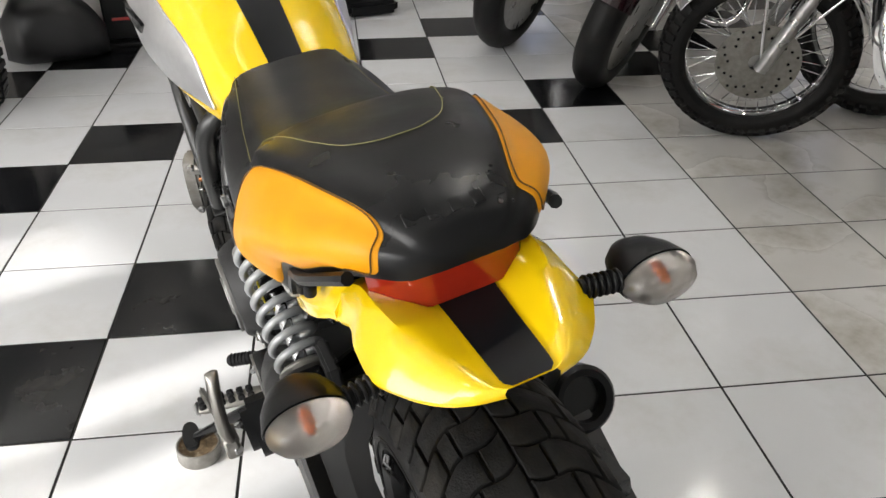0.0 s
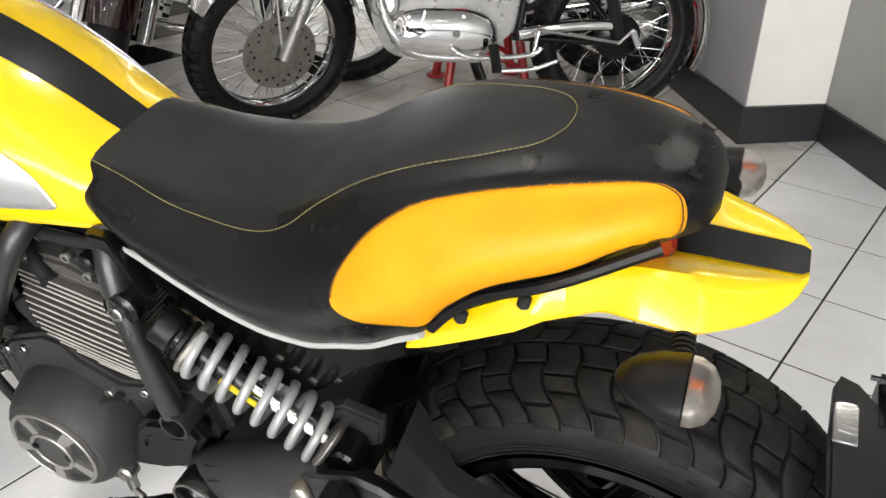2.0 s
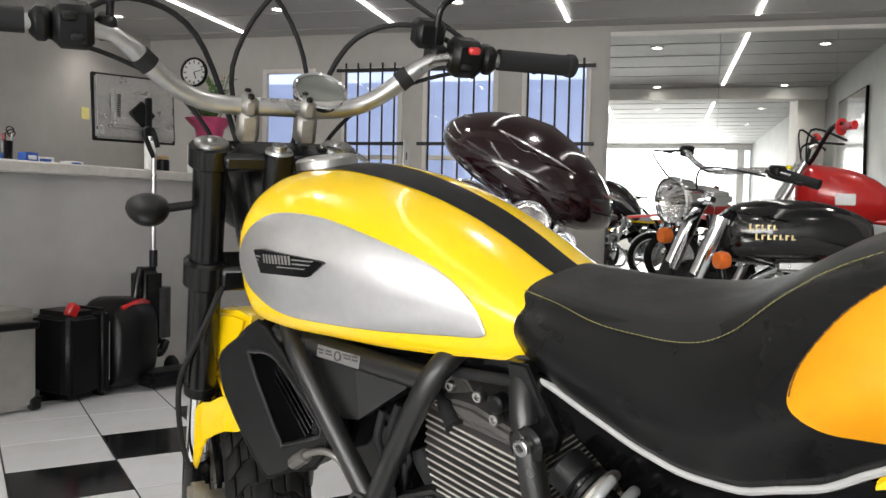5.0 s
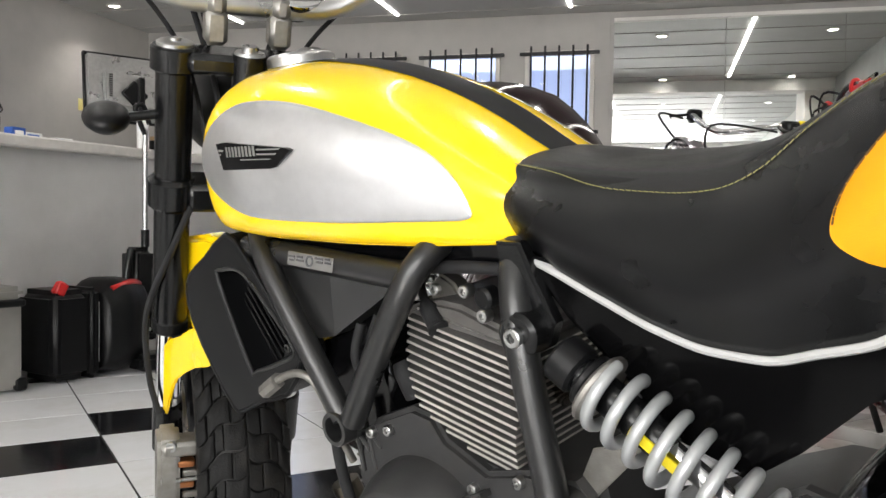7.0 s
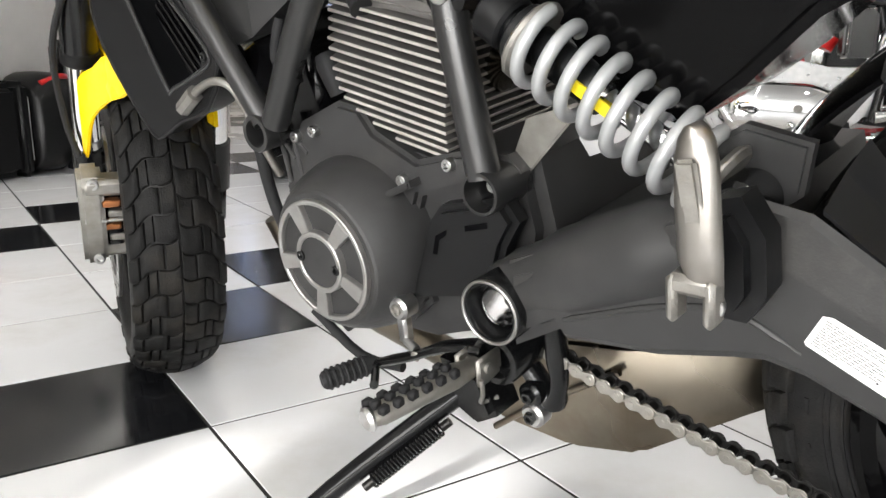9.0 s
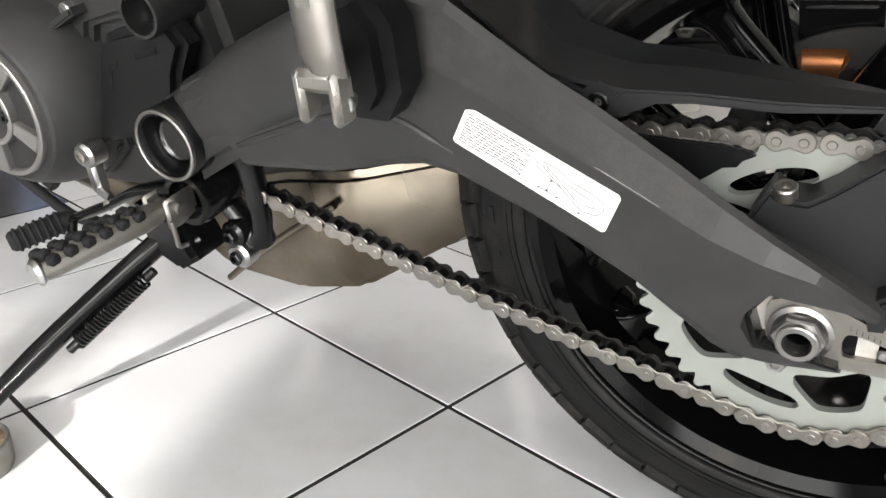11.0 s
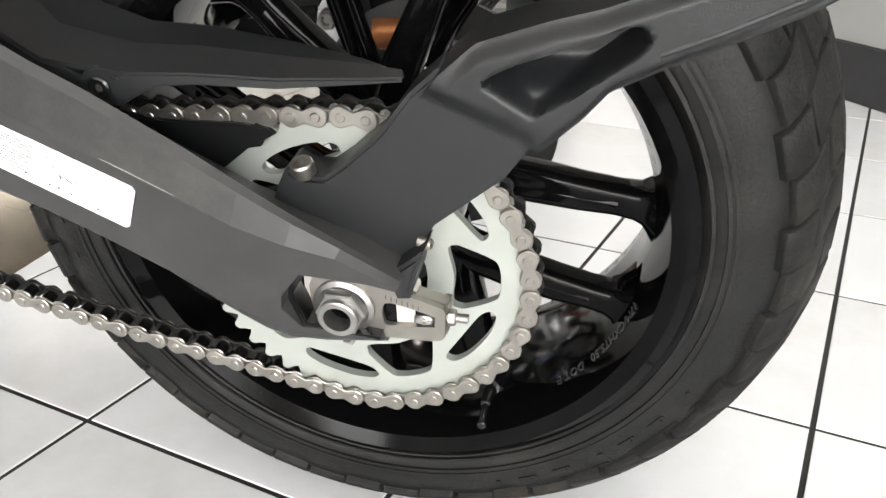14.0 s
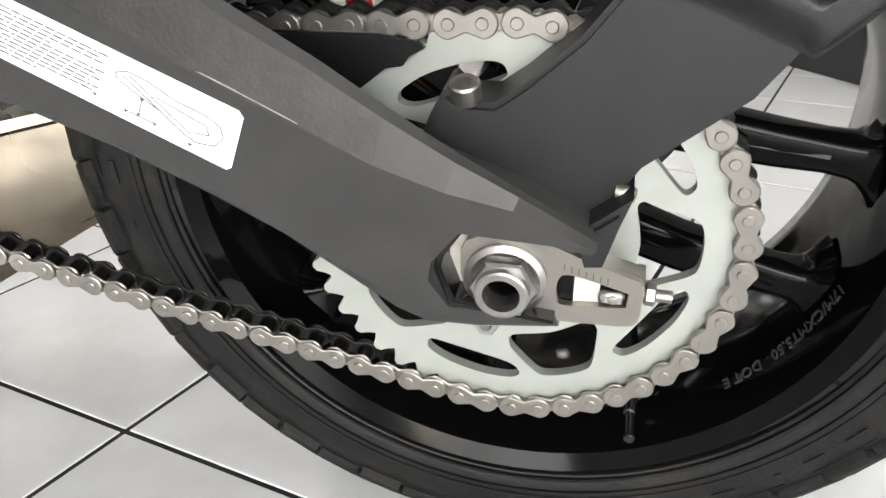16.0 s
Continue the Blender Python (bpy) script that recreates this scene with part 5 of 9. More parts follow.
def seat_skin(x, u, lift=0.0):
    """A point on the left side of the seat: u runs from 0 at the middle to 30 at the lower edge."""
    h = seat_half(x)
    def at(u):
        i = min(max(int(u), 0), len(h) - 2)
        return h[i].lerp(h[i + 1], min(max(u - i, 0.0), 1.0))
    p = at(u)
    t = at(min(u + 0.5, 30)) - at(max(u - 0.5, 0))
    n = Vector((0, -t.z, t.y)).normalized()
    n = n if n.y > 0 or u < 8 else -n
    return p + Vector((0, abs(n.y), n.z if u < 15 else n.z)) * lift


def seat_u(x, z, lo=11):
    """The u at which the side of the seat has the height z."""
    h = seat_half(x)
    return float(np.interp(-z, [-p.z for p in h[lo:]], list(range(lo, len(h)))))


PAD = rounded([(0.247, seat_u(0.247, 0.757)), (0.240, seat_u(0.240, 0.783)), (0.217, seat_u(0.217, 0.816)), (0.192, seat_u(0.192, 0.839)), (0.151, 14.0), (0.093, 12.8), (0.030, 11.6), (-0.005, 11.4), (-0.026, 12.3),
               (-0.039, 16.5), (-0.044, 23.0), (-0.040, 28.0), (-0.02, seat_u(-0.02, 0.838)), (0.045, seat_u(0.045, 0.811)), (0.108, seat_u(0.108, 0.785)), (0.136, seat_u(0.136, 0.762)), (0.160, seat_u(0.160, 0.733)), (0.184, seat_u(0.184, 0.727)), (0.218, seat_u(0.218, 0.732)), (0.240, seat_u(0.240, 0.744))], 4)
PAD_C = (0.11, 20.0)


def pad_mesh(s, rings=12):
    bm = bmesh.new()
    R = []
    for k in range(rings + 1):
        f = 1 - (k - 1) / rings if k else 1.0
        lift = -0.002 if k == 0 else 0.0012 + 0.0032 * (1 - f ** 8)
        row = []
        for x, u in PAD:
            p = seat_skin(PAD_C[0] + (x - PAD_C[0]) * f, PAD_C[1] + (u - PAD_C[1]) * f, lift)
            row.append(bm.verts.new((p.x, s * p.y, p.z)))
        R.append(row)
    n = len(PAD)
    for a, b in zip(R, R[1:]):
        for j in range(n):
            bm.faces.new((a[j], a[(j + 1) % n], b[(j + 1) % n], b[j]))
    c = seat_skin(*PAD_C, 0.0045)
    c = bm.verts.new((c.x, s * c.y, c.z))
    for j in range(n):
        bm.faces.new((R[-1][j], R[-1][(j + 1) % n], c))
    return bm


for s in (1, -1):
    pad = part("side_pad", pad_mesh(s), ORANGE_LEATHER, seat, "orange-yellow leather side pad", 60)
    bm = bmesh.new()
    ring = [seat_skin(PAD_C[0] + (x - PAD_C[0]) * 0.984, PAD_C[1] + (u - PAD_C[1]) * 0.974, 0.0030) for x, u in PAD]
    for a, b in zip(ring[:48], ring[1:49]):
        sweep(bm, [(a.x, s * a.y, a.z), (a.x + (b.x - a.x) * 0.92, s * (a.y + (b.y - a.y) * 0.92), a.z + (b.z - a.z) * 0.92)], 0.0007, 5)
    part("seam", bm, DARK_SEAM, pad)

# top insert and stitches
TOPLINE = [(0.59, 0.066), (0.52, 0.078), (0.45, 0.090), (0.40, 0.096), (0.36, 0.100), (0.32, 0.101), (0.285, 0.096), (0.25, 0.092), (0.21, 0.084), (0.16, 0.072), (0.12, 0.061), (0.085, 0.045), (0.068, 0.022), (0.064, 0.0)]
line = [(p.x, p.y) for p in curve_pts([(x, y, 0) for x, y in TOPLINE], 8)]
line = line + [(x, -y) for x, y in line[::-1][1:]]
bm = bmesh.new()
rows = []
for x in np.linspace(0.066, 0.588, 50):
    hw = float(np.interp(x, [p[0] for p in line[:len(line) // 2 + 1]][::-1], [p[1] for p in line[:len(line) // 2 + 1]][::-1]))
    rows.append([bm.verts.new((x, y, seat_top(float(x), float(y)) + 0.0012 * (1 - (abs(y) / (hw + 1e-6)) ** 8))) for y in np.linspace(-hw, hw, 17)])
for a, b in zip(rows, rows[1:]):
    for j in range(16):
        bm.faces.new((a[j], a[j + 1], b[j + 1], b[j]))
part("top_insert", bm, LEATHER, seat, "grained black leather insert")
bm = bmesh.new()
seg_len, acc = 0.0055, []
for (x0, y0), (x1, y1) in zip(line, line[1:]):
    d = math.hypot(x1 - x0, y1 - y0)
    k = max(1, round(d / seg_len))
    acc += [(x0 + (x1 - x0) * i / k, y0 + (y1 - y0) * i / k) for i in range(k)]
for (x0, y0), (x1, y1) in zip(acc, acc[1:]):
    sweep(bm, [(x0, y0, seat_top(x0, y0) + 0.0014), (x0 + (x1 - x0) * 0.72, y0 + (y1 - y0) * 0.72, seat_top(x1, y1) + 0.0011)], 0.0005, 5)
part("stitching", bm, STITCH, seat, "yellow-green thread")
bm = bmesh.new()
for k in range(5):
    y = 0.036 - 0.018 * k
    x = -0.047 + 3.0 * y * y
    merge(bm, box(bmesh.new(), (0, 0, 0), (0.012, 0.009, 0.0014), Matrix.Translation((x, y, seat_top(x, y) - 0.0001)) @ pose(0, 0, 0, 0, -28, 0), 0.0005))
part("embossing", bm, LEATHER_SMOOTH, seat)
bm = bmesh.new()
for s in (1, -1):
    sweep(bm, [(x, s * (smooth_interp(SEAT, float(x))[3] - 0.004), smooth_interp(SEAT, float(x))[2] - 0.004) for x in np.linspace(0.175, 0.545, 40)], 0.0068, 10, flat=0.7)
part("piping", bm, TRIM_WHITE, seat, "light grey piping along the seat edge")
for s in (1, -1):
    bm = bmesh.new()
    sweep(bm, [(x, s * (0.112 if x > 0.03 else 0.085 + 0.9 * (x + 0.04) * 0.4), z - 0.008) for x, z in ((0.165, 0.722), (0.145, 0.747), (0.11, 0.776), (0.05, 0.805), (-0.01, 0.834), (-0.03, 0.843))], 0.006, 8, smooth=4)
    part("seat_base", bm, PLASTIC, seat)
    for x, z in ((0.135, 0.738), (0.075, 0.772)):
        part("seat_buffer", disc(bmesh.new(), (x, s * 0.106, z), (x + 0.003, s * 0.108, z - 0.012), 0.006, 14, 0.002), GRIP, seat)

# tail: side strips under the seat, then the duck tail; rows x, centre z, half stripe width, crest y, crest z, edge y, edge z
TAIL = [(0.062, 0.768, 0.030, 0.080, 0.770, 0.0985, 0.742), (0.035, 0.776, 0.030, 0.076, 0.785, 0.094, 0.752), (0.012, 0.783, 0.030, 0.0735, 0.795, 0.091, 0.760), (-0.02, 0.784, 0.028, 0.072, 0.799, 0.097, 0.7625), (-0.055, 0.783, 0.026, 0.066, 0.796, 0.098, 0.7605),
        (-0.09, 0.781, 0.0245, 0.055, 0.790, 0.083, 0.7625), (-0.12, 0.780, 0.0235, 0.043, 0.785, 0.062, 0.767), (-0.138, 0.779, 0.0225, 0.031, 0.781, 0.040, 0.773), (-0.145, 0.779, 0.017, 0.019, 0.7795, 0.022, 0.776)]
bm = bmesh.new()
rows = []
for x in np.linspace(0.060, -0.145, 34):
    zc, hr, yc, zk, we, ze = smooth_interp(TAIL, float(x))
    sec = [(0, zc), (hr, zc), (hr + 0.004, zc + 0.001), (hr + (yc - hr) * 0.6, zc + (zk - zc) * 0.80), (yc, zk), (yc + (we - yc) * 0.4, zk - (zk - ze) * 0.22), (we, ze), (we * 0.985, ze - 0.004), (we * 0.90, ze - 0.005)]
    rows.append([Vector((x, y, z)) for y, z in sec[::-1]] + [Vector((x, -y, z)) for y, z in sec[1:]])
loft(bm, rows, closed=False)
for s in (1, -1):
    rings = []
    for x, yo, z0, zm, yt, z1 in ((0.194, 0.1115, 0.678, 0.681, 0.108, 0.684), (0.180, 0.112, 0.683, 0.694, 0.104, 0.705), (0.160, 0.112, 0.692, 0.708, 0.101, 0.720), (0.12, 0.111, 0.712, 0.728, 0.099, 0.742),
                                  (0.085, 0.108, 0.729, 0.745, 0.094, 0.761), (0.060, 0.0992, 0.7415, 0.752, 0.085, 0.772), (0.045, 0.0955, 0.748, 0.757, 0.080, 0.778)):
        rings.append([Vector((x, s * y, z)) for y, z in ((yo, z0), (yo, zm), (yt, z1), (yt - 0.006, z1 - 0.001), (yo - 0.012, z0))])
    loft(bm, rings)
tail = part("tail_section", bm, YELLOW, bike, "glossy yellow duck-tail rear section", 40)
part("stripe", stripe_mesh(0.008, -0.1447, lambda x: smooth_interp(TAIL, x)[1] - 0.002, lambda x, y: smooth_interp(TAIL, x)[0], 0.0014), SATIN_BLACK_STRIPE, tail, "satin black stripe")
bm = bmesh.new()
rings = []
for x, hw, z0, z1 in ((0.03, 0.066, 0.790, 0.832), (0.0, 0.070, 0.788, 0.832), (-0.022, 0.056, 0.786, 0.836), (-0.036, 0.03, 0.786, 0.838)):
    rings.append([Vector((x, y, z0)) for y in np.linspace(-hw, hw, 9)] + [Vector((x, y, z1)) for y in np.linspace(hw, -hw, 9)])
loft(bm, rings)
part("tail_lamp", bm, RED_LENS, bike, "dark red tail lamp lens under the seat")


def indicator(base, tip):
    """A teardrop turn signal from its stem's base to its tip."""
    d = (Vector(tip) - Vector(base))
    n = d.normalized()
    bm = bmesh.new()
    pts4 = [Vector(base) + d * k / 10 for k in range(11)]
    sweep(bm, [pts4[0], pts4[-1]], 0.0075, 12)
    stem = part("indicator", bm, PLASTIC, bike, "turn signal on a ribbed rubber stem")
    for k in range(6):
        part("stem_rib", disc(bmesh.new(), pts4[0] + d * (0.1 + 0.15 * k), pts4[0] + d * (0.18 + 0.15 * k), 0.0105, 14, 0.001), PLASTIC, stem)
    c = Vector(tip) + n * 0.030
    m = Matrix.Translation(c) @ pose(0, 0, 0, 0, -90, 0) @ Matrix.Diagonal((0.62, 1.0, 1.0, 1))
    b2 = bmesh.new()
    revolve(b2, [(0.0, -0.052), (0.012, -0.048), (0.024, -0.036), (0.032, -0.018), (0.035, 0.0), (0.035, 0.004), (0, 0.004)], m, 32)
    part("housing", b2, PLASTIC, stem)
    b2 = bmesh.new()
    revolve(b2, [(0.0335, 0.005), (0.033, 0.012), (0.027, 0.022), (0.015, 0.028), (0.0, 0.030)], m, 32)
    revolve(b2, [(0.031, 0.005), (0.030, 0.012), (0.025, 0.020), (0.013, 0.0255), (0.0, 0.0275)], m, 32)
    part("lens", b2, FROSTED, stem, "clear ribbed lens")
    b2 = bmesh.new()
    revolve(b2, [(0.0325, 0.0055), (0.026, 0.006), (0.012, 0.0045), (0, 0.0045)], m, 32)
    part("reflector", b2, REFLECTOR, stem)
    b2 = bmesh.new()
    revolve(b2, [(0, 0.013), (0.0025, 0.012), (0.0036, 0.009), (0.0036, 0.005)], m, 16)
    part("bulb", b2, ORANGE_LENS, stem, "amber bulb")


indicator((-0.055, 0.080, 0.752), (-0.060, 0.122, 0.752))
indicator((-0.066, -0.084, 0.772), (-0.068, -0.122, 0.766))
HOME = {}

# ---- frame, engine and running gear of the motorcycle ----
def tube(name, pts, r, mat=None, smooth=0, seg=16, label="", parent=None, flat=1.0):
    return part(name, sweep(bmesh.new(), pts, r, seg, smooth, flat=flat), mat or FRAME_PAINT, parent or bike, label)


for s in (1, -1):
    tube("frame_tube", [(1.02, s * 0.075, 0.775), (0.95, s * 0.125, 0.712), (0.90, s * 0.138, 0.655), (0.80, s * 0.142, 0.515)], 0.0148, smooth=5)
    tube("frame_tube", [(0.660, s * 0.085, 0.728), (0.672, s * 0.126, 0.700), (0.72, s * 0.140, 0.62), (0.784, s * 0.142, 0.515)], 0.0155, smooth=5)
    tube("frame_tube", [(0.557, s * 0.090, 0.728), (0.545, s * 0.116, 0.69), (0.527, s * 0.132, 0.620), (0.499, s * 0.140, 0.490)], 0.0162, smooth=5)
    tube("frame_rail", [(1.0, s * 0.112, 0.705), (0.69, s * 0.118, 0.690)], 0.016)
    bm = bmesh.new()
    revolve(bm, [(0.014, 0.120), (0.0205, 0.120), (0.0215, 0.156), (0.0205, 0.158), (0.0155, 0.158), (0.014, 0.150)], Matrix.Translation((0.803, 0, 0.505)) @ (AXLE_Y if s == 1 else pose(0, 0, 0, 90, 0, 0)), 28, closed=True)
    part("frame_node", bm, FRAME_PAINT, bike)
    bm = bmesh.new()
    revolve(bm, [(0.0165, 0.100), (0.0205, 0.100), (0.0212, 0.152), (0.020, 0.155), (0.017, 0.155), (0.016, 0.142)], Matrix.Translation((0.495, 0, 0.479)) @ (AXLE_Y if s == 1 else pose(0, 0, 0, 90, 0, 0)), 28, closed=True)
    part("frame_boss", bm, FRAME_PAINT, bike)
# gusset plates of the seat frame
bm = bmesh.new()
prism(bm, [(0.565, 0.735), (0.56, 0.70), (0.535, 0.655), (0.51, 0.635), (0.50, 0.66), (0.52, 0.70), (0.535, 0.735)], 0.100, 0.118, 0.003)
part("shock_gusset", bm, BLACK_METAL, bike)

# engine
bm = bmesh.new()
prism(bm, [(0.79, 0.50), (0.70, 0.535), (0.62, 0.508), (0.55, 0.498), (0.47, 0.50), (0.455, 0.43), (0.47, 0.36), (0.53, 0.31), (0.62, 0.275), (0.74, 0.27), (0.82, 0.33), (0.84, 0.43)], -0.15, 0.108, 0.014)
engine = part("engine", bm, ENGINE_GREY, bike, "dark grey air-cooled engine with bright fin edges")
bm = bmesh.new()
prism(bm, [(0.80, 0.475), (0.77, 0.512), (0.705, 0.540), (0.672, 0.535), (0.655, 0.512), (0.60, 0.488), (0.545, 0.503), (0.49, 0.505), (0.475, 0.49), (0.53, 0.47), (0.60, 0.45), (0.62, 0.40), (0.60, 0.33), (0.64, 0.295), (0.74, 0.30), (0.80, 0.36)], 0.095, 0.122, 0.006)
part("clutch_side_cover", bm, ENGINE_GREY, engine)
CC = Vector((0.692, 0, 0.385))
bm = bmesh.new()
revolve(bm, [(0.100, 0.10), (0.098, 0.128), (0.092, 0.150), (0.083, 0.168), (0.0765, 0.1765), (0.0735, 0.1785), (0.0, 0.180)], Matrix.Translation(CC) @ AXLE_Y, 56)
alt = part("alternator_cover", bm, ENGINE_GREY, engine, "round engine cover with a silver five-spoke ring", 18)
bm = bmesh.new()
for r0, r1, y1 in ((0.0625, 0.0678, 0.1850), (0.0285, 0.0342, 0.1885)):
    revolve(bm, [(r0, 0.178), (r1, 0.178), (r1, y1 - 0.001), (r1 - 0.001, y1), (r0 + 0.001, y1), (r0, y1 - 0.001)], Matrix.Translation(CC) @ AXLE_Y, 56, closed=True)
part("cover_ring", bm, RING, alt)
for k in range(5):
    a = 62 + 72 * k
    bm = bmesh.new()
    prism(bm, [(0.033, -0.0068), (0.0632, -0.0098), (0.0632, 0.0098), (0.033, 0.0068)], 0.178, 0.1862, 0.0008, pose(CC.x, 0, CC.z, 0, -a, 0))
    part("cover_spoke", bm, RING, alt)
bm = bmesh.new()
revolve(bm, [(0, 0.178), (0.0285, 0.178), (0.0285, 0.1865), (0, 0.1875)], Matrix.Translation(CC) @ AXLE_Y, 40)
part("cover_cap", bm, ENGINE_GREY, alt)
for dx in (0.0268, -0.0268):
    part("cap_screw", bolt(bmesh.new(), (CC.x + dx, 0.1868, CC.z + dx * 0.12), (0, 1, 0), 0.0055, 0.003), BLACK_METAL, alt)
for p in ((0.773, 0.497), (0.742, 0.506), (0.692, 0.470), (0.616, 0.467), (0.553, 0.491), (0.50, 0.478), (0.602, 0.385), (0.612, 0.425)):
    part("case_bolt", bolt(bmesh.new(), (p[0], 0.124, p[1]), (0, 1, 0), 0.0065, 0.006), ALU, engine, "bright socket-head bolt")
bm = bmesh.new()
prism(bm, [(0.608, 0.345), (0.585, 0.40), (0.572, 0.435), (0.555, 0.455), (0.48, 0.474), (0.464, 0.452), (0.480, 0.425), (0.486, 0.405), (0.50, 0.385), (0.54, 0.362)], 0.118, 0.146, 0.007)
fsc = part("sprocket_cover", bm, PLASTIC, engine, "black front sprocket cover with slots")
for slot in ([(0.566, 0.405), (0.560, 0.425), (0.545, 0.434), (0.546, 0.428), (0.556, 0.421), (0.560, 0.405)], [(0.522, 0.442), (0.495, 0.450), (0.495, 0.444), (0.522, 0.436)]):
    bm = bmesh.new()
    prism(bm, slot, 0.1455, 0.1466, 0)
    part("slot", bm, GLOSS_BLACK, fsc)

for run in ([(0.806, 0.492), (0.800, 0.440)], [(0.806, 0.492), (0.784, 0.470)], [(0.784, 0.498), (0.776, 0.448)], [(0.784, 0.498), (0.762, 0.478)]):
    part("case_rib", sweep(bmesh.new(), [(x, 0.121, z) for x, z in run], 0.0032, 8), ENGINE_GREY, engine)
part("case_wing", prism(bmesh.new(), [(0.640, 0.452), (0.596, 0.473), (0.594, 0.466), (0.638, 0.445)], 0.120, 0.140, 0.002), ENGINE_GREY, engine)
# rear cylinder with cooling fins
TILT = pose(0, 0, 0, 0, -11, 0)
bm = bmesh.new()
box(bm, (0.628, 0.0, 0.565), (0.12, 0.17, 0.17), TILT, 0.01)
part("cylinder_barrel", bm, FIN_BLACK, engine)
for k in range(15):
    z = 0.500 + k * 0.0092
    u = k / 14
    x0 = 0.560 - 0.018 * u
    x1 = float(np.interp(z, [0.495, 0.506, 0.516, 0.529, 0.582, 0.608, 0.636], [0.625, 0.661, 0.685, 0.705, 0.722, 0.722, 0.712]))
    y1 = 0.110 + 0.012 * math.sin(math.pi * min(1, u * 1.2 + 0.1)) - (0.012 if k == 14 else 0)
    fin = [(x0, -y1), (x1 - 0.01, -y1), (x1, -y1 + 0.02), (x1 + 0.004, y1 - 0.034), (x1 - 0.006, y1 - 0.016), (x1 - 0.050, y1), (x0 + 0.030, y1 - 0.001), (x0 + 0.010, y1 - 0.008), (x0, y1 - 0.022)]
    bm = bmesh.new()
    prism(bm, [(x, -y) for x, y in fin], -0.0017, 0.0017, 0.0006, Matrix.Translation((0, 0, z + 0.125)) @ Matrix.Translation((0.6, 0, -0.125)) @ TILT @ Matrix.Translation((-0.6, 0, 0)) @ pose(0, 0, 0, -90, 0, 0), 1)
    f_ob = part("fin", bm, [FIN_BLACK, FIN_EDGE], engine)
    for poly in f_ob.data.polygons:
        n = poly.normal
        if abs(n.y) > 0.45 or abs(n.x) > 0.75:
            poly.material_index = 1
bm = bmesh.new()
prism(bm, [(0.726, 0.634), (0.715, 0.650), (0.672, 0.660), (0.640, 0.658), (0.600, 0.645), (0.555, 0.632), (0.56, 0.612), (0.64, 0.624)], -0.08, 0.098, 0.006)
part("cylinder_head", bm, FIN_BLACK, engine)
bm = bmesh.new()
prism(bm, [(0.712, 0.640), (0.715, 0.665), (0.695, 0.682), (0.675, 0.672), (0.655, 0.640), (0.665, 0.620), (0.69, 0.622)], 0.04, 0.066, 0.004)
part("cam_cover", bm, CAST, engine, "bare alloy cam belt cover")
for p in ((0.700, 0.664), (0.668, 0.634), (0.695, 0.635)):
    part("head_bolt", bolt(bmesh.new(), (p[0], 0.067, p[1]), (0, 1, 0), 0.007, 0.006), ALU, engine)
tube("spark_lead", [(0.74, 0.05, 0.69), (0.70, 0.09, 0.665), (0.672, 0.104, 0.640), (0.662, 0.108, 0.632)], [0.004, 0.005, 0.010, 0.012], GRIP, 4)
tube("oil_hose", [(0.80, 0.07, 0.68), (0.72, 0.085, 0.69), (0.62, 0.10, 0.702), (0.55, 0.09, 0.70)], 0.007, GRIP, 4)
tube("oil_pipe", [(0.945, 0.138, 0.532), (0.916, 0.138, 0.547), (0.886, 0.138, 0.555), (0.862, 0.136, 0.549), (0.846, 0.134, 0.528), (0.836, 0.130, 0.500), (0.834, 0.122, 0.470), (0.834, 0.110, 0.44)], 0.0052, CAST, 5, label="bare metal oil pipe")
tube("pipe_fitting", [(0.970, 0.136, 0.516), (0.952, 0.137, 0.527), (0.934, 0.138, 0.538)], 0.0105, CAST, 0, 8)
bm = bmesh.new()
F0, F1 = [(0.985, 0.70), (0.970, 0.628), (0.889, 0.589), (0.846, 0.600), (0.838, 0.69)], [(0.838, 0.69), (0.846, 0.600), (0.761, 0.656), (0.740, 0.69)]
loft(bm, [[(x, 0.02, z) for x, z in F0], [(x, y, z) for (x, z), y in zip(F0, (0.099, 0.098, 0.098, 0.106, 0.108))]])
loft(bm, [[(x, 0.02, z) for x, z in F1], [(x, y, z) for (x, z), y in zip(F1, (0.108, 0.106, 0.090, 0.090))]])
part("airbox_cover", bm, SWING, bike, "matt dark grey airbox cover inside the frame", 15)
bm = bmesh.new()
prism(bm, [(0.98, 0.70), (0.55, 0.70), (0.55, 0.74), (0.98, 0.74)], -0.09, 0.09, 0.004)
box(bm, (0.86, 0, 0.53), (0.16, 0.16, 0.14), pose(0, 0, 0, 0, 20, 0), 0.01)
part("throttle_body_block", bm, GLOSS_BLACK, bike)
fc = part("front_cylinder", box(bmesh.new(), (0.855, -0.02, 0.42), (0.07, 0.13, 0.11), None, 0.01), FIN_BLACK, engine)
for k in range(6):
    part("fin", box(bmesh.new(), (0.862, -0.02, 0.372 + 0.019 * k), (0.075, 0.145, 0.004), None, 0.001), FIN_BLACK, fc)
tube("engine_hose", [(0.852, 0.118, 0.50), (0.848, 0.120, 0.44), (0.835, 0.118, 0.38), (0.80, 0.115, 0.31), (0.74, 0.115, 0.262)], 0.0075, GRIP, 5)
tube("engine_hose", [(0.800, 0.10, 0.62), (0.806, 0.11, 0.58), (0.80, 0.10, 0.54)], 0.006, GRIP, 4)
tube("engine_hose", [(0.778, 0.09, 0.63), (0.79, 0.10, 0.59), (0.785, 0.10, 0.55)], 0.006, GRIP, 4)
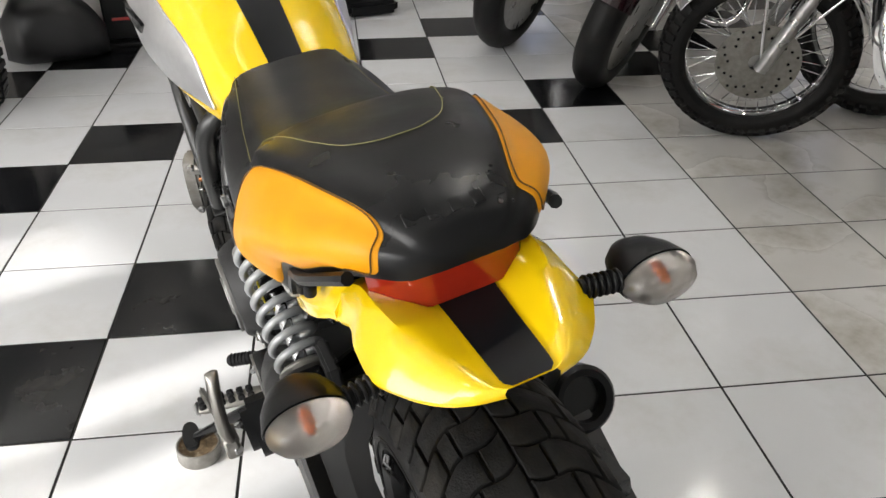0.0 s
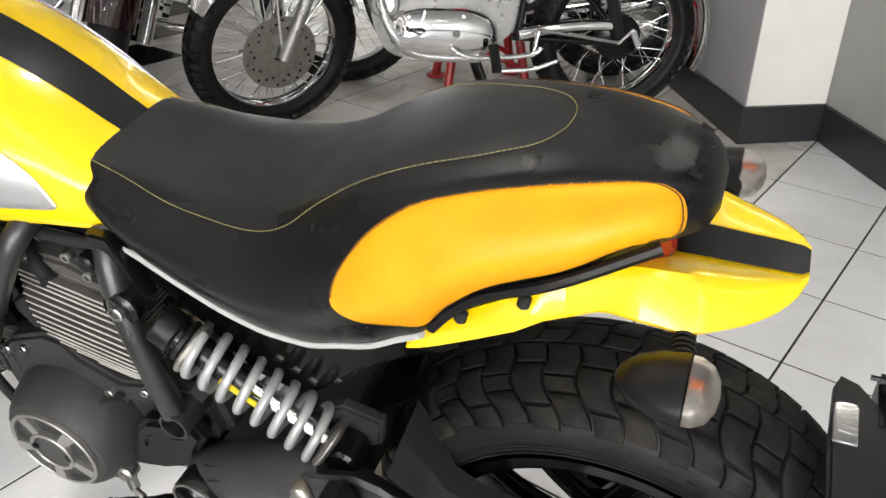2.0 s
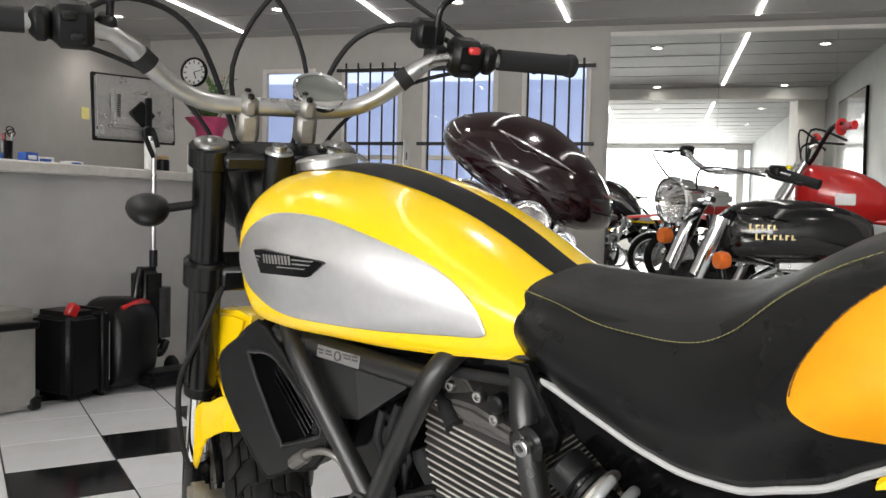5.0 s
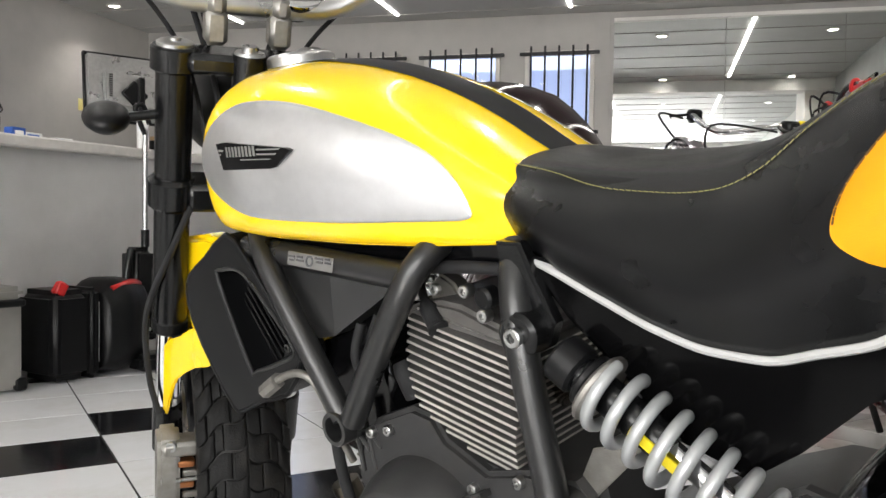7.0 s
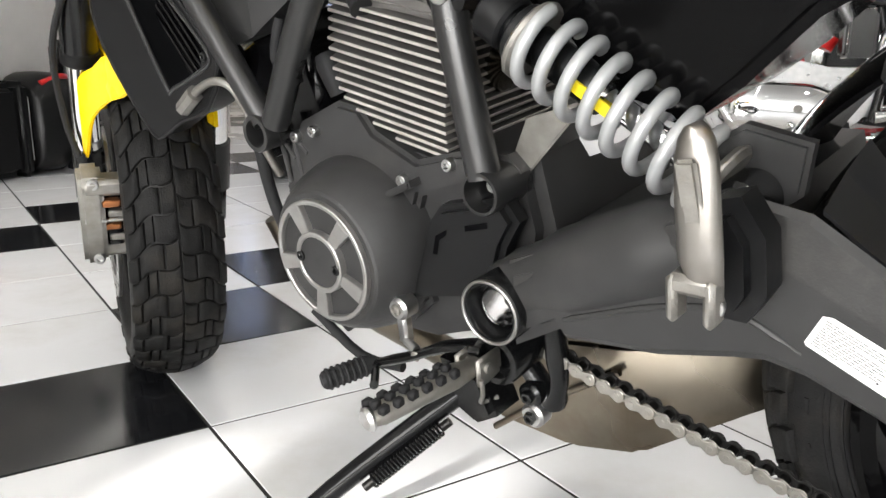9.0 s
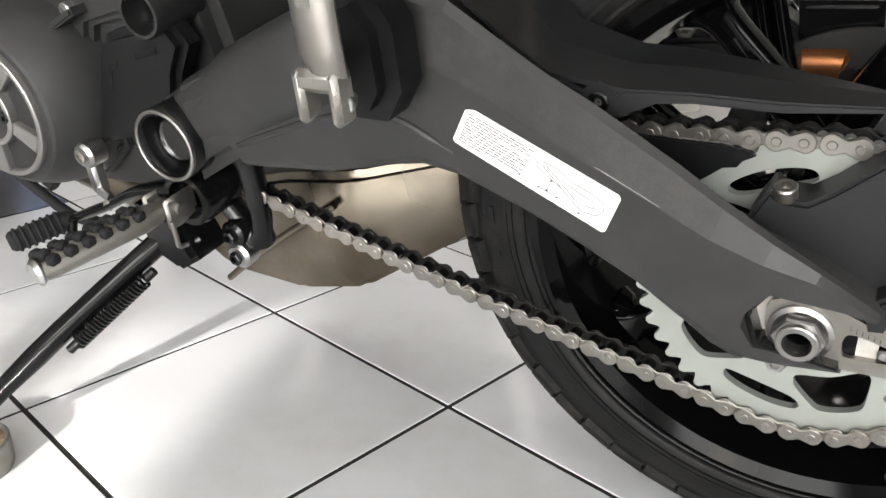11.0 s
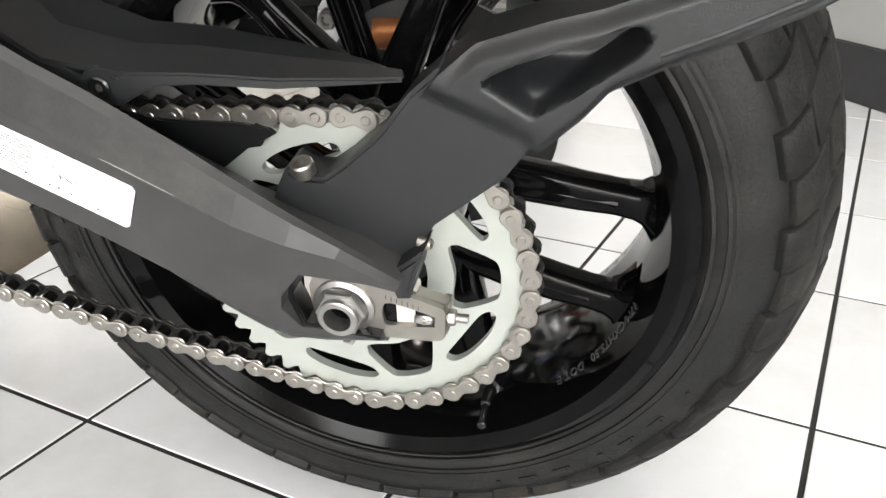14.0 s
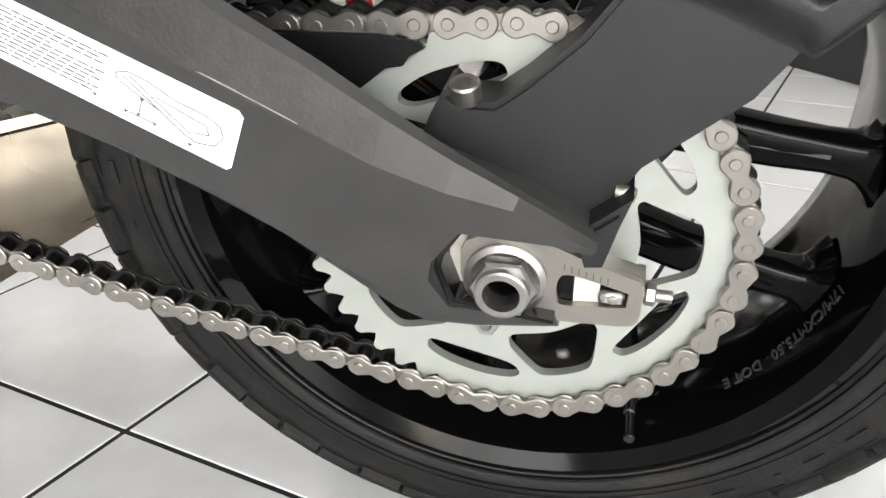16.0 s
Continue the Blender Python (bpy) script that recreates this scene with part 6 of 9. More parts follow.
part("rubber_plug", sweep(bmesh.new(), [(0.715, 0.10, 0.545), (0.725, 0.105, 0.575), (0.73, 0.105, 0.585)], [0.014, 0.014, 0.011], 16), GRIP, engine)

# cooler shroud with a deep slot and slats in it
SHROUD = rounded([(1.024, 0.724), (1.085, 0.688), (1.134, 0.660), (1.149, 0.632), (1.143, 0.588), (1.108, 0.527), (1.066, 0.474), (1.042, 0.472), (0.99, 0.497), (0.928, 0.517), (0.888, 0.570), (0.903, 0.598), (0.983, 0.694)], 2)
SLOT = rounded([(1.058, 0.659), (1.045, 0.674), (1.006, 0.677), (0.975, 0.660), (0.912, 0.598), (0.902, 0.576), (0.925, 0.563), (0.992, 0.538), (1.008, 0.541)], 3)
bm = pierced(bmesh.new(), SHROUD, [SLOT], 0.090, 0.131)
shroud = part("cooler_shroud", bm, PLASTIC, bike, "matt black plastic oil cooler shroud", 30)
part("shroud_edge", sweep(bmesh.new(), [(x, 0.129, z) for x, z in SHROUD], 0.0036, 8, closed=True), PLASTIC, shroud)
part("recess_lip", sweep(bmesh.new(), [(x, 0.1305, z) for x, z in SLOT], 0.0030, 8, closed=True), FRAME_PAINT, shroud)
part("recess", prism(bmesh.new(), [(x, z) for x, z in SLOT], 0.088, 0.094, 0), GLOSS_BLACK, shroud)
for k in range(7):
    o = 0.0085 * (k - 3)
    part("slat", sweep(bmesh.new(), [(1.026 - o * 0.9, 0.100, 0.652 + o), (0.958 - o * 0.9, 0.100, 0.566 + o)], 0.0022, 6), GLOSS_BLACK, shroud)
part("slot_ledge", prism(bmesh.new(), [(0.912, 0.594), (0.904, 0.577), (0.925, 0.565), (0.940, 0.562), (0.928, 0.582)], 0.094, 0.124, 0.003), PLASTIC, shroud)
part("shroud_screw", revolve(bmesh.new(), [(0.0028, 0.0), (0.0028, 0.003), (0.0052, 0.003), (0.0060, 0.0)], Matrix.Translation((0.922, 0.124, 0.579)) @ AXLE_Y, 16, closed=True), FRAME_PAINT, shroud)

# rear shock and spring
S0, S1 = Vector((0.515, 0.125, 0.650)), Vector((0.272, 0.128, 0.500))
D = (S1 - S0)
shock = tube("shock_absorber", [S0 + D * 0.52, S0 + D * 0.97], 0.010, CHROME, label="rear shock absorber rod")
tube("shock_body", [S0 + D * 0.10, S0 + D * 0.55], 0.017, BLACK_METAL, parent=shock)
bm = bmesh.new()
disc(bm, S0 + D * 0.10, S0 + D * 0.20, 0.024, 28, 0.003)
disc(bm, S0 + D * 0.22, S0 + D * 0.25, 0.026, 28, 0.002)
part("preload_collar", bm, PLASTIC, shock)
bm = bmesh.new()
disc(bm, S0 + D * 0.255, S0 + D * 0.29, 0.035, 16, 0.003)
part("spring_seat", bm, CAST, shock, "notched alloy spring seat")
bm = bmesh.new()
disc(bm, S0 + D * 0.915, S0 + D * 0.95, 0.034, 28, 0.004)
part("lower_seat", bm, CAST, shock)
fm = frame_of(S0, S1, (0, 1, 0))
L = D.length
coil = []
turns = 7.6
for i in range(int(turns * 28) + 1):
    u = i / (turns * 28)
    uu = u + 0.02 * math.sin(2 * math.pi * u)
    a = 2 * math.pi * turns * u
    coil.append(fm @ Vector((0.0305 * math.cos(a), 0.0305 * math.sin(a), L * (0.285 + 0.625 * u))))
bm = sweep(bmesh.new(), coil, 0.0059, 12)
part("spring", bm, SPRING_GREY, shock, "grey coil spring")
bm = bmesh.new()
box(bm, tuple(S0 + D * 0.52 + Vector((0.0, 0.0172, 0))), (0.05, 0.002, 0.010), pose(0, 0, 0, 0, -32, 0), 0)
part("yellow_tag", bm, YELLOW_MARK, shock, "yellow tag on the shock body")
bm = bmesh.new()
disc(bm, (0.530, 0.105, 0.650), (0.530, 0.140, 0.650), 0.023, 28, 0.004)
part("shock_eye", bm, BLACK_METAL, shock)
part("shock_bolt", bolt(bmesh.new(), (0.530, 0.141, 0.650), (0, 1, 0), 0.010, 0.006), ALU, shock)
for x, z in ((0.622, 0.677), (0.599, 0.653)):
    part("head_bolt", bolt(bmesh.new(), (x, 0.100, z), (0, 1, 0), 0.0075, 0.008), ALU, engine)
TAG = Matrix.Translation((0.842, 0.1325, 0.7000)) @ pose(0, 0, 0, 14, -2.8, 0)
tag = part("frame_sticker", box(bmesh.new(), (0, 0, 0), (0.086, 0.0012, 0.017), TAG, 0.0004), ALU, bike, "small silver approval sticker on the frame rail")
bm = bmesh.new()
for k, (x, w) in enumerate(((0.034, 0.012), (0.018, 0.014), (-0.019, 0.015), (-0.035, 0.011))):
    for r in range(3):
        box(bm, (x, 0.0009, 0.0045 - 0.0045 * r), (w * (1 - 0.2 * ((k + r) % 2)), 0.0008, 0.0024), TAG, 0)
disc(bm, TAG @ Vector((0, 0.0004, 0)), TAG @ Vector((0, 0.0013, 0)), 0.0070, 24, hole=0.0045)
part("print", bm, LABEL_INK, tag)
part("shock_gusset", prism(bmesh.new(), [(0.502, 0.484), (0.478, 0.536), (0.420, 0.556), (0.432, 0.536), (0.490, 0.472)], 0.098, 0.102, 0.0015), CAST, bike, "bare alloy gusset behind the shock")
part("head_cap", disc(bmesh.new(), (0.599, 0.085, 0.671), (0.599, 0.106, 0.671), 0.012, 20, 0.003), PLASTIC, engine)
bm = bmesh.new()
disc(bm, (0.268, 0.108, 0.498), (0.268, 0.150, 0.498), 0.022, 24, 0.004)
part("lower_eye", bm, BLACK_METAL, shock)
bm = bmesh.new()
prism(bm, [(0.335, 0.515), (0.30, 0.505), (0.262, 0.478), (0.235, 0.50), (0.23, 0.54), (0.28, 0.55)], 0.09, 0.108, 0.004)
part("shock_bracket", bm, SWING, bike)
bm = bmesh.new()
prism(bm, [(0.425, 0.60), (0.43, 0.52), (0.42, 0.505), (0.36, 0.53), (0.33, 0.545), (0.38, 0.585)], 0.05, 0.095, 0.004)
part("heat_shield", bm, BRUSHED, bike, "bare metal heat shield")
tube("exhaust_link", [(0.56, 0.03, 0.56), (0.50, 0.06, 0.585), (0.44, 0.05, 0.58), (0.40, 0.03, 0.53)], 0.021, STAINLESS, 5, label="heat-tinted exhaust pipe")

# inner mudguard, battery box under the seat
bm = bmesh.new()
prism(bm, [(0.56, 0.73), (0.50, 0.66), (0.44, 0.61), (0.40, 0.56), (0.33, 0.54), (0.285, 0.575), (0.235, 0.625), (0.14, 0.680), (0.135, 0.705), (0.22, 0.695), (0.32, 0.665), (0.42, 0.69), (0.50, 0.73)], -0.105, 0.105, 0.01)
part("undertray", bm, RIM_BLACK, bike, "black plastic tray and inner mudguard under the seat")
bm = bmesh.new()
rings = []
for k in range(15):
    a = radians(82 - 44 * k / 14)
    r = TYRE_R + 0.030
    c = Vector((HUB.x + r * math.sin(a), 0, HUB.z + r * math.cos(a)))
    n = Vector((math.sin(a), 0, math.cos(a)))
    ring = [c + Vector((0, y, 0)) + n * (0.0 - 1.8 * y * y) for y in np.linspace(-0.095, 0.095, 9)]
    ring += [p + n * 0.004 for p in ring[::-1]]
    rings.append(ring)
loft(bm, rings)
part("hugger", bm, RIM_BLACK, bike, "black inner mudguard hugging the rear tyre")

HOME = {bike.name: REAR}
# footpegs, gear lever, side stand
P0, P1 = Vector((0.500, 0.172, 0.338)), Vector((0.524, 0.290, 0.336))
peg = part("footpeg", sweep(bmesh.new(), [P0, P0.lerp(P1, 0.25), P0.lerp(P1, 0.9), P1], [0.010, 0.0150, 0.0135, 0.010], 14, flat=0.7), CAST, bike, "worn alloy rider footpeg with a rubber tread")
for k in range(6):
    for w in (-1, 0, 1):
        q = P0.lerp(P1, 0.30 + 0.125 * k)
        part("rubber_block", box(bmesh.new(), (q.x + 0.0098 * w, q.y, q.z + 0.0105 - 0.002 * abs(w)), (0.0082, 0.0105, 0.009), None, 0.0022), GRIP, peg)
part("peg_tip", disc(bmesh.new(), P0.lerp(P1, 0.97), P0.lerp(P1, 1.03), 0.0115, 18, 0.003), ALU, peg)
bm = bmesh.new()
for dx in (-0.012, 0.012):
    box(bm, (0.500 + dx, 0.172, 0.338), (0.006, 0.034, 0.028), None, 0.003)
sweep(bm, [(0.482, 0.176, 0.340), (0.520, 0.176, 0.340)], 0.0055, 10)
part("peg_clevis", bm, CAST, bike, "dusty alloy footpeg hinge")
tube("return_spring", [(0.482, 0.190, 0.335), (0.484, 0.188, 0.318), (0.497, 0.176, 0.300), (0.49, 0.16, 0.30)], 0.0022, CAST, 4)
bm = bmesh.new()
revolve(bm, [(0.012, 0.120), (0.024, 0.120), (0.0255, 0.166), (0.024, 0.170), (0.018, 0.170), (0.016, 0.16), (0.012, 0.16)], Matrix.Translation((0.482, 0, 0.345)) @ AXLE_Y, 28, closed=True)
part("peg_mount", bm, BLACK_METAL, bike)
# hanger casting with an arched opening
bm = bmesh.new()
sweep(bm, [(0.505, 0.125, 0.375), (0.492, 0.128, 0.345), (0.468, 0.128, 0.312), (0.452, 0.126, 0.290)], [0.019, 0.016, 0.012, 0.014], 12, 3, flat=0.7)
sweep(bm, [(0.452, 0.122, 0.392), (0.446, 0.124, 0.345), (0.444, 0.126, 0.310), (0.452, 0.126, 0.286)], [0.017, 0.012, 0.010, 0.014], 12, 3, flat=0.7)
sweep(bm, [(0.515, 0.122, 0.385), (0.480, 0.122, 0.398), (0.448, 0.122, 0.398)], 0.016, 12, 3, flat=0.8)
part("footrest_hanger", bm, BLACK_METAL, bike, "black cast footrest hanger")
for x, z, mt in ((0.465, 0.301, BLACK_METAL), (0.4636, 0.279, ALU)):
    part("bush", disc(bmesh.new(), (x, 0.128, z), (x, 0.147, z), 0.0125, 22, 0.003), mt, bike)
    part("bush_bolt", bolt(bmesh.new(), (x, 0.147, z), (0, 1, 0), 0.0065, 0.005, 6), BLACK_METAL, bike)
# gear lever, its toe rubber and link
bm = bmesh.new()
sweep(bm, [(0.500, 0.160, 0.350), (0.540, 0.168, 0.343), (0.585, 0.172, 0.322), (0.640, 0.175, 0.300)], [0.013, 0.0115, 0.010, 0.008], 12, 4, flat=0.45)
lever = part("gear_lever", bm, BLACK_METAL, bike, "black gear lever with a ribbed rubber toe piece")
T0, T1 = Vector((0.640, 0.172, 0.300)), Vector((0.664, 0.228, 0.297))
part("toe_rubber", sweep(bmesh.new(), [T0, T0.lerp(T1, 0.2), T0.lerp(T1, 0.95), T1], [0.007, 0.0105, 0.010, 0.007], 14), GRIP, lever)
for k in range(7):
    part("rib", disc(bmesh.new(), T0.lerp(T1, 0.22 + 0.105 * k), T0.lerp(T1, 0.27 + 0.105 * k), 0.0120, 14, 0.001), GRIP, lever)
part("lever_slot", disc(bmesh.new(), (0.575, 0.177, 0.327), (0.575, 0.1795, 0.327), 0.0055, 14, 0.001), CAST, lever)
tube("toe_bracket", [(0.636, 0.178, 0.298), (0.628, 0.190, 0.286), (0.622, 0.196, 0.290)], 0.0045, BLACK_METAL, 3, parent=lever)
bm = bmesh.new()
disc(bm, (0.604, 0.146, 0.366), (0.604, 0.168, 0.366), 0.0125, 22, 0.003)
box(bm, (0.605, 0.158, 0.346), (0.013, 0.013, 0.040), None, 0.003)
part("shift_arm", bm, ALU, lever, "bare alloy shift arm clamp")
part("arm_bolt", bolt(bmesh.new(), (0.604, 0.168, 0.366), (0, 1, 0), 0.0062, 0.003), CAST, lever)
tube("shift_rod", [(0.602, 0.162, 0.330), (0.585, 0.166, 0.326)], 0.0045, ALU, parent=lever)
STAND0, STAND1 = Vector((0.528, 0.160, 0.298)), Vector((0.683, 0.327, 0.146))
stand = part("side_stand", sweep(bmesh.new(), [STAND0, STAND0.lerp(STAND1, 0.5) + Vector((0, 0, 0.003)), STAND1], [0.011, 0.011, 0.0095], 12, 4), GLOSS_BLACK, bike, "black tubular side stand")
tube("stand_spring", [STAND0.lerp(STAND1, 0.12) + Vector((-0.012, 0.002, -0.010)), STAND0.lerp(STAND1, 0.52) + Vector((-0.012, 0.002, -0.010))], 0.0045, CHAIN_DARK, parent=stand)
SP0, SP1 = STAND0.lerp(STAND1, 0.16) + Vector((-0.012, 0.002, -0.010)), STAND0.lerp(STAND1, 0.48) + Vector((-0.012, 0.002, -0.010))
fs = frame_of(SP0, SP1)
part("spring_coil", sweep(bmesh.new(), [fs @ Vector((0.0068 * math.cos(0.6 * i), 0.0068 * math.sin(0.6 * i), (SP1 - SP0).length * i / 230)) for i in range(231)], 0.0014, 6), BLACK_METAL, stand)
bm = bmesh.new()
foot = rounded([(0.80, 0.0), (0.785, 0.020), (0.74, 0.026), (0.695, 0.018), (0.685, 0.0), (0.695, -0.018), (0.74, -0.024), (0.785, -0.018)], 3)
prism(bm, [(x - 0.74, z) for x, z in foot], -0.004, 0.004, 0.002, Matrix.Translation(STAND1 + Vector((0.014, 0.012, -0.006))) @ pose(0, 0, 0, 8.5, 6, 0) @ pose(0, 0, 0, 90, 0, 0) @ Matrix.Diagonal((0.72, 1, 0.62, 1)))
part("foot", bm, BLACK_METAL, stand)
bm = bmesh.new()
prism(bm, [(0.55, 0.33), (0.50, 0.325), (0.485, 0.285), (0.51, 0.27), (0.54, 0.285)], 0.13, 0.175, 0.005)
part("stand_pivot", bm, BLACK_METAL, stand)

# passenger peg folded against its bracket
bm = bmesh.new()
prism(bm, [(0.275, 0.515), (0.262, 0.540), (0.244, 0.545), (0.228, 0.520), (0.226, 0.482), (0.238, 0.462), (0.260, 0.462), (0.274, 0.485)], 0.176, 0.220, 0.010)
pb = part("passenger_peg_bracket", bm, PLASTIC, bike, "black passenger footrest bracket")
bm = bmesh.new()
rings = []
for z, w, y in ((0.500, 0.0115, 0.240), (0.515, 0.0145, 0.243), (0.55, 0.0145, 0.240), (0.574, 0.0138, 0.2365), (0.586, 0.0110, 0.234), (0.592, 0.0070, 0.233), (0.594, 0.0025, 0.233)):
    rings.append([Vector((0.252 + 0.10 * (z - 0.5) + w * math.cos(a), y + 0.008 * math.sin(a), z)) for a in [2 * math.pi * j / 14 for j in range(14)]])
loft(bm, rings)
pp = part("passenger_peg", bm, PLATE_STEEL, pb, "folded bare alloy passenger footpeg")
bm = bmesh.new()
box(bm, (0.2565, 0.2462, 0.545), (0.0135, 0.006, 0.066), pose(0, 0, 0, -6, 6, 0), 0.0028, 2)
part("groove", bm, CAST, pp)
bm = bmesh.new()
for x in (0.270, 0.246):
    box(bm, (x, 0.241, 0.488), (0.008, 0.018, 0.032), None, 0.003)
box(bm, (0.258, 0.241, 0.498), (0.032, 0.017, 0.014), None, 0.004)
part("clevis", bm, CAST, pb, "bare alloy peg clevis")
part("peg_bolt", bolt(bmesh.new(), (0.2475, 0.236, 0.4833), (-0.4, 1, 0), 0.0065, 0.006), ALU, pb)

# silencer box low on the right, header pipe
bm = bmesh.new()
rings = []
for x, y0, y1, z0, z1 in ((0.66, -0.06, 0.02, 0.19, 0.225), (0.60, -0.10, 0.035, 0.155, 0.27), (0.50, -0.12, 0.04, 0.155, 0.30), (0.42, -0.13, 0.035, 0.172, 0.31), (0.34, -0.15, -0.01, 0.215, 0.32), (0.26, -0.18, -0.07, 0.25, 0.34)):
    c = [(y0, z0), (y1, z0 + 0.012), (y1 + 0.006, (z0 + z1) / 2), (y1 - 0.01, z1), (y0, z1)]
    rings.append([Vector((x, y, z)) for y, z in c])
loft(bm, rings)
bmesh.ops.bevel(bm, geom=bm.edges[:], offset=0.008, segments=2, affect="EDGES")
sil = part("silencer", bm, STAINLESS, bike, "heat-tinted stainless exhaust box", 50)
tube("weld_bead", [(0.60, 0.040, 0.16), (0.545, 0.044, 0.205), (0.49, 0.046, 0.245), (0.43, 0.043, 0.285)], 0.004, STAINLESS, parent=sil)
tube("tailpipe", [(0.42, -0.12, 0.31), (0.30, -0.14, 0.36), (0.20, -0.152, 0.425), (0.115, -0.155, 0.475)], 0.034, BLACK_METAL, 4, 24, label="short black tailpipe")
part("tailpipe_tip", revolve(bmesh.new(), [(0.026, -0.03), (0.038, -0.03), (0.041, -0.01), (0.041, 0.012), (0.036, 0.018), (0.028, 0.016), (0.026, 0.0)], frame_of((0.115, -0.155, 0.475), (0.02, -0.16, 0.53)), 32, closed=True), PLASTIC, bike, "black ringed tailpipe end")
tube("header_pipe", [(0.98, 0.02, 0.36), (0.95, 0.0, 0.27), (0.86, -0.02, 0.22), (0.70, -0.02, 0.19)], 0.021, STAINLESS, 5)
tube("rubber_hose", [(0.80, 0.12, 0.30), (0.74, 0.11, 0.25), (0.68, 0.10, 0.245)], 0.006, GRIP, 4)

HOME = {}
# steering assembly: X ahead of the fork, Y to its left, Z up along the legs
FZ = Vector((-math.sin(radians(19)), 0, math.cos(radians(19))))
FY = Vector((0.417, 0.899, 0.116))
FY = (FY - FZ * FY.dot(FZ)).normalized()
FX = FY.cross(FZ)
FORK = Matrix((FX, FY, FZ)).transposed().to_4x4()
FORK.translation = Vector((1.100, 0.0065, 0.970))
fork = part("front_fork", box(bmesh.new(), (0, 0, -0.018), (0.075, 0.17, 0.030), None, 0.008), BLACK_METAL, bike, "black upside-down front fork with silver caps")
fork.matrix_local = FORK
for s in (1, -1):
    y = s * 0.099
    bm = bmesh.new()
    disc(bm, (0, y, -0.036), (0, y, 0.0), 0.034, 32, 0.003)
    part("top_clamp", bm, BLACK_METAL, fork)
    bm = bmesh.new()
    revolve(bm, [(0, 0.010), (0.008, 0.010), (0.008, 0.006), (0.022, 0.006), (0.026, 0.003), (0.026, -0.003), (0, -0.003)], Matrix.Translation((0, y, 0.001)), 28)
    part("fork_cap", bm, ALU, fork, "bright machined fork cap")
    part("fork_tube", sweep(bmesh.new(), [(0, y, -0.03), (0, y, -0.455)], 0.0265, 28), BLACK_METAL, fork)
    bm = bmesh.new()
    disc(bm, (0, y, -0.245), (0, y, -0.195), 0.036, 32, 0.006)
    part("lower_clamp", bm, BLACK_METAL, fork)
    part("seal", disc(bmesh.new(), (0, y, -0.458), (0, y, -0.435), 0.0285, 28, 0.003), PLASTIC, fork)
    part("fork_slider", sweep(bmesh.new(), [(0, y, -0.45), (0, y, -0.64)], 0.0205, 28), CHROME, fork, "polished fork slider")
    bm = bmesh.new()
    sweep(bm, [(0, y, -0.60), (0, y, -0.69)], 0.025, 20)
    box(bm, (0.012, y, -0.725), (0.065, 0.036, 0.085), None, 0.012)
    part("axle_lug", bm, BLACK_METAL, fork)
box_bm = box(bmesh.new(), (0, 0, -0.22), (0.07, 0.16, 0.045), None, 0.008)
part("lower_yoke", box_bm, BLACK_METAL, fork)
part("steering_stem", sweep(bmesh.new(), [(-0.03, 0, -0.22), (-0.03, 0, 0.0)], 0.024, 20), BLACK_METAL, fork)
bm = bmesh.new()
revolve(bm, [(0, 0.012), (0.012, 0.012), (0.012, 0.004), (0.020, 0.004), (0.022, 0.0), (0, 0.0)], Matrix.Translation((-0.03, 0, 0.0)), 24)
part("stem_nut", bm, ALU, fork)
for s in (1, -1):
    bm = bmesh.new()
    box(bm, (0.005, s * 0.045, 0.030), (0.040, 0.032, 0.050), None, 0.007)
    box(bm, (0.005, s * 0.045, 0.064), (0.044, 0.026, 0.034), None, 0.008)
    riser = part("bar_riser", bm, CAST, fork, "bare alloy handlebar riser")
    for dx in (-0.012, 0.020):
        part("riser_bolt", bolt(bmesh.new(), (dx, s * 0.045, 0.082), (0, 0, 1), 0.005, 0.003), BLACK_METAL, riser)
BAR = [(0.005, 0.0, 0.062), (0.005, 0.10, 0.064), (0.000, 0.16, 0.090), (-0.008, 0.225, 0.148), (-0.012, 0.262, 0.163), (-0.022, 0.345, 0.168), (-0.034, 0.478, 0.172)]
pts5 = [(x, -y, z) for x, y, z in BAR[::-1]] + BAR[1:]
bars = part("handlebar", sweep(bmesh.new(), pts5, [0.011, 0.011, 0.012, 0.0142, 0.0142, 0.0142, 0.0142, 0.0142, 0.012, 0.011, 0.011], 18, 5), ALU, fork, "satin silver tapered handlebar")
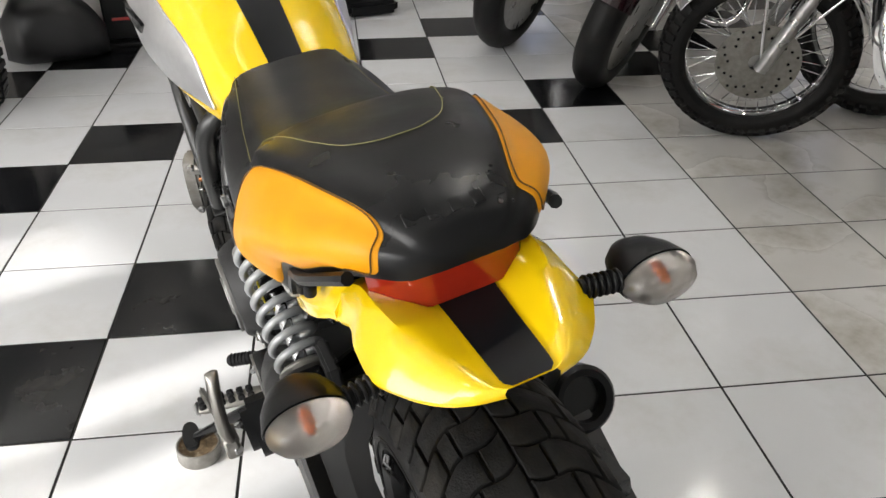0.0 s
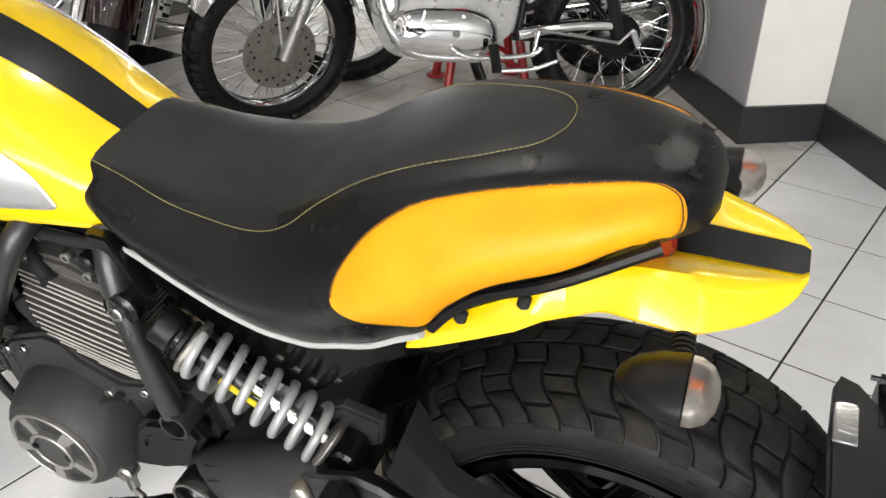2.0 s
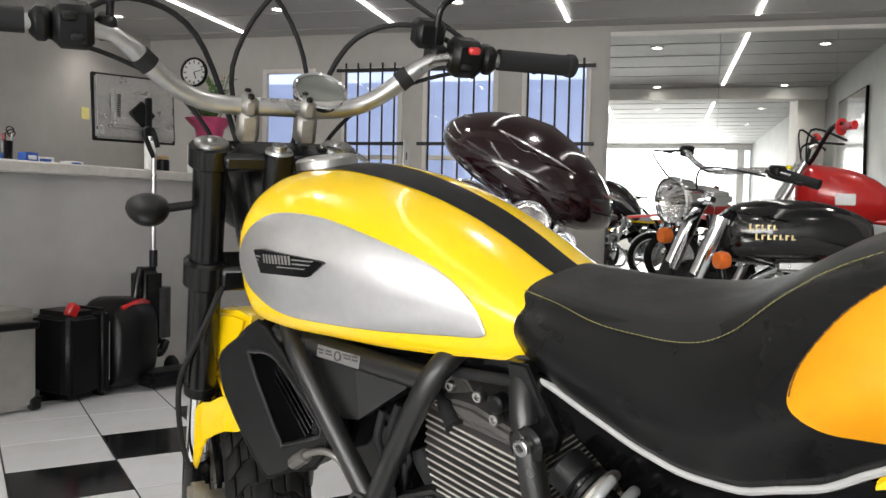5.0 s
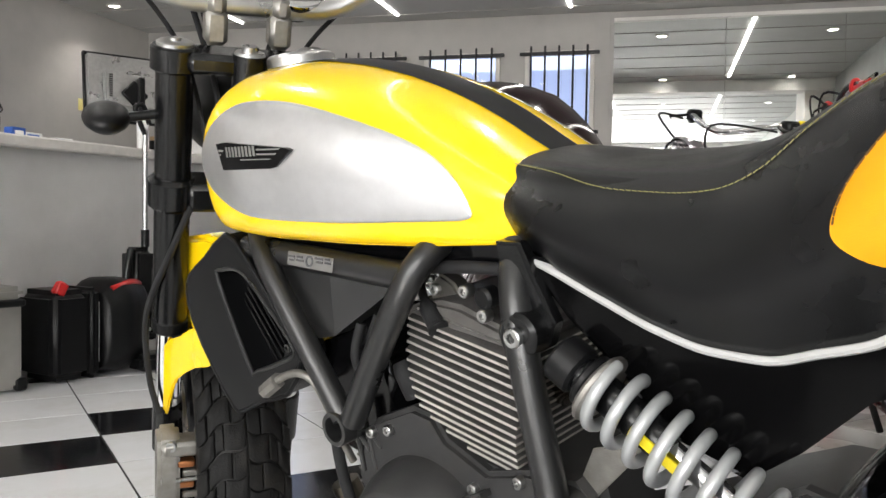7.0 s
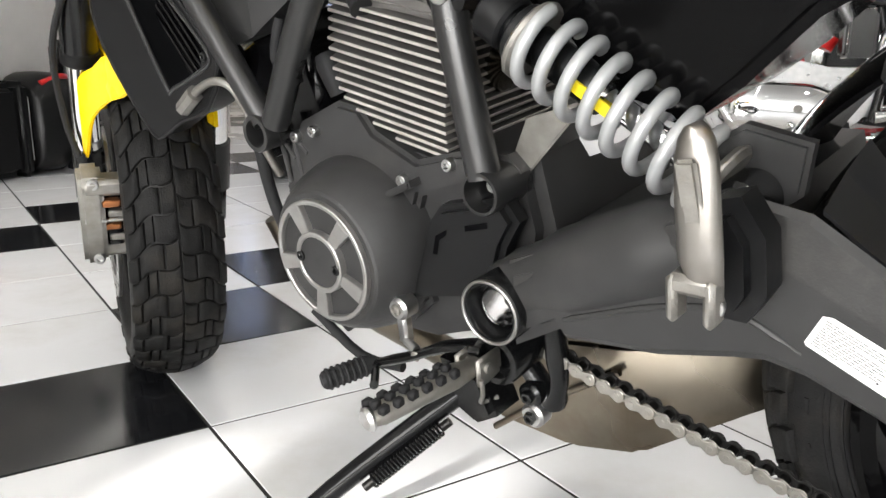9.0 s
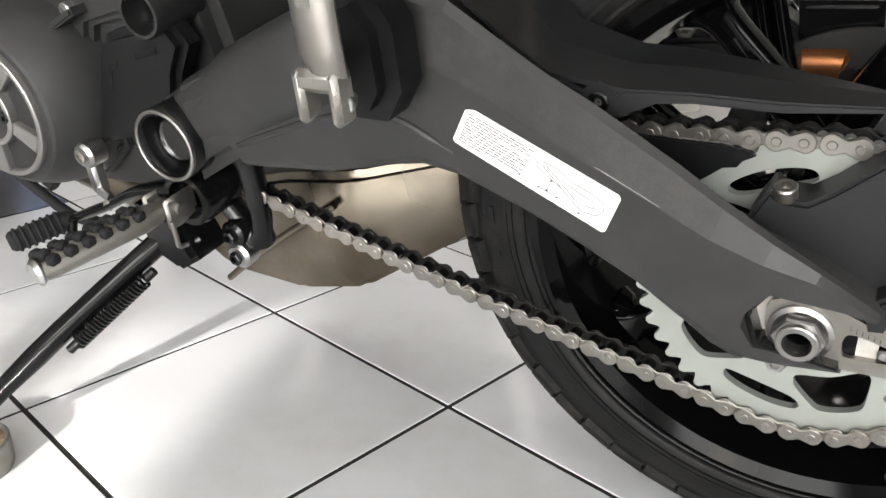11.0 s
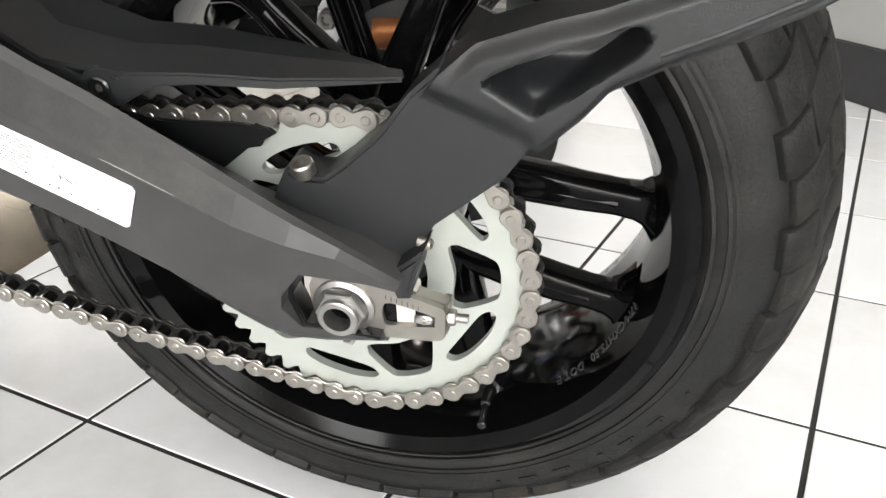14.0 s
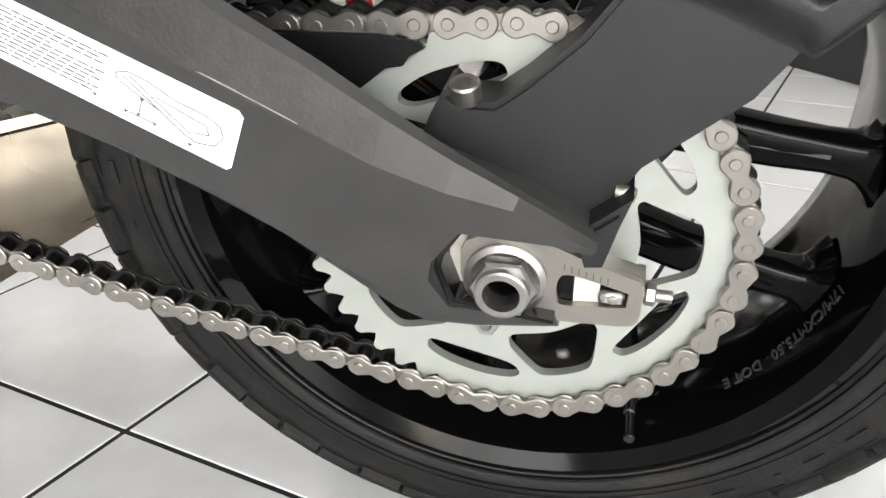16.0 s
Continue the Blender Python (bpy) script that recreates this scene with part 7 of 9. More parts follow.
for s in (1, -1):
    def B_(x, y, z):
        return (x, s * (y - 0.056 if y > 0.28 else y), z)
    part("grip", sweep(bmesh.new(), [B_(-0.023, 0.405, 0.170), B_(-0.034, 0.530, 0.172)], 0.0172, 20), GRIP, bars, "black rubber grip")
    part("bar_end", disc(bmesh.new(), B_(-0.0335, 0.525, 0.172), B_(-0.035, 0.543, 0.172), 0.0195, 20, 0.004), GRIP, bars)
    bm = bmesh.new()
    box(bm, B_(-0.018, 0.345, 0.168), (0.050, 0.052, 0.060), None, 0.010)
    box(bm, B_(-0.018, 0.385, 0.168), (0.042, 0.030, 0.046), None, 0.010)
    sw = part("switch_block", bm, PLASTIC, bars, "black handlebar switch block")
    bm = bmesh.new()
    box(bm, B_(-0.046, 0.350, 0.185), (0.010, 0.020, 0.012), None, 0.003)
    part("button", bm, RED_PAINT if s == -1 else PLASTIC, sw, "red kill switch" if s == -1 else "")
    bm = bmesh.new()
    box(bm, B_(-0.046, 0.340, 0.158), (0.008, 0.018, 0.010), None, 0.003)
    part("button", bm, GRIP, sw)
    part("lever_clamp", box(bmesh.new(), B_(0.005, 0.305, 0.165), (0.045, 0.030, 0.034), None, 0.007), PLASTIC, bars)
    part("lever", sweep(bmesh.new(), [B_(0.03, 0.315, 0.163), B_(0.045, 0.37, 0.158), B_(0.035, 0.44, 0.150), B_(0.030, 0.49, 0.146), B_(0.028, 0.505, 0.145)], [0.008, 0.007, 0.006, 0.006, 0.009], 10, 4, flat=0.6), BLACK_METAL, bars, "black lever")
    part("mirror_stem", sweep(bmesh.new(), [B_(0.0, 0.300, 0.175), B_(0.0, 0.300, 0.235), B_(0.01, 0.33, 0.26), B_(0.03, 0.40, 0.30)], 0.0055, 10, 4), BLACK_METAL, bars)
    part("bar_clip", sweep(bmesh.new(), [B_(-0.004, 0.190, 0.116), B_(-0.007, 0.205, 0.131)], 0.0165, 14), GRIP, bars)
part("reservoir", box(bmesh.new(), (0.015, -0.235, 0.195), (0.04, 0.05, 0.045), None, 0.008), PLASTIC, bars, "black brake fluid reservoir")
bm = bmesh.new()
GM = Matrix.Translation((0.03, -0.070, 0.078)) @ pose(0, 0, 0, 0, -25, 0) @ Matrix.Scale(0.92, 4)
revolve(bm, [(0, -0.03), (0.030, -0.028), (0.044, -0.010), (0.047, 0.006), (0.047, 0.011), (0.043, 0.011), (0.043, 0.007), (0, 0.007)], GM, 40)
gauge = part("instrument", bm, PLASTIC, fork, "round instrument with a chrome bezel and pale face")
bm = bmesh.new()
revolve(bm, [(0.0425, 0.008), (0.048, 0.008), (0.0485, 0.012), (0.046, 0.014), (0.0425, 0.012)], GM, 40, closed=True)
part("bezel", bm, CHROME, gauge)
bm = bmesh.new()
revolve(bm, [(0, 0.008), (0.0425, 0.008), (0.0425, 0.009), (0, 0.009)], GM, 40)
part("dial", bm, material("dial_face", (0.085, 0.095, 0.082), 0.35), gauge)
bm = bmesh.new()
revolve(bm, [(0, -0.085), (0.045, -0.07), (0.075, -0.03), (0.083, 0.0), (0.083, 0.02), (0, 0.03)], Matrix.Translation((0.10, 0, -0.115)) @ pose(0, 0, 0, 0, 90 - 22, 0), 40)
part("headlamp", bm, PLASTIC, fork, "round black headlamp shell")
for s, q in ((1, 0.0), (-1, 0.0)):
    tube("control_cable", [(-0.01, s * 0.31, 0.165), (0.05, s * 0.22, 0.20), (0.075, s * 0.12, 0.15), (0.05, s * 0.05, -0.02), (-0.02, s * 0.03, -0.12)], 0.0045, GRIP, 6, 8, parent=fork)
    tube("control_cable", [(-0.01, s * 0.33, 0.15), (0.0, s * 0.24, 0.125), (0.03, s * 0.15, 0.07), (0.04, s * 0.08, -0.03), (-0.03, s * 0.05, -0.16)], 0.0035, GRIP, 6, 8, parent=fork)
    tube("control_cable", [(0.01, s * 0.30, 0.19), (0.08, s * 0.16, 0.255), (0.10, s * 0.02, 0.235), (0.09, -s * 0.06, 0.10), (0.05, -s * 0.03, -0.05)], 0.004, GRIP, 6, 8, parent=fork)
tube("brake_hose", [(-0.02, 0.06, -0.20), (-0.035, 0.10, -0.30), (-0.015, 0.135, -0.42), (-0.010, 0.13, -0.54), (-0.03, 0.115, -0.60)], 0.0052, GRIP, 6, 8, parent=fork)
for s in (1, -1):
    part("indicator_stem", sweep(bmesh.new(), [(0.0, s * 0.115, -0.10), (0.0, s * 0.165, -0.108)], 0.007, 10), PLASTIC, fork)
    bm = bmesh.new()
    revolve(bm, [(0.0, -0.055), (0.013, -0.05), (0.024, -0.036), (0.031, -0.016), (0.033, 0.0), (0.032, 0.012), (0.024, 0.022), (0, 0.026)], Matrix.Translation((0.005, s * 0.190, -0.110)) @ pose(0, 0, 0, 0, 90, 0) @ Matrix.Diagonal((0.65, 1, 1, 1)), 28)
    part("front_indicator", bm, PLASTIC, fork, "black front turn signal shell")

FW = Vector((0.02, 0, -0.735))
FR = 0.293
fwheel = part("front_wheel", revolve(bmesh.new(), [(0.02, -0.07), (0.034, -0.07), (0.028, -0.03), (0.028, 0.03), (0.034, 0.07), (0.02, 0.07)], AXLE_Y, 32, closed=True), GLOSS_BLACK, fork, "black front wheel hub")
fwheel.location = FW
part("tyre", tyre_mesh(FR - 0.005, 0.222, 0.070), RUBBER, fwheel, "black front tyre")
part("tread", tread_mesh(FR - 0.005, 0.222, 0.070, 44, 0.0055), TREAD_RUBBER, fwheel, "chunky tread blocks", 50)
part("rim", revolve(bmesh.new(), [(0.222, 0.052), (0.230, 0.048), (0.205, 0.03), (0.203, 0), (0.205, -0.03), (0.230, -0.048), (0.222, -0.052), (0.20, -0.04), (0.192, 0), (0.20, 0.04)], AXLE_Y, 72, closed=True), GLOSS_BLACK, fwheel)
for k in range(10):
    a = radians(36 * k)
    part("spoke", sweep(bmesh.new(), [(0.028 * math.cos(a), 0.01 * (-1) ** k, 0.028 * math.sin(a)), (0.20 * math.cos(a), 0.02 * (-1) ** k, 0.20 * math.sin(a))], [0.013, 0.011], 8), GLOSS_BLACK, fwheel)
bm = bmesh.new()
revolve(bm, [(0.115, 0.072), (0.150, 0.072), (0.150, 0.077), (0.115, 0.077)], AXLE_Y, 64, closed=True)
part("brake_disc", bm, ALU, fwheel, "drilled front brake disc")
for k in range(24):
    a = 2 * math.pi * k / 24
    r = 0.126 + 0.007 * (k % 3)
    part("disc_hole", disc(bmesh.new(), (r * math.cos(a), 0.0765, r * math.sin(a)), (r * math.cos(a), 0.0776, r * math.sin(a)), 0.0035, 8), GLOSS_BLACK, fwheel)
CAL = Matrix.Translation((-0.124, 0.078, -0.645)) @ pose(0, 0, 0, 0, 10, 0) @ Matrix.Diagonal((1.2, 1.3, 1.15, 1))
cal_out = rounded([(0.030, 0.052), (-0.012, 0.064), (-0.026, 0.045), (-0.030, 0.0), (-0.026, -0.045), (-0.012, -0.066), (0.030, -0.055)], 2)
bm = bmesh.new()
for y0, y1 in ((-0.036, -0.010), (0.010, 0.036)):
    prism(bm, cal_out, y0, y1, 0.005, CAL)
for z in (0.052, -0.056):
    merge(bm, box(bmesh.new(), (-0.004, 0, z), (0.036, 0.064, 0.022), CAL, 0.005))
cal = part("brake_caliper", bm, CAST, fork, "bare alloy four-piston brake caliper")
for z in (0.050, -0.054):
    part("caliper_bolt", bolt(bmesh.new(), CAL @ Vector((-0.024, 0.020, z)), CAL.to_3x3() @ Vector((-1, 0.2, 0)), 0.0085, 0.006), ALU, cal)
for k, z in enumerate((0.028, 0.010, -0.012, -0.032)):
    part("brake_pad", box(bmesh.new(), (-0.018, (0.004, -0.004)[k % 2], z), (0.014, 0.020, 0.010), CAL, 0.002), COPPER if k % 2 == 0 else CAST, cal)
part("pad_pin", sweep(bmesh.new(), [CAL @ Vector((-0.027, -0.030, 0.0)), CAL @ Vector((-0.027, 0.032, 0.0))], 0.0032, 10), ALU, cal)
part("caliper_gap", box(bmesh.new(), (-0.004, 0, 0), (0.020, 0.018, 0.085), CAL, 0.002), GLOSS_BLACK, cal)

# front mudguard
bm = bmesh.new()
rings = []
for k in range(25):
    a = radians(28 + 84 * k / 24)
    w = 0.060 + 0.012 * math.sin(math.pi * k / 24)
    c = FW + Vector((0.322 * math.cos(a), 0, 0.322 * math.sin(a)))
    n = Vector((math.cos(a), 0, math.sin(a)))
    ring = [c + Vector((0, y, 0)) - n * (5.5 * y * y) for y in np.linspace(-w, w, 13)]
    ring += [p - n * 0.004 for p in ring[::-1]]
    rings.append(ring)
loft(bm, rings)
mud = part("front_mudguard", bm, YELLOW, fork, "glossy yellow front mudguard")
bm = bmesh.new()
prism(bm, [(-0.02, -0.40), (-0.02, -0.47), (-0.05, -0.53), (-0.13, -0.50), (-0.17, -0.485), (-0.15, -0.44), (-0.09, -0.43)], -0.070, -0.064, 0.001)
part("mudguard_stay", bm, YELLOW, mud)
bm = bmesh.new()
prism(bm, rounded([(1.290, 0.527), (1.230, 0.550), (1.166, 0.572), (1.138, 0.520), (1.200, 0.503), (1.262, 0.474), (1.292, 0.440), (1.318, 0.404), (1.338, 0.404), (1.318, 0.460)], 2), 0.106, 0.112, 0.002, FORK.inverted())
part("mudguard_stay", bm, YELLOW, mud)
bm = bmesh.new()
prism(bm, rounded([(1.140, 0.700), (1.236, 0.701), (1.282, 0.684), (1.302, 0.640), (1.318, 0.560), (1.338, 0.480), (1.318, 0.478), (1.290, 0.560), (1.255, 0.600), (1.19, 0.640)], 2), 0.030, 0.074, 0.010, FORK.inverted(), 3)
part("mudguard_wing", bm, YELLOW, mud)

# dish under the side stand foot
puck = thing("stand_puck", Matrix.Translation((0.255, -0.072, 0)), "shallow round metal dish under the side stand foot", "stand pad")
bm = bmesh.new()
revolve(bm, [(0, 0.0), (0.040, 0.0), (0.041, 0.003), (0.041, 0.030), (0.039, 0.031), (0.0365, 0.030), (0.036, 0.022), (0, 0.022)], None, 40)
part("dish", bm, CAST, puck)
CRUST = material("rusty_crust", (0.16, 0.11, 0.06), 0.85, vary=0.4, scale=120, bump=0.8, bump_scale=260, dirt=(0.42, 0.36, 0.26), dirt_amount=0.8, dirt_scale=60)
part("crust", revolve(bmesh.new(), [(0, 0.0255), (0.028, 0.0250), (0.0362, 0.0280), (0.0362, 0.021), (0, 0.021)], None, 32), CRUST, puck, "rusty crumbling lining")

# ---- the other motorcycles ----
def spoked_wheel(owner, name, c, R, half, rim_mat, hub_r=0.05, n=36, knobs=44, disc_side=0, label="", steer=0.0, tread_h=0.010, unscale=(1, 1, 1)):
    """A wire-spoked wheel: tyre, knobs, rim, hub and each spoke, round local Y at c."""
    m = Matrix.Translation(c) @ Matrix.Diagonal((*unscale, 1)) @ pose(0, 0, 0, 0, 0, steer)
    rim = R - 0.075 if half < 0.06 else R - 0.09
    w = part(name, tyre_mesh(R - tread_h * 0.7, rim, half, 56), RUBBER, owner, label or "black knobbly tyre")
    w.matrix_local = m
    bm = bmesh.new()
    for i in range(knobs):
        a = 2 * math.pi * i / knobs
        for s0, s1, off in ((-0.95, -0.50, 0.0), (-0.38, -0.04, 0.5), (0.04, 0.38, 0.0), (0.50, 0.95, 0.5)):
            a0, a1 = a + off * 2 * math.pi / knobs, a + (off + 0.58) * 2 * math.pi / knobs
            rings = []
            for lift in (-0.001, tread_h):
                rings.append([on_tyre(R - tread_h * 0.7, rim, half, q, s, lift) for q, s in ((a0, s0), (a1, s0), (a1, s1), (a0, s1))])
            loft(bm, rings)
    part("tread", bm, RUBBER, w)
    prof = [(rim + 0.004, half * 0.82), (rim + 0.010, half * 0.78), (rim - 0.006, half * 0.55), (rim - 0.012, 0), (rim - 0.006, -half * 0.55), (rim + 0.010, -half * 0.78), (rim + 0.004, -half * 0.82), (rim - 0.010, -half * 0.55), (rim - 0.018, 0), (rim - 0.010, half * 0.55)]
    part("rim", revolve(bmesh.new(), prof, AXLE_Y, 56, closed=True), rim_mat, w, "polished rim")
    part("hub", revolve(bmesh.new(), [(0, -0.06), (hub_r, -0.055), (hub_r, -0.035), (hub_r * 0.6, -0.03), (hub_r * 0.6, 0.03), (hub_r, 0.035), (hub_r, 0.055), (0, 0.06)], AXLE_Y, 28), ALU if disc_side else BLACK_METAL, w)
    for i in range(n):
        a = 2 * math.pi * i / n
        sgn = 1 if i % 2 else -1
        b = a + (0.55 if (i // 2) % 2 else -0.55)
        p0 = Vector((hub_r * 0.95 * math.cos(b), sgn * 0.045, hub_r * 0.95 * math.sin(b)))
        p1 = Vector(((rim - 0.012) * math.cos(a), 0, (rim - 0.012) * math.sin(a)))
        part("spoke", sweep(bmesh.new(), [p0, p1], 0.0019, 5), CHROME, w)
    if disc_side:
        y = disc_side * 0.068
        bm = bmesh.new()
        revolve(bm, [(0.075, y - 0.002), (0.135, y - 0.002), (0.135, y + 0.002), (0.075, y + 0.002)], AXLE_Y, 48, closed=True)
        d = part("brake_disc", bm, CAST, w, "drilled steel brake disc")
        for k in range(30):
            a = 2 * math.pi * k / 30
            r = 0.094 + 0.014 * (k % 3)
            part("disc_hole", disc(bmesh.new(), (r * math.cos(a), y - 0.003, r * math.sin(a)), (r * math.cos(a), y + 0.003, r * math.sin(a)), 0.005, 8), GLOSS_BLACK, w)
        part("disc_carrier", revolve(bmesh.new(), [(0.03, y - 0.004), (0.078, y - 0.003), (0.078, y + 0.003), (0.03, y + 0.004)], AXLE_Y, 32, closed=True), CAST, w)
    return w


def lamp(owner, name, c, d, r, depth=0.09, shell=None, label="chrome headlamp"):
    """A round headlamp: shell, reflector and ribbed glass, looking along d."""
    m = frame_of(c, Vector(c) + Vector(d))
    sh = part(name, revolve(bmesh.new(), [(0, -depth), (r * 0.5, -depth * 0.9), (r * 0.9, -depth * 0.45), (r, -0.01), (r * 1.04, 0.0), (r * 1.04, 0.012), (r * 0.96, 0.016), (r * 0.93, 0.006), (r * 0.6, -0.02), (0, -0.035)], m, 36), shell or CHROME, owner, label)
    part("lamp_glass", revolve(bmesh.new(), [(r * 0.94, 0.008), (r * 0.7, 0.018), (r * 0.4, 0.024), (0, 0.026), ], m, 36), CLEAR, sh)
    part("lamp_bulb", revolve(bmesh.new(), [(0, -0.02), (0.012, -0.02), (0.012, 0.0), (0, 0.006)], m, 12), REFLECTOR, sh)
    return sh


def body_loft(rows, n=24, k=2.4):
    """A closed body from rows (x, z_mid, half width, half height)."""
    bm = bmesh.new()
    rings = []
    for x, z, w, h in [tuple([float(v)] + smooth_interp(rows, float(v))) for v in np.linspace(min(r[0] for r in rows), max(r[0] for r in rows), 26)]:
        ring = []
        for j in range(n):
            a = 2 * math.pi * j / n
            c, s = math.cos(a), math.sin(a)
            ring.append(Vector((x, w * math.copysign(abs(c) ** (2 / k), c), z + h * math.copysign(abs(s) ** (2 / k), s))))
        rings.append(ring)
    return loft(bm, rings)


def tubes(owner, name, runs, r, mat, smooth=4, seg=10, label=""):
    for pts in runs:
        part(name, sweep(bmesh.new(), pts, r, seg, smooth if len(pts) > 2 else 0), mat, owner, label)


# black classic roadster on a red paddock stand
RE = Matrix.Translation((2.88, 0.42, 0.0)) @ pose(0, 0, 0, 0, 0, 136.5) @ Matrix.Diagonal((0.98, 1, 0.94, 1))
ROUND = (1 / 0.98, 1, 1 / 0.94)
re_bike = thing("classic_motorcycle", RE, "black and chrome classic motorcycle with knobbly spoked wheels", "motorcycle")
WB = 1.29
spoked_wheel(re_bike, "rear_wheel", (0, 0, 0.338), 0.318, 0.055, CHROME, 0.085, 40, 46, 0, "knobbly rear tyre on a chrome rim", unscale=ROUND)
spoked_wheel(re_bike, "front_wheel", (WB, 0, 0.338), 0.318, 0.050, CHROME, 0.045, 40, 50, 1, "knobbly front tyre on a chrome rim", steer=-6, unscale=ROUND)
part("brake_drum", revolve(bmesh.new(), [(0, 0.04), (0.088, 0.045), (0.09, 0.06), (0.07, 0.075), (0, 0.078)], Matrix.Translation((0, 0, 0.338)) @ AXLE_Y, 32), BLACK_METAL, re_bike)
tank_re = part("tank", body_loft([(0.50, 0.835, 0.055, 0.075), (0.58, 0.852, 0.095, 0.100), (0.70, 0.862, 0.124, 0.118), (0.83, 0.860, 0.132, 0.122), (0.94, 0.856, 0.116, 0.108), (1.01, 0.85, 0.06, 0.06)]), TANK_BLACK, re_bike, "gloss black tank with gold lettering", 70)
bm = bmesh.new()
for row, (x0, n, z) in enumerate(((0.905, 5, 0.880), (0.885, 7, 0.846))):
    for k in range(n):
        x = x0 - 0.019 * k
        y = 0.1310 - 0.10 * max(0, 0.76 - x) - 0.18 * max(0, x - 0.86)
        h = 0.024 if k == 0 else 0.019
        box(bm, (x, y, z), (0.006, 0.006, h), None, 0.001)
        box(bm, (x - 0.0055, y, z + (h / 2 - 0.003) * (1 if k % 2 else -1)), (0.009, 0.006, 0.005), None, 0.001)
part("tank_lettering", bm, GOLD, tank_re, "gold letter marks")
part("seat", body_loft([(0.06, 0.790, 0.105, 0.030), (0.10, 0.800, 0.125, 0.060), (0.22, 0.790, 0.130, 0.065), (0.34, 0.775, 0.120, 0.052), (0.46, 0.780, 0.095, 0.046), (0.54, 0.80, 0.06, 0.03)], k=3), VINYL, re_bike, "ribbed black vinyl seat", 70)
bm = bmesh.new()
for k in range(7):
    x = 0.13 + 0.035 * k
    sweep(bm, [(x, y, 0.855 - 0.06 * (x - 0.2) * 2.0 - 1.2 * y * y) for y in np.linspace(-0.10, 0.10, 9)], 0.006, 6)
part("seat_ribs", bm, VINYL, re_bike)
bm = bmesh.new()
disc(bm, (0.74, -0.07, 0.52), (0.74, 0.07, 0.52), 0.07, 24, 0.01)
box(bm, (0.735, 0, 0.64), (0.10, 0.11, 0.16), pose(0, 0, 0, 0, -6, 0), 0.01)
cyl_re = part("cylinder", bm, BLACK_METAL, re_bike, "black finned cylinder")
for k in range(9):
    part("fin", box(bmesh.new(), (0.735, 0, 0.575 + 0.018 * k), (0.135 - 0.002 * k, 0.150, 0.006), pose(0, 0, 0, 0, -6, 0), 0.002), BLACK_METAL if k < 5 else ALU, cyl_re)
bm = bmesh.new()
box(bm, (0.745, 0, 0.745), (0.13, 0.14, 0.05), None, 0.012)
for y in (0.045, -0.045):
    disc(bm, (0.78, y, 0.76), (0.78, y, 0.80), 0.028, 16, 0.005)
    disc(bm, (0.71, y, 0.76), (0.71, y, 0.80), 0.028, 16, 0.005)
part("cylinder_head", bm, ALU, re_bike, "bare alloy cylinder head")
crank = [(0.93, 0.45), (0.90, 0.52), (0.80, 0.56), (0.62, 0.55), (0.45, 0.50), (0.40, 0.44), (0.43, 0.36), (0.55, 0.30), (0.75, 0.28), (0.88, 0.32)]
part("crankcase", prism(bmesh.new(), rounded(crank, 3), -0.13, 0.085, 0.012), ALU, re_bike, "polished alloy crankcase")
cover_re = part("primary_cover", body_loft([(0.46, 0.375, 0.012, 0.03), (0.50, 0.378, 0.055, 0.075), (0.60, 0.385, 0.062, 0.100), (0.72, 0.39, 0.062, 0.100), (0.80, 0.395, 0.055, 0.085), (0.85, 0.40, 0.02, 0.04)]), CHROME, re_bike, "polished oval primary cover", 60)
cover_re.location = (0.02, 0.10, 0.0)
part("inspection_cap", disc(bmesh.new(), (0.64, 0.155, 0.40), (0.64, 0.168, 0.40), 0.014, 16, 0.003), CAST, re_bike)
part("dynamo", disc(bmesh.new(), (0.885, 0.0, 0.50), (0.885, 0.11, 0.50), 0.055, 28, 0.01), ALU, re_bike)
part("timing_cap", disc(bmesh.new(), (0.885, 0.11, 0.50), (0.885, 0.118, 0.50), 0.035, 24, 0.004), CHROME, re_bike)
part("gearbox", box(bmesh.new(), (0.46, 0, 0.45), (0.20, 0.16, 0.16), None, 0.03, 2), ALU, re_bike)
part("air_filter_box", box(bmesh.new(), (0.47, 0.09, 0.64), (0.10, 0.07, 0.16), None, 0.012, 2), CLEAR, re_bike, "grey side box with vertical ribs")
part("tool_box", box(bmesh.new(), (0.465, 0.085, 0.64), (0.092, 0.06, 0.15), None, 0.012, 2), ENGINE_GREY, re_bike)
part("carburettor", box(bmesh.new(), (0.60, 0.04, 0.70), (0.06, 0.07, 0.09), None, 0.015, 2), CAST, re_bike, "bare alloy carburettor")
part("red_filter", sweep(bmesh.new(), [(0.58, 0.05, 0.60), (0.56, 0.05, 0.64)], 0.05, 20), RED_PAINT, re_bike, "red round oil tank")
tubes(re_bike, "frame_tube", [[(1.03, 0, 0.92), (0.98, 0.02, 0.70), (0.93, 0.03, 0.45), (0.85, 0.03, 0.30)], [(1.03, 0, 0.90), (0.70, 0, 0.79), (0.45, 0.02, 0.74)],
      [(0.60, 0.10, 0.76), (0.40, 0.11, 0.735), (0.20, 0.11, 0.72), (-0.16, 0.10, 0.73)], [(0.42, 0.09, 0.74), (0.38, 0.09, 0.55), (0.40, 0.09, 0.36)],
      [(0.30, 0.09, 0.72), (0.22, 0.09, 0.60), (0.05, 0.085, 0.40), (0, 0.085, 0.32)], [(0.42, 0.085, 0.36), (0.2, 0.085, 0.34), (0, 0.085, 0.318)]], 0.014, BLACK_METAL)
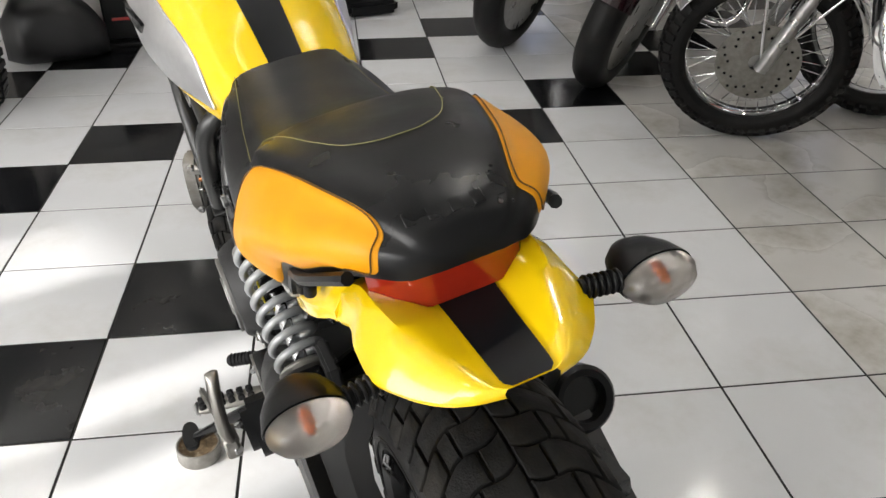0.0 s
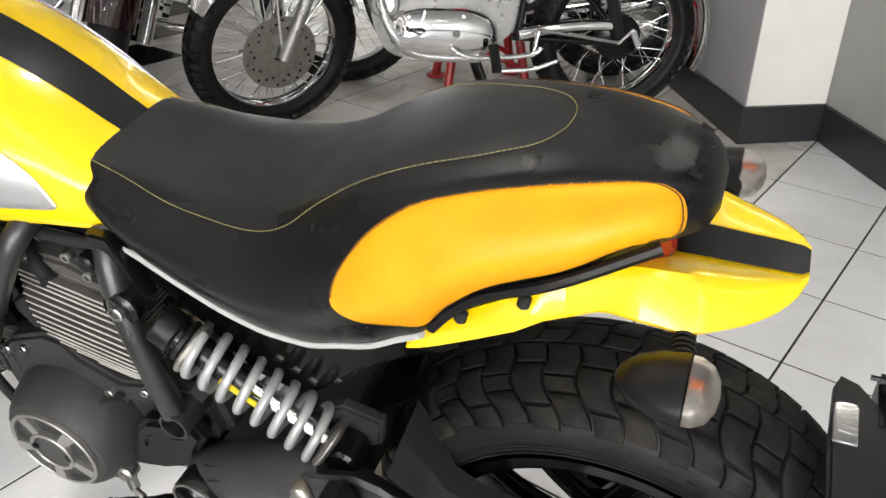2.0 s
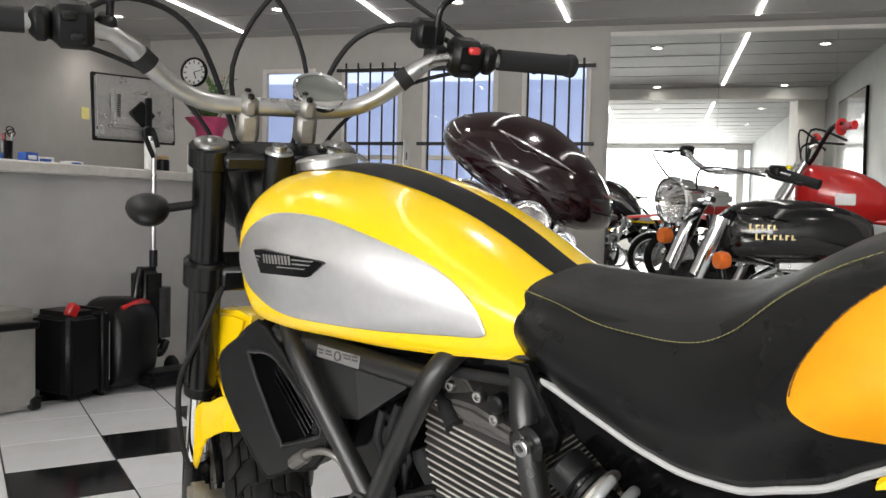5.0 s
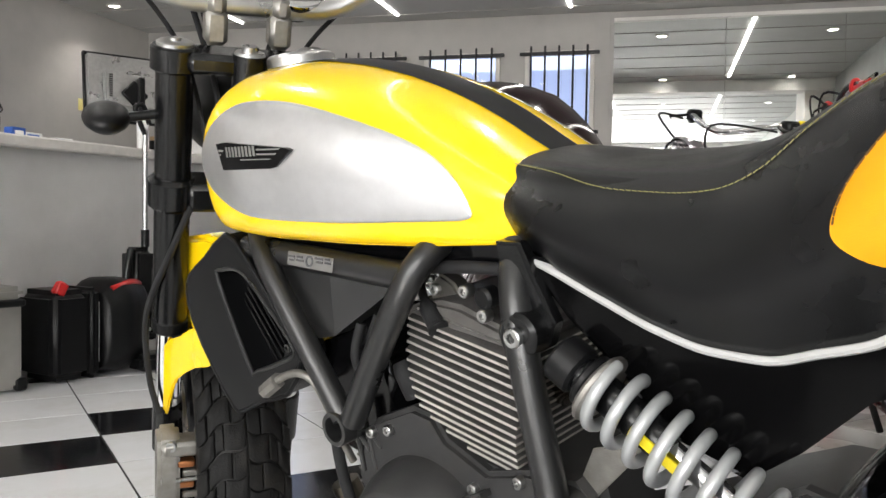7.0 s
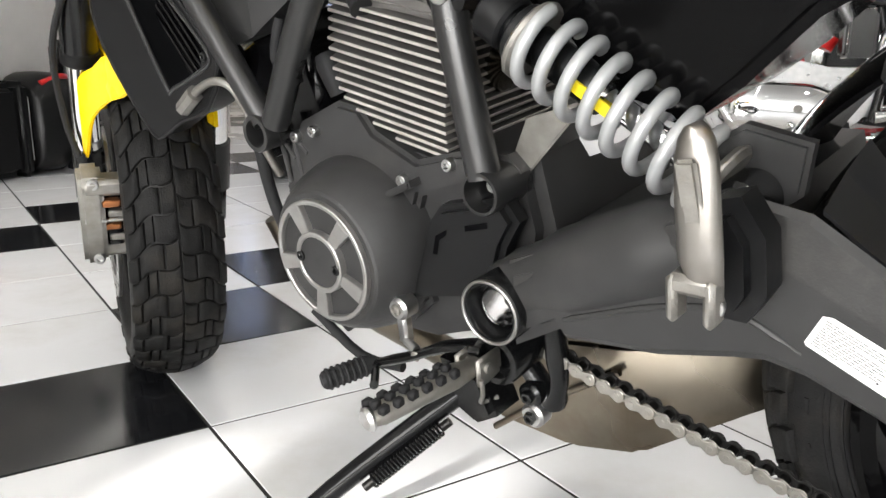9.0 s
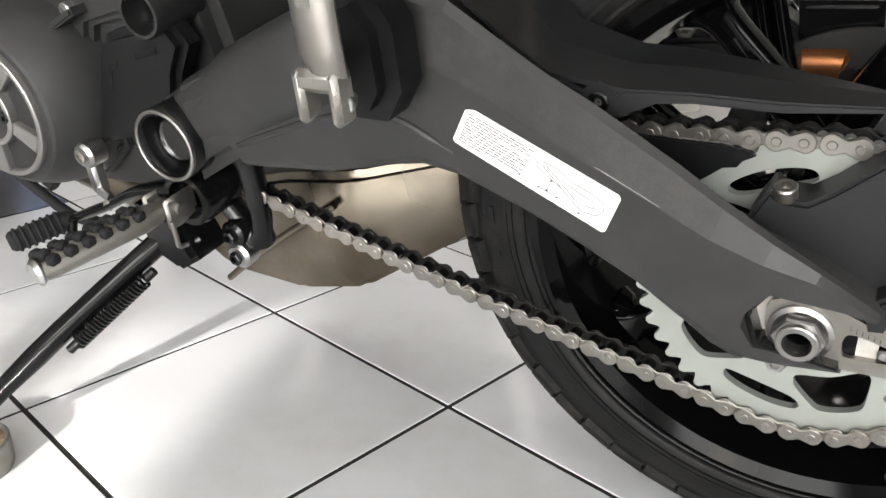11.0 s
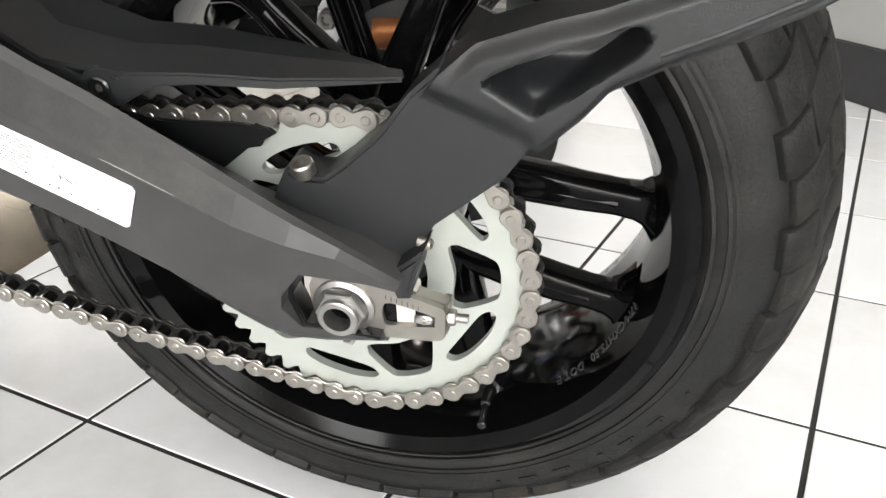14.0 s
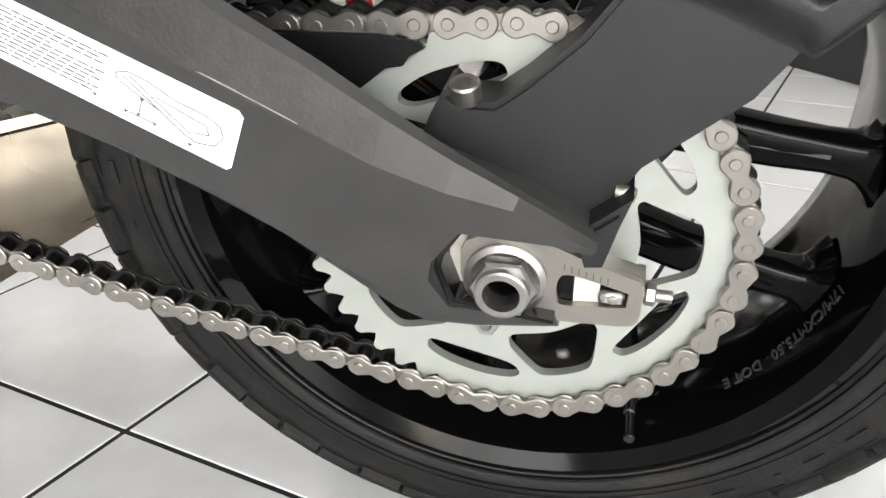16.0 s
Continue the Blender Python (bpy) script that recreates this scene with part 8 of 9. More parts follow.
tubes(re_bike, "frame_tube", [[(0.60, -0.10, 0.76), (0.40, -0.11, 0.735), (0.20, -0.11, 0.72), (-0.16, -0.10, 0.73)], [(0.42, -0.085, 0.36), (0.2, -0.085, 0.34), (0, -0.085, 0.318)]], 0.014, BLACK_METAL)
tubes(re_bike, "exhaust_pipe", [[(0.80, 0.03, 0.73), (0.90, 0.07, 0.66), (0.90, 0.11, 0.50), (0.80, 0.13, 0.33), (0.55, 0.14, 0.30)], [(0.36, 0.11, 0.50), (0.40, 0.11, 0.60), (0.36, 0.12, 0.70)]], 0.019, CHROME, label="chrome pipe")
tubes(re_bike, "silencer", [[(0.50, -0.15, 0.33), (0.20, -0.16, 0.37), (-0.20, -0.16, 0.42)]], 0.042, CHROME, 4, 16)
tubes(re_bike, "chain_case", [[(0.40, 0.105, 0.375), (0.20, 0.105, 0.40), (0.02, 0.105, 0.40)]], 0.022, CHROME, 4, 12)
tubes(re_bike, "gear_pedal", [[(0.66, 0.165, 0.35), (0.60, 0.175, 0.315), (0.48, 0.18, 0.31), (0.36, 0.18, 0.32), (0.33, 0.18, 0.345)], [(0.48, 0.165, 0.255), (0.36, 0.175, 0.26), (0.27, 0.18, 0.29)], [(0.36, 0.175, 0.31), (0.34, 0.165, 0.40)]], 0.009, CHROME)
tubes(re_bike, "pedal_rubber", [[(0.51, 0.18, 0.36), (0.50, 0.19, 0.30), (0.495, 0.195, 0.26)]], 0.019, GRIP)
tubes(re_bike, "brake_rod", [[(0.34, 0.14, 0.40), (0.02, 0.12, 0.335)], [(0.02, 0.12, 0.33), (-0.035, 0.125, 0.385)]], 0.006, ALU)
tubes(re_bike, "kick_rubber", [[(-0.03, 0.13, 0.38), (-0.055, 0.135, 0.325)]], 0.012, TRIM_WHITE)
tubes(re_bike, "centre_stand", [[(0.55, 0.10, 0.28), (0.50, 0.12, 0.14), (0.455, 0.15, 0.012)], [(0.55, -0.10, 0.28), (0.50, -0.12, 0.14), (0.455, -0.15, 0.012)], [(0.50, 0.12, 0.14), (0.50, -0.12, 0.14)], [(0.455, 0.15, 0.012), (0.40, 0.165, 0.010)]], 0.012, BLACK_METAL)
for s in (1, -1):
    tubes(re_bike, "fork_slider", [[(WB, s * 0.085, 0.318), (WB - 0.135, s * 0.085, 0.62)]], 0.024, ALU, label="polished fork slider")
    tubes(re_bike, "fork_gaiter", [[(WB - 0.125, s * 0.085, 0.60), (WB - 0.175, s * 0.085, 0.72)]], 0.030, GRIP)
    tubes(re_bike, "fork_shroud", [[(WB - 0.17, s * 0.085, 0.70), (WB - 0.255, s * 0.085, 0.93)]], 0.032, CHROME)
    tubes(re_bike, "rear_shock", [[(0.02, s * 0.115, 0.36), (0.085, s * 0.115, 0.60)]], 0.022, GRIP)
    tubes(re_bike, "shock_cover", [[(0.08, s * 0.115, 0.58), (0.105, s * 0.115, 0.68)]], 0.030, CHROME)
    tubes(re_bike, "indicator_stalk", [[(WB - 0.21, s * 0.10, 0.80), (WB - 0.21, s * 0.17, 0.80)]], 0.006, CHROME)
    part("indicator_lens", revolve(bmesh.new(), [(0, -0.03), (0.028, -0.02), (0.033, 0.0), (0.028, 0.02), (0, 0.028)], Matrix.Translation((WB - 0.20, s * 0.19, 0.80)) @ pose(0, 0, 0, 0, 90, 0), 20), ORANGE_LENS, re_bike, "amber turn signal")
tubes(re_bike, "mudguard_stay", [[(WB, 0.075, 0.33), (WB + 0.02, 0.07, 0.64)], [(WB, 0.075, 0.33), (WB - 0.22, 0.07, 0.58)]], 0.006, CHROME)


def mudguard(owner, c, r, half, a0, a1, mat, label, drop=4.0):
    bm = bmesh.new()
    rings = []
    for k in range(22):
        a = radians(a0 + (a1 - a0) * k / 21)
        n = Vector((math.cos(a), 0, math.sin(a)))
        ring = [Vector(c) + n * (r - drop * y * y) + Vector((0, y, 0)) for y in np.linspace(-half, half, 9)]
        rings.append(ring + [p - n * 0.004 for p in ring[::-1]])
    return part("mudguard", loft(bm, rings), mat, owner, label)


front_guard = mudguard(re_bike, (WB, 0, 0.338), 0.355, 0.062, 35, 165, CHROME, "polished front mudguard")
mudguard(re_bike, (0, 0, 0.338), 0.385, 0.075, 70, 205, CHROME, "polished rear mudguard")
tubes(re_bike, "grab_rail", [[(0.20, 0.12, 0.73), (0.0, 0.12, 0.73), (-0.30, 0.11, 0.74)]], 0.011, BLACK_METAL)
part("tail_bracket", prism(bmesh.new(), [(-0.28, 0.80), (-0.38, 0.78), (-0.42, 0.62), (-0.44, 0.50), (-0.41, 0.50), (-0.36, 0.66), (-0.27, 0.72)], -0.07, 0.07, 0.006), PLASTIC, re_bike, "black tail lamp bracket")
part("tail_lamp", box(bmesh.new(), (-0.36, 0, 0.82), (0.06, 0.10, 0.065), pose(0, 0, 0, 0, -20, 0), 0.014, 2), RED_LENS, re_bike, "red tail lamp")
part("round_badge", disc(bmesh.new(), (0.22, 0.125, 0.585), (0.22, 0.135, 0.585), 0.045, 28, 0.003), LABEL_WHITE, re_bike, "round pale tax disc holder")
lamp(re_bike, "headlamp", (WB - 0.10, 0.02, 0.945), (1, 0.15, 0.0), 0.088, 0.13)
part("top_nacelle", box(bmesh.new(), (WB - 0.245, 0, 0.955), (0.09, 0.20, 0.05), None, 0.015, 2), CHROME, re_bike)
bar_pts = [(WB - 0.36, -0.37, 1.035), (WB - 0.30, -0.26, 1.055), (WB - 0.26, -0.12, 1.03), (WB - 0.25, 0, 1.015), (WB - 0.26, 0.12, 1.03), (WB - 0.30, 0.26, 1.055), (WB - 0.36, 0.37, 1.035)]
tubes(re_bike, "handlebar", [bar_pts], 0.011, CHROME, 5)
for s in (1, -1):
    tubes(re_bike, "grip", [[(WB - 0.32, s * 0.29, 1.05), (WB - 0.38, s * 0.40, 1.028)]], 0.017, GRIP)
    tubes(re_bike, "lever", [[(WB - 0.28, s * 0.27, 1.055), (WB - 0.26, s * 0.34, 1.045), (WB - 0.30, s * 0.42, 1.035)]], 0.006, BLACK_METAL)
    part("switch", box(bmesh.new(), (WB - 0.315, s * 0.275, 1.052), (0.045, 0.05, 0.045), None, 0.008), PLASTIC, re_bike)
part("choke_knob", box(bmesh.new(), (WB - 0.345, 0.29, 1.07), (0.018, 0.02, 0.012), None, 0.003), YELLOW_MARK, re_bike)
tubes(re_bike, "cable", [[(WB - 0.27, 0.28, 1.05), (WB - 0.12, 0.15, 1.06), (WB - 0.18, 0.05, 0.92)], [(WB - 0.27, -0.28, 1.05), (WB - 0.10, -0.15, 1.07), (WB - 0.20, -0.04, 0.90)]], 0.004, GRIP, 6, 6)

# its front end is turned to the left
head = Vector((WB - 0.29, 0, 0.95))
turn_re = Matrix.Translation(head) @ Matrix.Rotation(radians(30), 4, Vector((-0.255, 0, 0.612)).normalized()) @ Matrix.Translation(-head)
for ob in list(re_bike.children):
    kind = ob.name.split(".")[0]
    if kind in ("front_wheel", "fork_slider", "fork_gaiter", "fork_shroud", "indicator_stalk", "indicator_lens", "headlamp", "top_nacelle", "handlebar", "grip", "lever", "switch", "choke_knob", "cable", "mudguard_stay") or kind == "mudguard" and ob is front_guard:
        up = {"handlebar": 0.07, "grip": 0.07, "lever": 0.07, "switch": 0.07, "choke_knob": 0.07, "cable": 0.06, "headlamp": 0.035, "top_nacelle": 0.04}.get(kind, 0.0)
        ob.matrix_basis = Matrix.Translation((0, 0, up)) @ turn_re @ ob.matrix_basis

# red trestle that lifts the off-road motorcycle behind it
stand_re = thing("paddock_stand", Matrix.Translation((2.87, 1.01, 0)) @ pose(0, 0, 0, 0, 0, 47), "red painted steel lift stand with flat round feet", "stand")
for x in (0.14, -0.14):
    for y in (0.17, -0.17):
        part("leg", sweep(bmesh.new(), [(x, y, 0.008), (x * 0.75, y * 0.75, 0.27)], 0.019, 12), RED_PAINT, stand_re)
        part("foot", disc(bmesh.new(), (x, y, 0.0), (x, y, 0.012), 0.042, 20, 0.003), RED_PAINT, stand_re)
    part("brace", sweep(bmesh.new(), [(x * 0.9, -0.15, 0.10), (x * 0.8, 0.14, 0.24)], 0.012, 10), RED_PAINT, stand_re)
part("top_plate", box(bmesh.new(), (0, 0, 0.275), (0.26, 0.32, 0.02), None, 0.004), RED_PAINT, stand_re)

# red off-road motorcycle behind it
DB = Matrix.Translation((3.348, 0.643, 0.0)) @ pose(0, 0, 0, 0, 0, 133.6) @ Matrix.Diagonal((0.72, 0.95, 1.0, 1))
db = thing("trail_motorcycle", DB, "red off-road motorcycle with a black seat", "motorcycle")
spoked_wheel(db, "rear_wheel", (0, 0, 0.31), 0.31, 0.055, BLACK_METAL, 0.06, 32, 40, 0, "knobbly rear tyre", tread_h=0.014, unscale=(1 / 0.72, 1, 1))
spoked_wheel(db, "front_wheel", (1.62, 0, 0.34), 0.34, 0.045, ALU, 0.04, 32, 44, 0, "knobbly front tyre", tread_h=0.014, unscale=(1 / 0.72, 1, 1))
part("tank", body_loft([(0.66, 0.91, 0.06, 0.06), (0.76, 0.93, 0.12, 0.09), (0.90, 0.945, 0.140, 0.115), (1.06, 0.965, 0.12, 0.112), (1.15, 0.985, 0.05, 0.075)]), RED_PAINT, db, "red fuel tank", 70)
part("tank_badge", box(bmesh.new(), (0.92, 0.137, 0.935), (0.10, 0.012, 0.045), None, 0.004), LABEL_WHITE, db, "pale plain tank badge")
part("seat", body_loft([(0.02, 0.915, 0.08, 0.035), (0.08, 0.925, 0.10, 0.055), (0.30, 0.91, 0.10, 0.055), (0.55, 0.905, 0.085, 0.05), (0.70, 0.95, 0.05, 0.04)], k=3), VINYL, db, "long black seat", 70)
bm = bmesh.new()
rings = []
for x, z, w in ((0.35, 0.83, 0.09), (0.10, 0.86, 0.10), (-0.10, 0.915, 0.10), (-0.30, 0.955, 0.085), (-0.42, 0.955, 0.05), (-0.46, 0.95, 0.02)):
    up = [Vector((x, y, z - 1.5 * y * y)) for y in np.linspace(-w, w, 7)]
    rings.append(up + [p - Vector((0, 0, 0.012)) for p in up[::-1]])
part("rear_mudguard", loft(bm, rings), RED_PAINT, db, "red plastic rear mudguard")
bm = bmesh.new()
rings = []
for x, z, w in ((1.26, 0.78, 0.05), (1.44, 0.845, 0.07), (1.64, 0.870, 0.075), (1.90, 0.868, 0.06), (2.06, 0.855, 0.02)):
    up = [Vector((x, y, z - 2.0 * y * y)) for y in np.linspace(-w, w, 7)]
    rings.append(up + [p - Vector((0, 0, 0.010)) for p in up[::-1]])
part("front_mudguard", loft(bm, rings), RED_PAINT, db, "red plastic front mudguard")
part("engine", prism(bmesh.new(), rounded([(0.85, 0.35), (0.82, 0.62), (0.62, 0.66), (0.42, 0.52), (0.42, 0.36), (0.60, 0.28)], 3), -0.13, 0.13, 0.02), BLACK_METAL, db, "black engine cases")
part("cylinder", box(bmesh.new(), (0.72, 0, 0.70), (0.14, 0.15, 0.20), None, 0.012), BLACK_METAL, db)
for s in (1, -1):
    tubes(db, "fork_leg", [[(1.62, s * 0.085, 0.34), (1.36, s * 0.085, 0.74), (1.12, s * 0.085, 1.08)]], 0.022, ALU, 0)
    tubes(db, "grip", [[(0.99, s * 0.31, 1.195), (0.96, s * 0.43, 1.19)]], 0.017, RED_PAINT if s > 0 else GRIP)
    part("grip_flange", disc(bmesh.new(), (0.995, s * 0.300, 1.196), (0.99, s * 0.315, 1.195), 0.032, 16, 0.004), RED_PAINT, db)
tubes(db, "handlebar", [[(0.97, -0.40, 1.19), (1.02, -0.24, 1.20), (1.08, -0.08, 1.09), (1.08, 0.08, 1.09), (1.02, 0.24, 1.20), (0.97, 0.40, 1.19)]], 0.011, BLACK_METAL)
tubes(db, "crossbar", [[(1.05, -0.17, 1.155), (1.05, 0.17, 1.155)]], 0.008, ALU, 0)
tubes(db, "frame_tube", [[(1.08, 0, 0.98), (0.95, 0.04, 0.55), (0.80, 0.05, 0.28), (0.40, 0.05, 0.28)], [(0.95, 0.05, 0.88), (0.45, 0.08, 0.83), (0.10, 0.08, 0.85)], [(0.45, 0.07, 0.80), (0.40, 0.07, 0.45)], [(0.42, 0.075, 0.42), (0, 0.075, 0.31)]], 0.014, RED_PAINT)
tubes(db, "cable", [[(0.95, 0.25, 1.15), (1.10, 0.12, 1.20), (1.10, 0.02, 1.05)], [(0.95, -0.25, 1.15), (1.12, -0.10, 1.22), (1.10, -0.02, 1.02)], [(0.95, 0.20, 1.14), (1.13, 0.05, 1.14), (1.08, 0.05, 0.95)]], 0.005, GRIP, 6, 6)
part("silencer", sweep(bmesh.new(), [(0.30, 0.13, 0.80), (-0.10, 0.14, 0.835)], 0.045, 20), ALU, db, "silver silencer")
part("silencer_band", sweep(bmesh.new(), [(-0.05, 0.14, 0.832), (-0.08, 0.14, 0.834)], 0.0465, 20), YELLOW_MARK, db)


# heavy touring motorcycles that face the room
def tourer(name, m, fairing, label, paint):
    ob = thing(name, m, label, "motorcycle")
    wb = 1.55
    tw = part("front_wheel", tyre_mesh(0.318, 0.215, 0.068, 56), RUBBER, ob, "broad black front tyre")
    tw.location = (wb, 0, 0.318)
    part("rim", revolve(bmesh.new(), [(0.215, 0.055), (0.222, 0.05), (0.19, 0.03), (0.06, 0.028), (0.04, 0.04), (0.04, -0.04), (0.06, -0.028), (0.19, -0.03), (0.222, -0.05), (0.215, -0.055)], AXLE_Y, 48), ALU, tw, "silver cast wheel")
    rw = part("rear_wheel", tyre_mesh(0.318, 0.2, 0.075, 56), RUBBER, ob, "broad black rear tyre")
    rw.location = (0, 0, 0.318)
    mudguard(ob, (wb, 0, 0.318), 0.36, 0.085, 20, 190, paint, "deep glossy front mudguard", 9.0)
    mudguard(ob, (0, 0, 0.318), 0.37, 0.11, 0, 190, paint, "deep glossy rear mudguard", 6.0)
    for s in (1, -1):
        tubes(ob, "fork_leg", [[(wb, s * 0.12, 0.318), (wb - 0.22, s * 0.12, 0.86)]], 0.028, CHROME, 0)
        tubes(ob, "fork_cover", [[(wb - 0.17, s * 0.12, 0.66), (wb - 0.24, s * 0.12, 0.92)]], 0.038, CHROME, 0)
        lamp(ob, "passing_lamp", (wb - 0.12, s * 0.165, 0.835), (1, 0, -0.05), 0.052, 0.08, label="chrome passing lamp")
        part("turn_signal", revolve(bmesh.new(), [(0, -0.04), (0.03, -0.03), (0.036, 0), (0.03, 0.012), (0, 0.016)], Matrix.Translation((wb - 0.14, s * 0.19, 0.735)) @ pose(0, 0, 0, 0, 90, 0), 20), CHROME, ob)
        tubes(ob, "grip", [[(wb - 0.50, s * 0.34, 1.08), (wb - 0.60, s * 0.45, 1.05)]], 0.018, GRIP)
        tubes(ob, "crash_bar", [[(wb - 0.42, s * 0.10, 0.30), (wb - 0.40, s * 0.32, 0.34), (wb - 0.42, s * 0.33, 0.50), (wb - 0.46, s * 0.08, 0.62)]], 0.016, CHROME)
        part("saddlebag", box(bmesh.new(), (-0.10, s * 0.27, 0.52), (0.55, 0.18, 0.30), None, 0.05, 3), paint, ob, "glossy hard saddlebag")
    tubes(ob, "handlebar", [[(wb - 0.60, -0.45, 1.05), (wb - 0.46, -0.30, 1.10), (wb - 0.36, -0.08, 1.02), (wb - 0.36, 0.08, 1.02), (wb - 0.46, 0.30, 1.10), (wb - 0.60, 0.45, 1.05)]], 0.013, CHROME)
    lamp(ob, "headlamp", (wb - 0.10, 0, 0.865), (1, 0, -0.05), 0.088, 0.12)
    part("tank", body_loft([(0.55, 0.80, 0.08, 0.05), (0.72, 0.84, 0.15, 0.10), (0.95, 0.86, 0.17, 0.12), (1.10, 0.85, 0.12, 0.09), (1.16, 0.84, 0.05, 0.04)]), paint, ob, "glossy tank", 70)
    part("seat", body_loft([(-0.25, 0.80, 0.12, 0.06), (0.05, 0.80, 0.16, 0.09), (0.25, 0.72, 0.15, 0.06), (0.50, 0.70, 0.15, 0.05), (0.65, 0.74, 0.08, 0.03)], k=3), VINYL, ob, "broad black seat", 70)
    part("engine", prism(bmesh.new(), rounded([(1.0, 0.30), (1.02, 0.50), (0.88, 0.70), (0.60, 0.72), (0.45, 0.50), (0.45, 0.28), (0.70, 0.20)], 3), -0.20, 0.20, 0.03), CHROME, ob, "chrome engine cases")
    if fairing:
        rings = []
        for x, w, z0, z1 in ((wb - 0.46, 0.43, 0.93, 1.20), (wb - 0.38, 0.42, 0.90, 1.25), (wb - 0.28, 0.39, 0.87, 1.25), (wb - 0.18, 0.33, 0.87, 1.19), (wb - 0.10, 0.24, 0.92, 1.10), (wb - 0.06, 0.12, 0.97, 1.04)):
            ring = []
            for j in range(36):
                a = 2 * math.pi * j / 36
                c, s = math.cos(a), math.sin(a)
                yy = w * math.copysign(abs(c) ** 0.8, c)
                dip = 0.10 * (abs(yy) / 0.43) ** 2
                ring.append(Vector((x, yy, (z0 + z1) / 2 - dip * 0.6 + ((z1 - z0) / 2) * math.copysign(abs(s) ** 0.8, s) * (1 - 0.25 * abs(yy) / 0.43))))
            rings.append(ring)
        fa = part("fairing", loft(bmesh.new(), rings), paint, ob, "glossy maroon and black handlebar fairing", 70)
        fa.matrix_basis = Matrix.Translation((0, -0.08, 0.04)) @ Matrix.Translation((wb - 0.3, 0, 1.05)) @ pose(0, 0, 0, -10, 0, 0) @ Matrix.Translation((-wb + 0.3, 0, -1.05))
        tubes(fa, "fairing_trim", [[(wb - 0.10, y * 0.24, 1.115) if abs(y) < 0.5 else (wb - 0.28, y * 0.36, 1.10) for y in (-1, -0.4, 0, 0.4, 1)]], 0.006, CHROME)
    return ob


HD = Matrix.Translation((1.61, 1.93, 0)) @ pose(0, 0, 0, 0, 0, 232) @ pose(0, 0, 0, -19, 0, 0) @ Matrix.Translation((-1.55, 0, 0))
tourer("touring_motorcycle", HD, True, "maroon and black touring motorcycle with chrome lamps", MAROON)
HD2 = Matrix.Translation((1.33, 2.50, 0)) @ pose(0, 0, 0, 0, 0, 232) @ pose(0, 0, 0, -13, 0, 0) @ Matrix.Translation((-1.55, 0, 0))
tourer("cruiser_motorcycle", HD2, False, "dark cruiser motorcycle with chrome headlamp and forks", TANK_BLACK)
tag_ob = thing("price_tag", Matrix.Translation((1.40, 1.98, 1.06)) @ pose(0, 0, 0, 0, 0, 50), "white paper price tag hung on a handlebar", "tag")
part("card", box(bmesh.new(), (0, 0, 0), (0.10, 0.002, 0.14), None, 0), LABEL_WHITE, tag_ob)
part("print", box(bmesh.new(), (0, -0.0015, 0.01), (0.022, 0.001, 0.03), None, 0), LABEL_INK, tag_ob)

# partly seen knobbly wheel and dark panniers beyond the front of the yellow motorcycle
OFF = Matrix.Translation((-0.78, 1.93, 0)) @ pose(0, 0, 0, 0, 0, 118)
off = thing("enduro_motorcycle", OFF, "off-road motorcycle seen by its knobbly spoked wheel", "motorcycle")
spoked_wheel(off, "rear_wheel", (0, 0, 0.33), 0.33, 0.06, BLACK_METAL, 0.06, 32, 40, 0, "tall knobbly tyre", tread_h=0.014)
part("swingarm", box(bmesh.new(), (0.28, -0.09, 0.36), (0.56, 0.03, 0.06), None, 0.008), BLACK_METAL, off)
part("swingarm", box(bmesh.new(), (0.28, 0.09, 0.36), (0.56, 0.03, 0.06), None, 0.008), BLACK_METAL, off)
part("body", body_loft([(0.2, 0.85, 0.08, 0.08), (0.5, 0.82, 0.13, 0.12), (0.9, 0.86, 0.15, 0.14), (1.2, 0.85, 0.08, 0.08)]), PLASTIC, off, "dark bodywork", 70)
part("engine", box(bmesh.new(), (0.65, 0, 0.45), (0.40, 0.26, 0.36), None, 0.05, 2), BLACK_METAL, off)
spoked_wheel(off, "front_wheel", (1.42, 0, 0.34), 0.34, 0.05, BLACK_METAL, 0.05, 32, 40, 0, "knobbly front tyre", tread_h=0.014)
tubes(off, "fork_leg", [[(1.42, 0.09, 0.34), (1.18, 0.09, 0.95)], [(1.42, -0.09, 0.34), (1.18, -0.09, 0.95)]], 0.022, BLACK_METAL, 0)
tubes(off, "handlebar", [[(1.05, -0.40, 1.12), (1.15, -0.15, 1.08), (1.15, 0.15, 1.08), (1.05, 0.40, 1.12)]], 0.012, BLACK_METAL)

mudguard(off, (0, 0, 0.33), 0.40, 0.09, 20, 150, PLASTIC, "dark grey rear mudguard", 3.0)
for s in (1, -1):
    part("side_case", box(bmesh.new(), (0.10, s * 0.24, 0.62), (0.40, 0.18, 0.30), None, 0.04, 3), PLASTIC, off, "dark side case")

# ---- counter with its clutter, cases, cleaner, posters ----
CM = Matrix.Translation((0.55, 3.37, 0)) @ pose(0, 0, 0, 0, 0, 37)        # x along the counter's front, y behind it
counter = thing("reception_counter", CM, "brushed steel fronted reception counter with a pale top", "counter")
bm = bmesh.new()
prof = []
for k in range(13):
    x = -1.6 + 3.1 * k / 12
    prof.append((x, 0.06 * math.cos(k / 12 * math.pi * 1.5)))
rings = [[Vector((x, y, z)) for x, y in prof] for z in (0.0, 0.98)]
V = [[bm.verts.new(p) for p in r] for r in rings]
for a in range(12):
    bm.faces.new((V[0][a], V[0][a + 1], V[1][a + 1], V[1][a]))
bmesh.ops.solidify(bm, geom=bm.faces[:], thickness=-0.02)
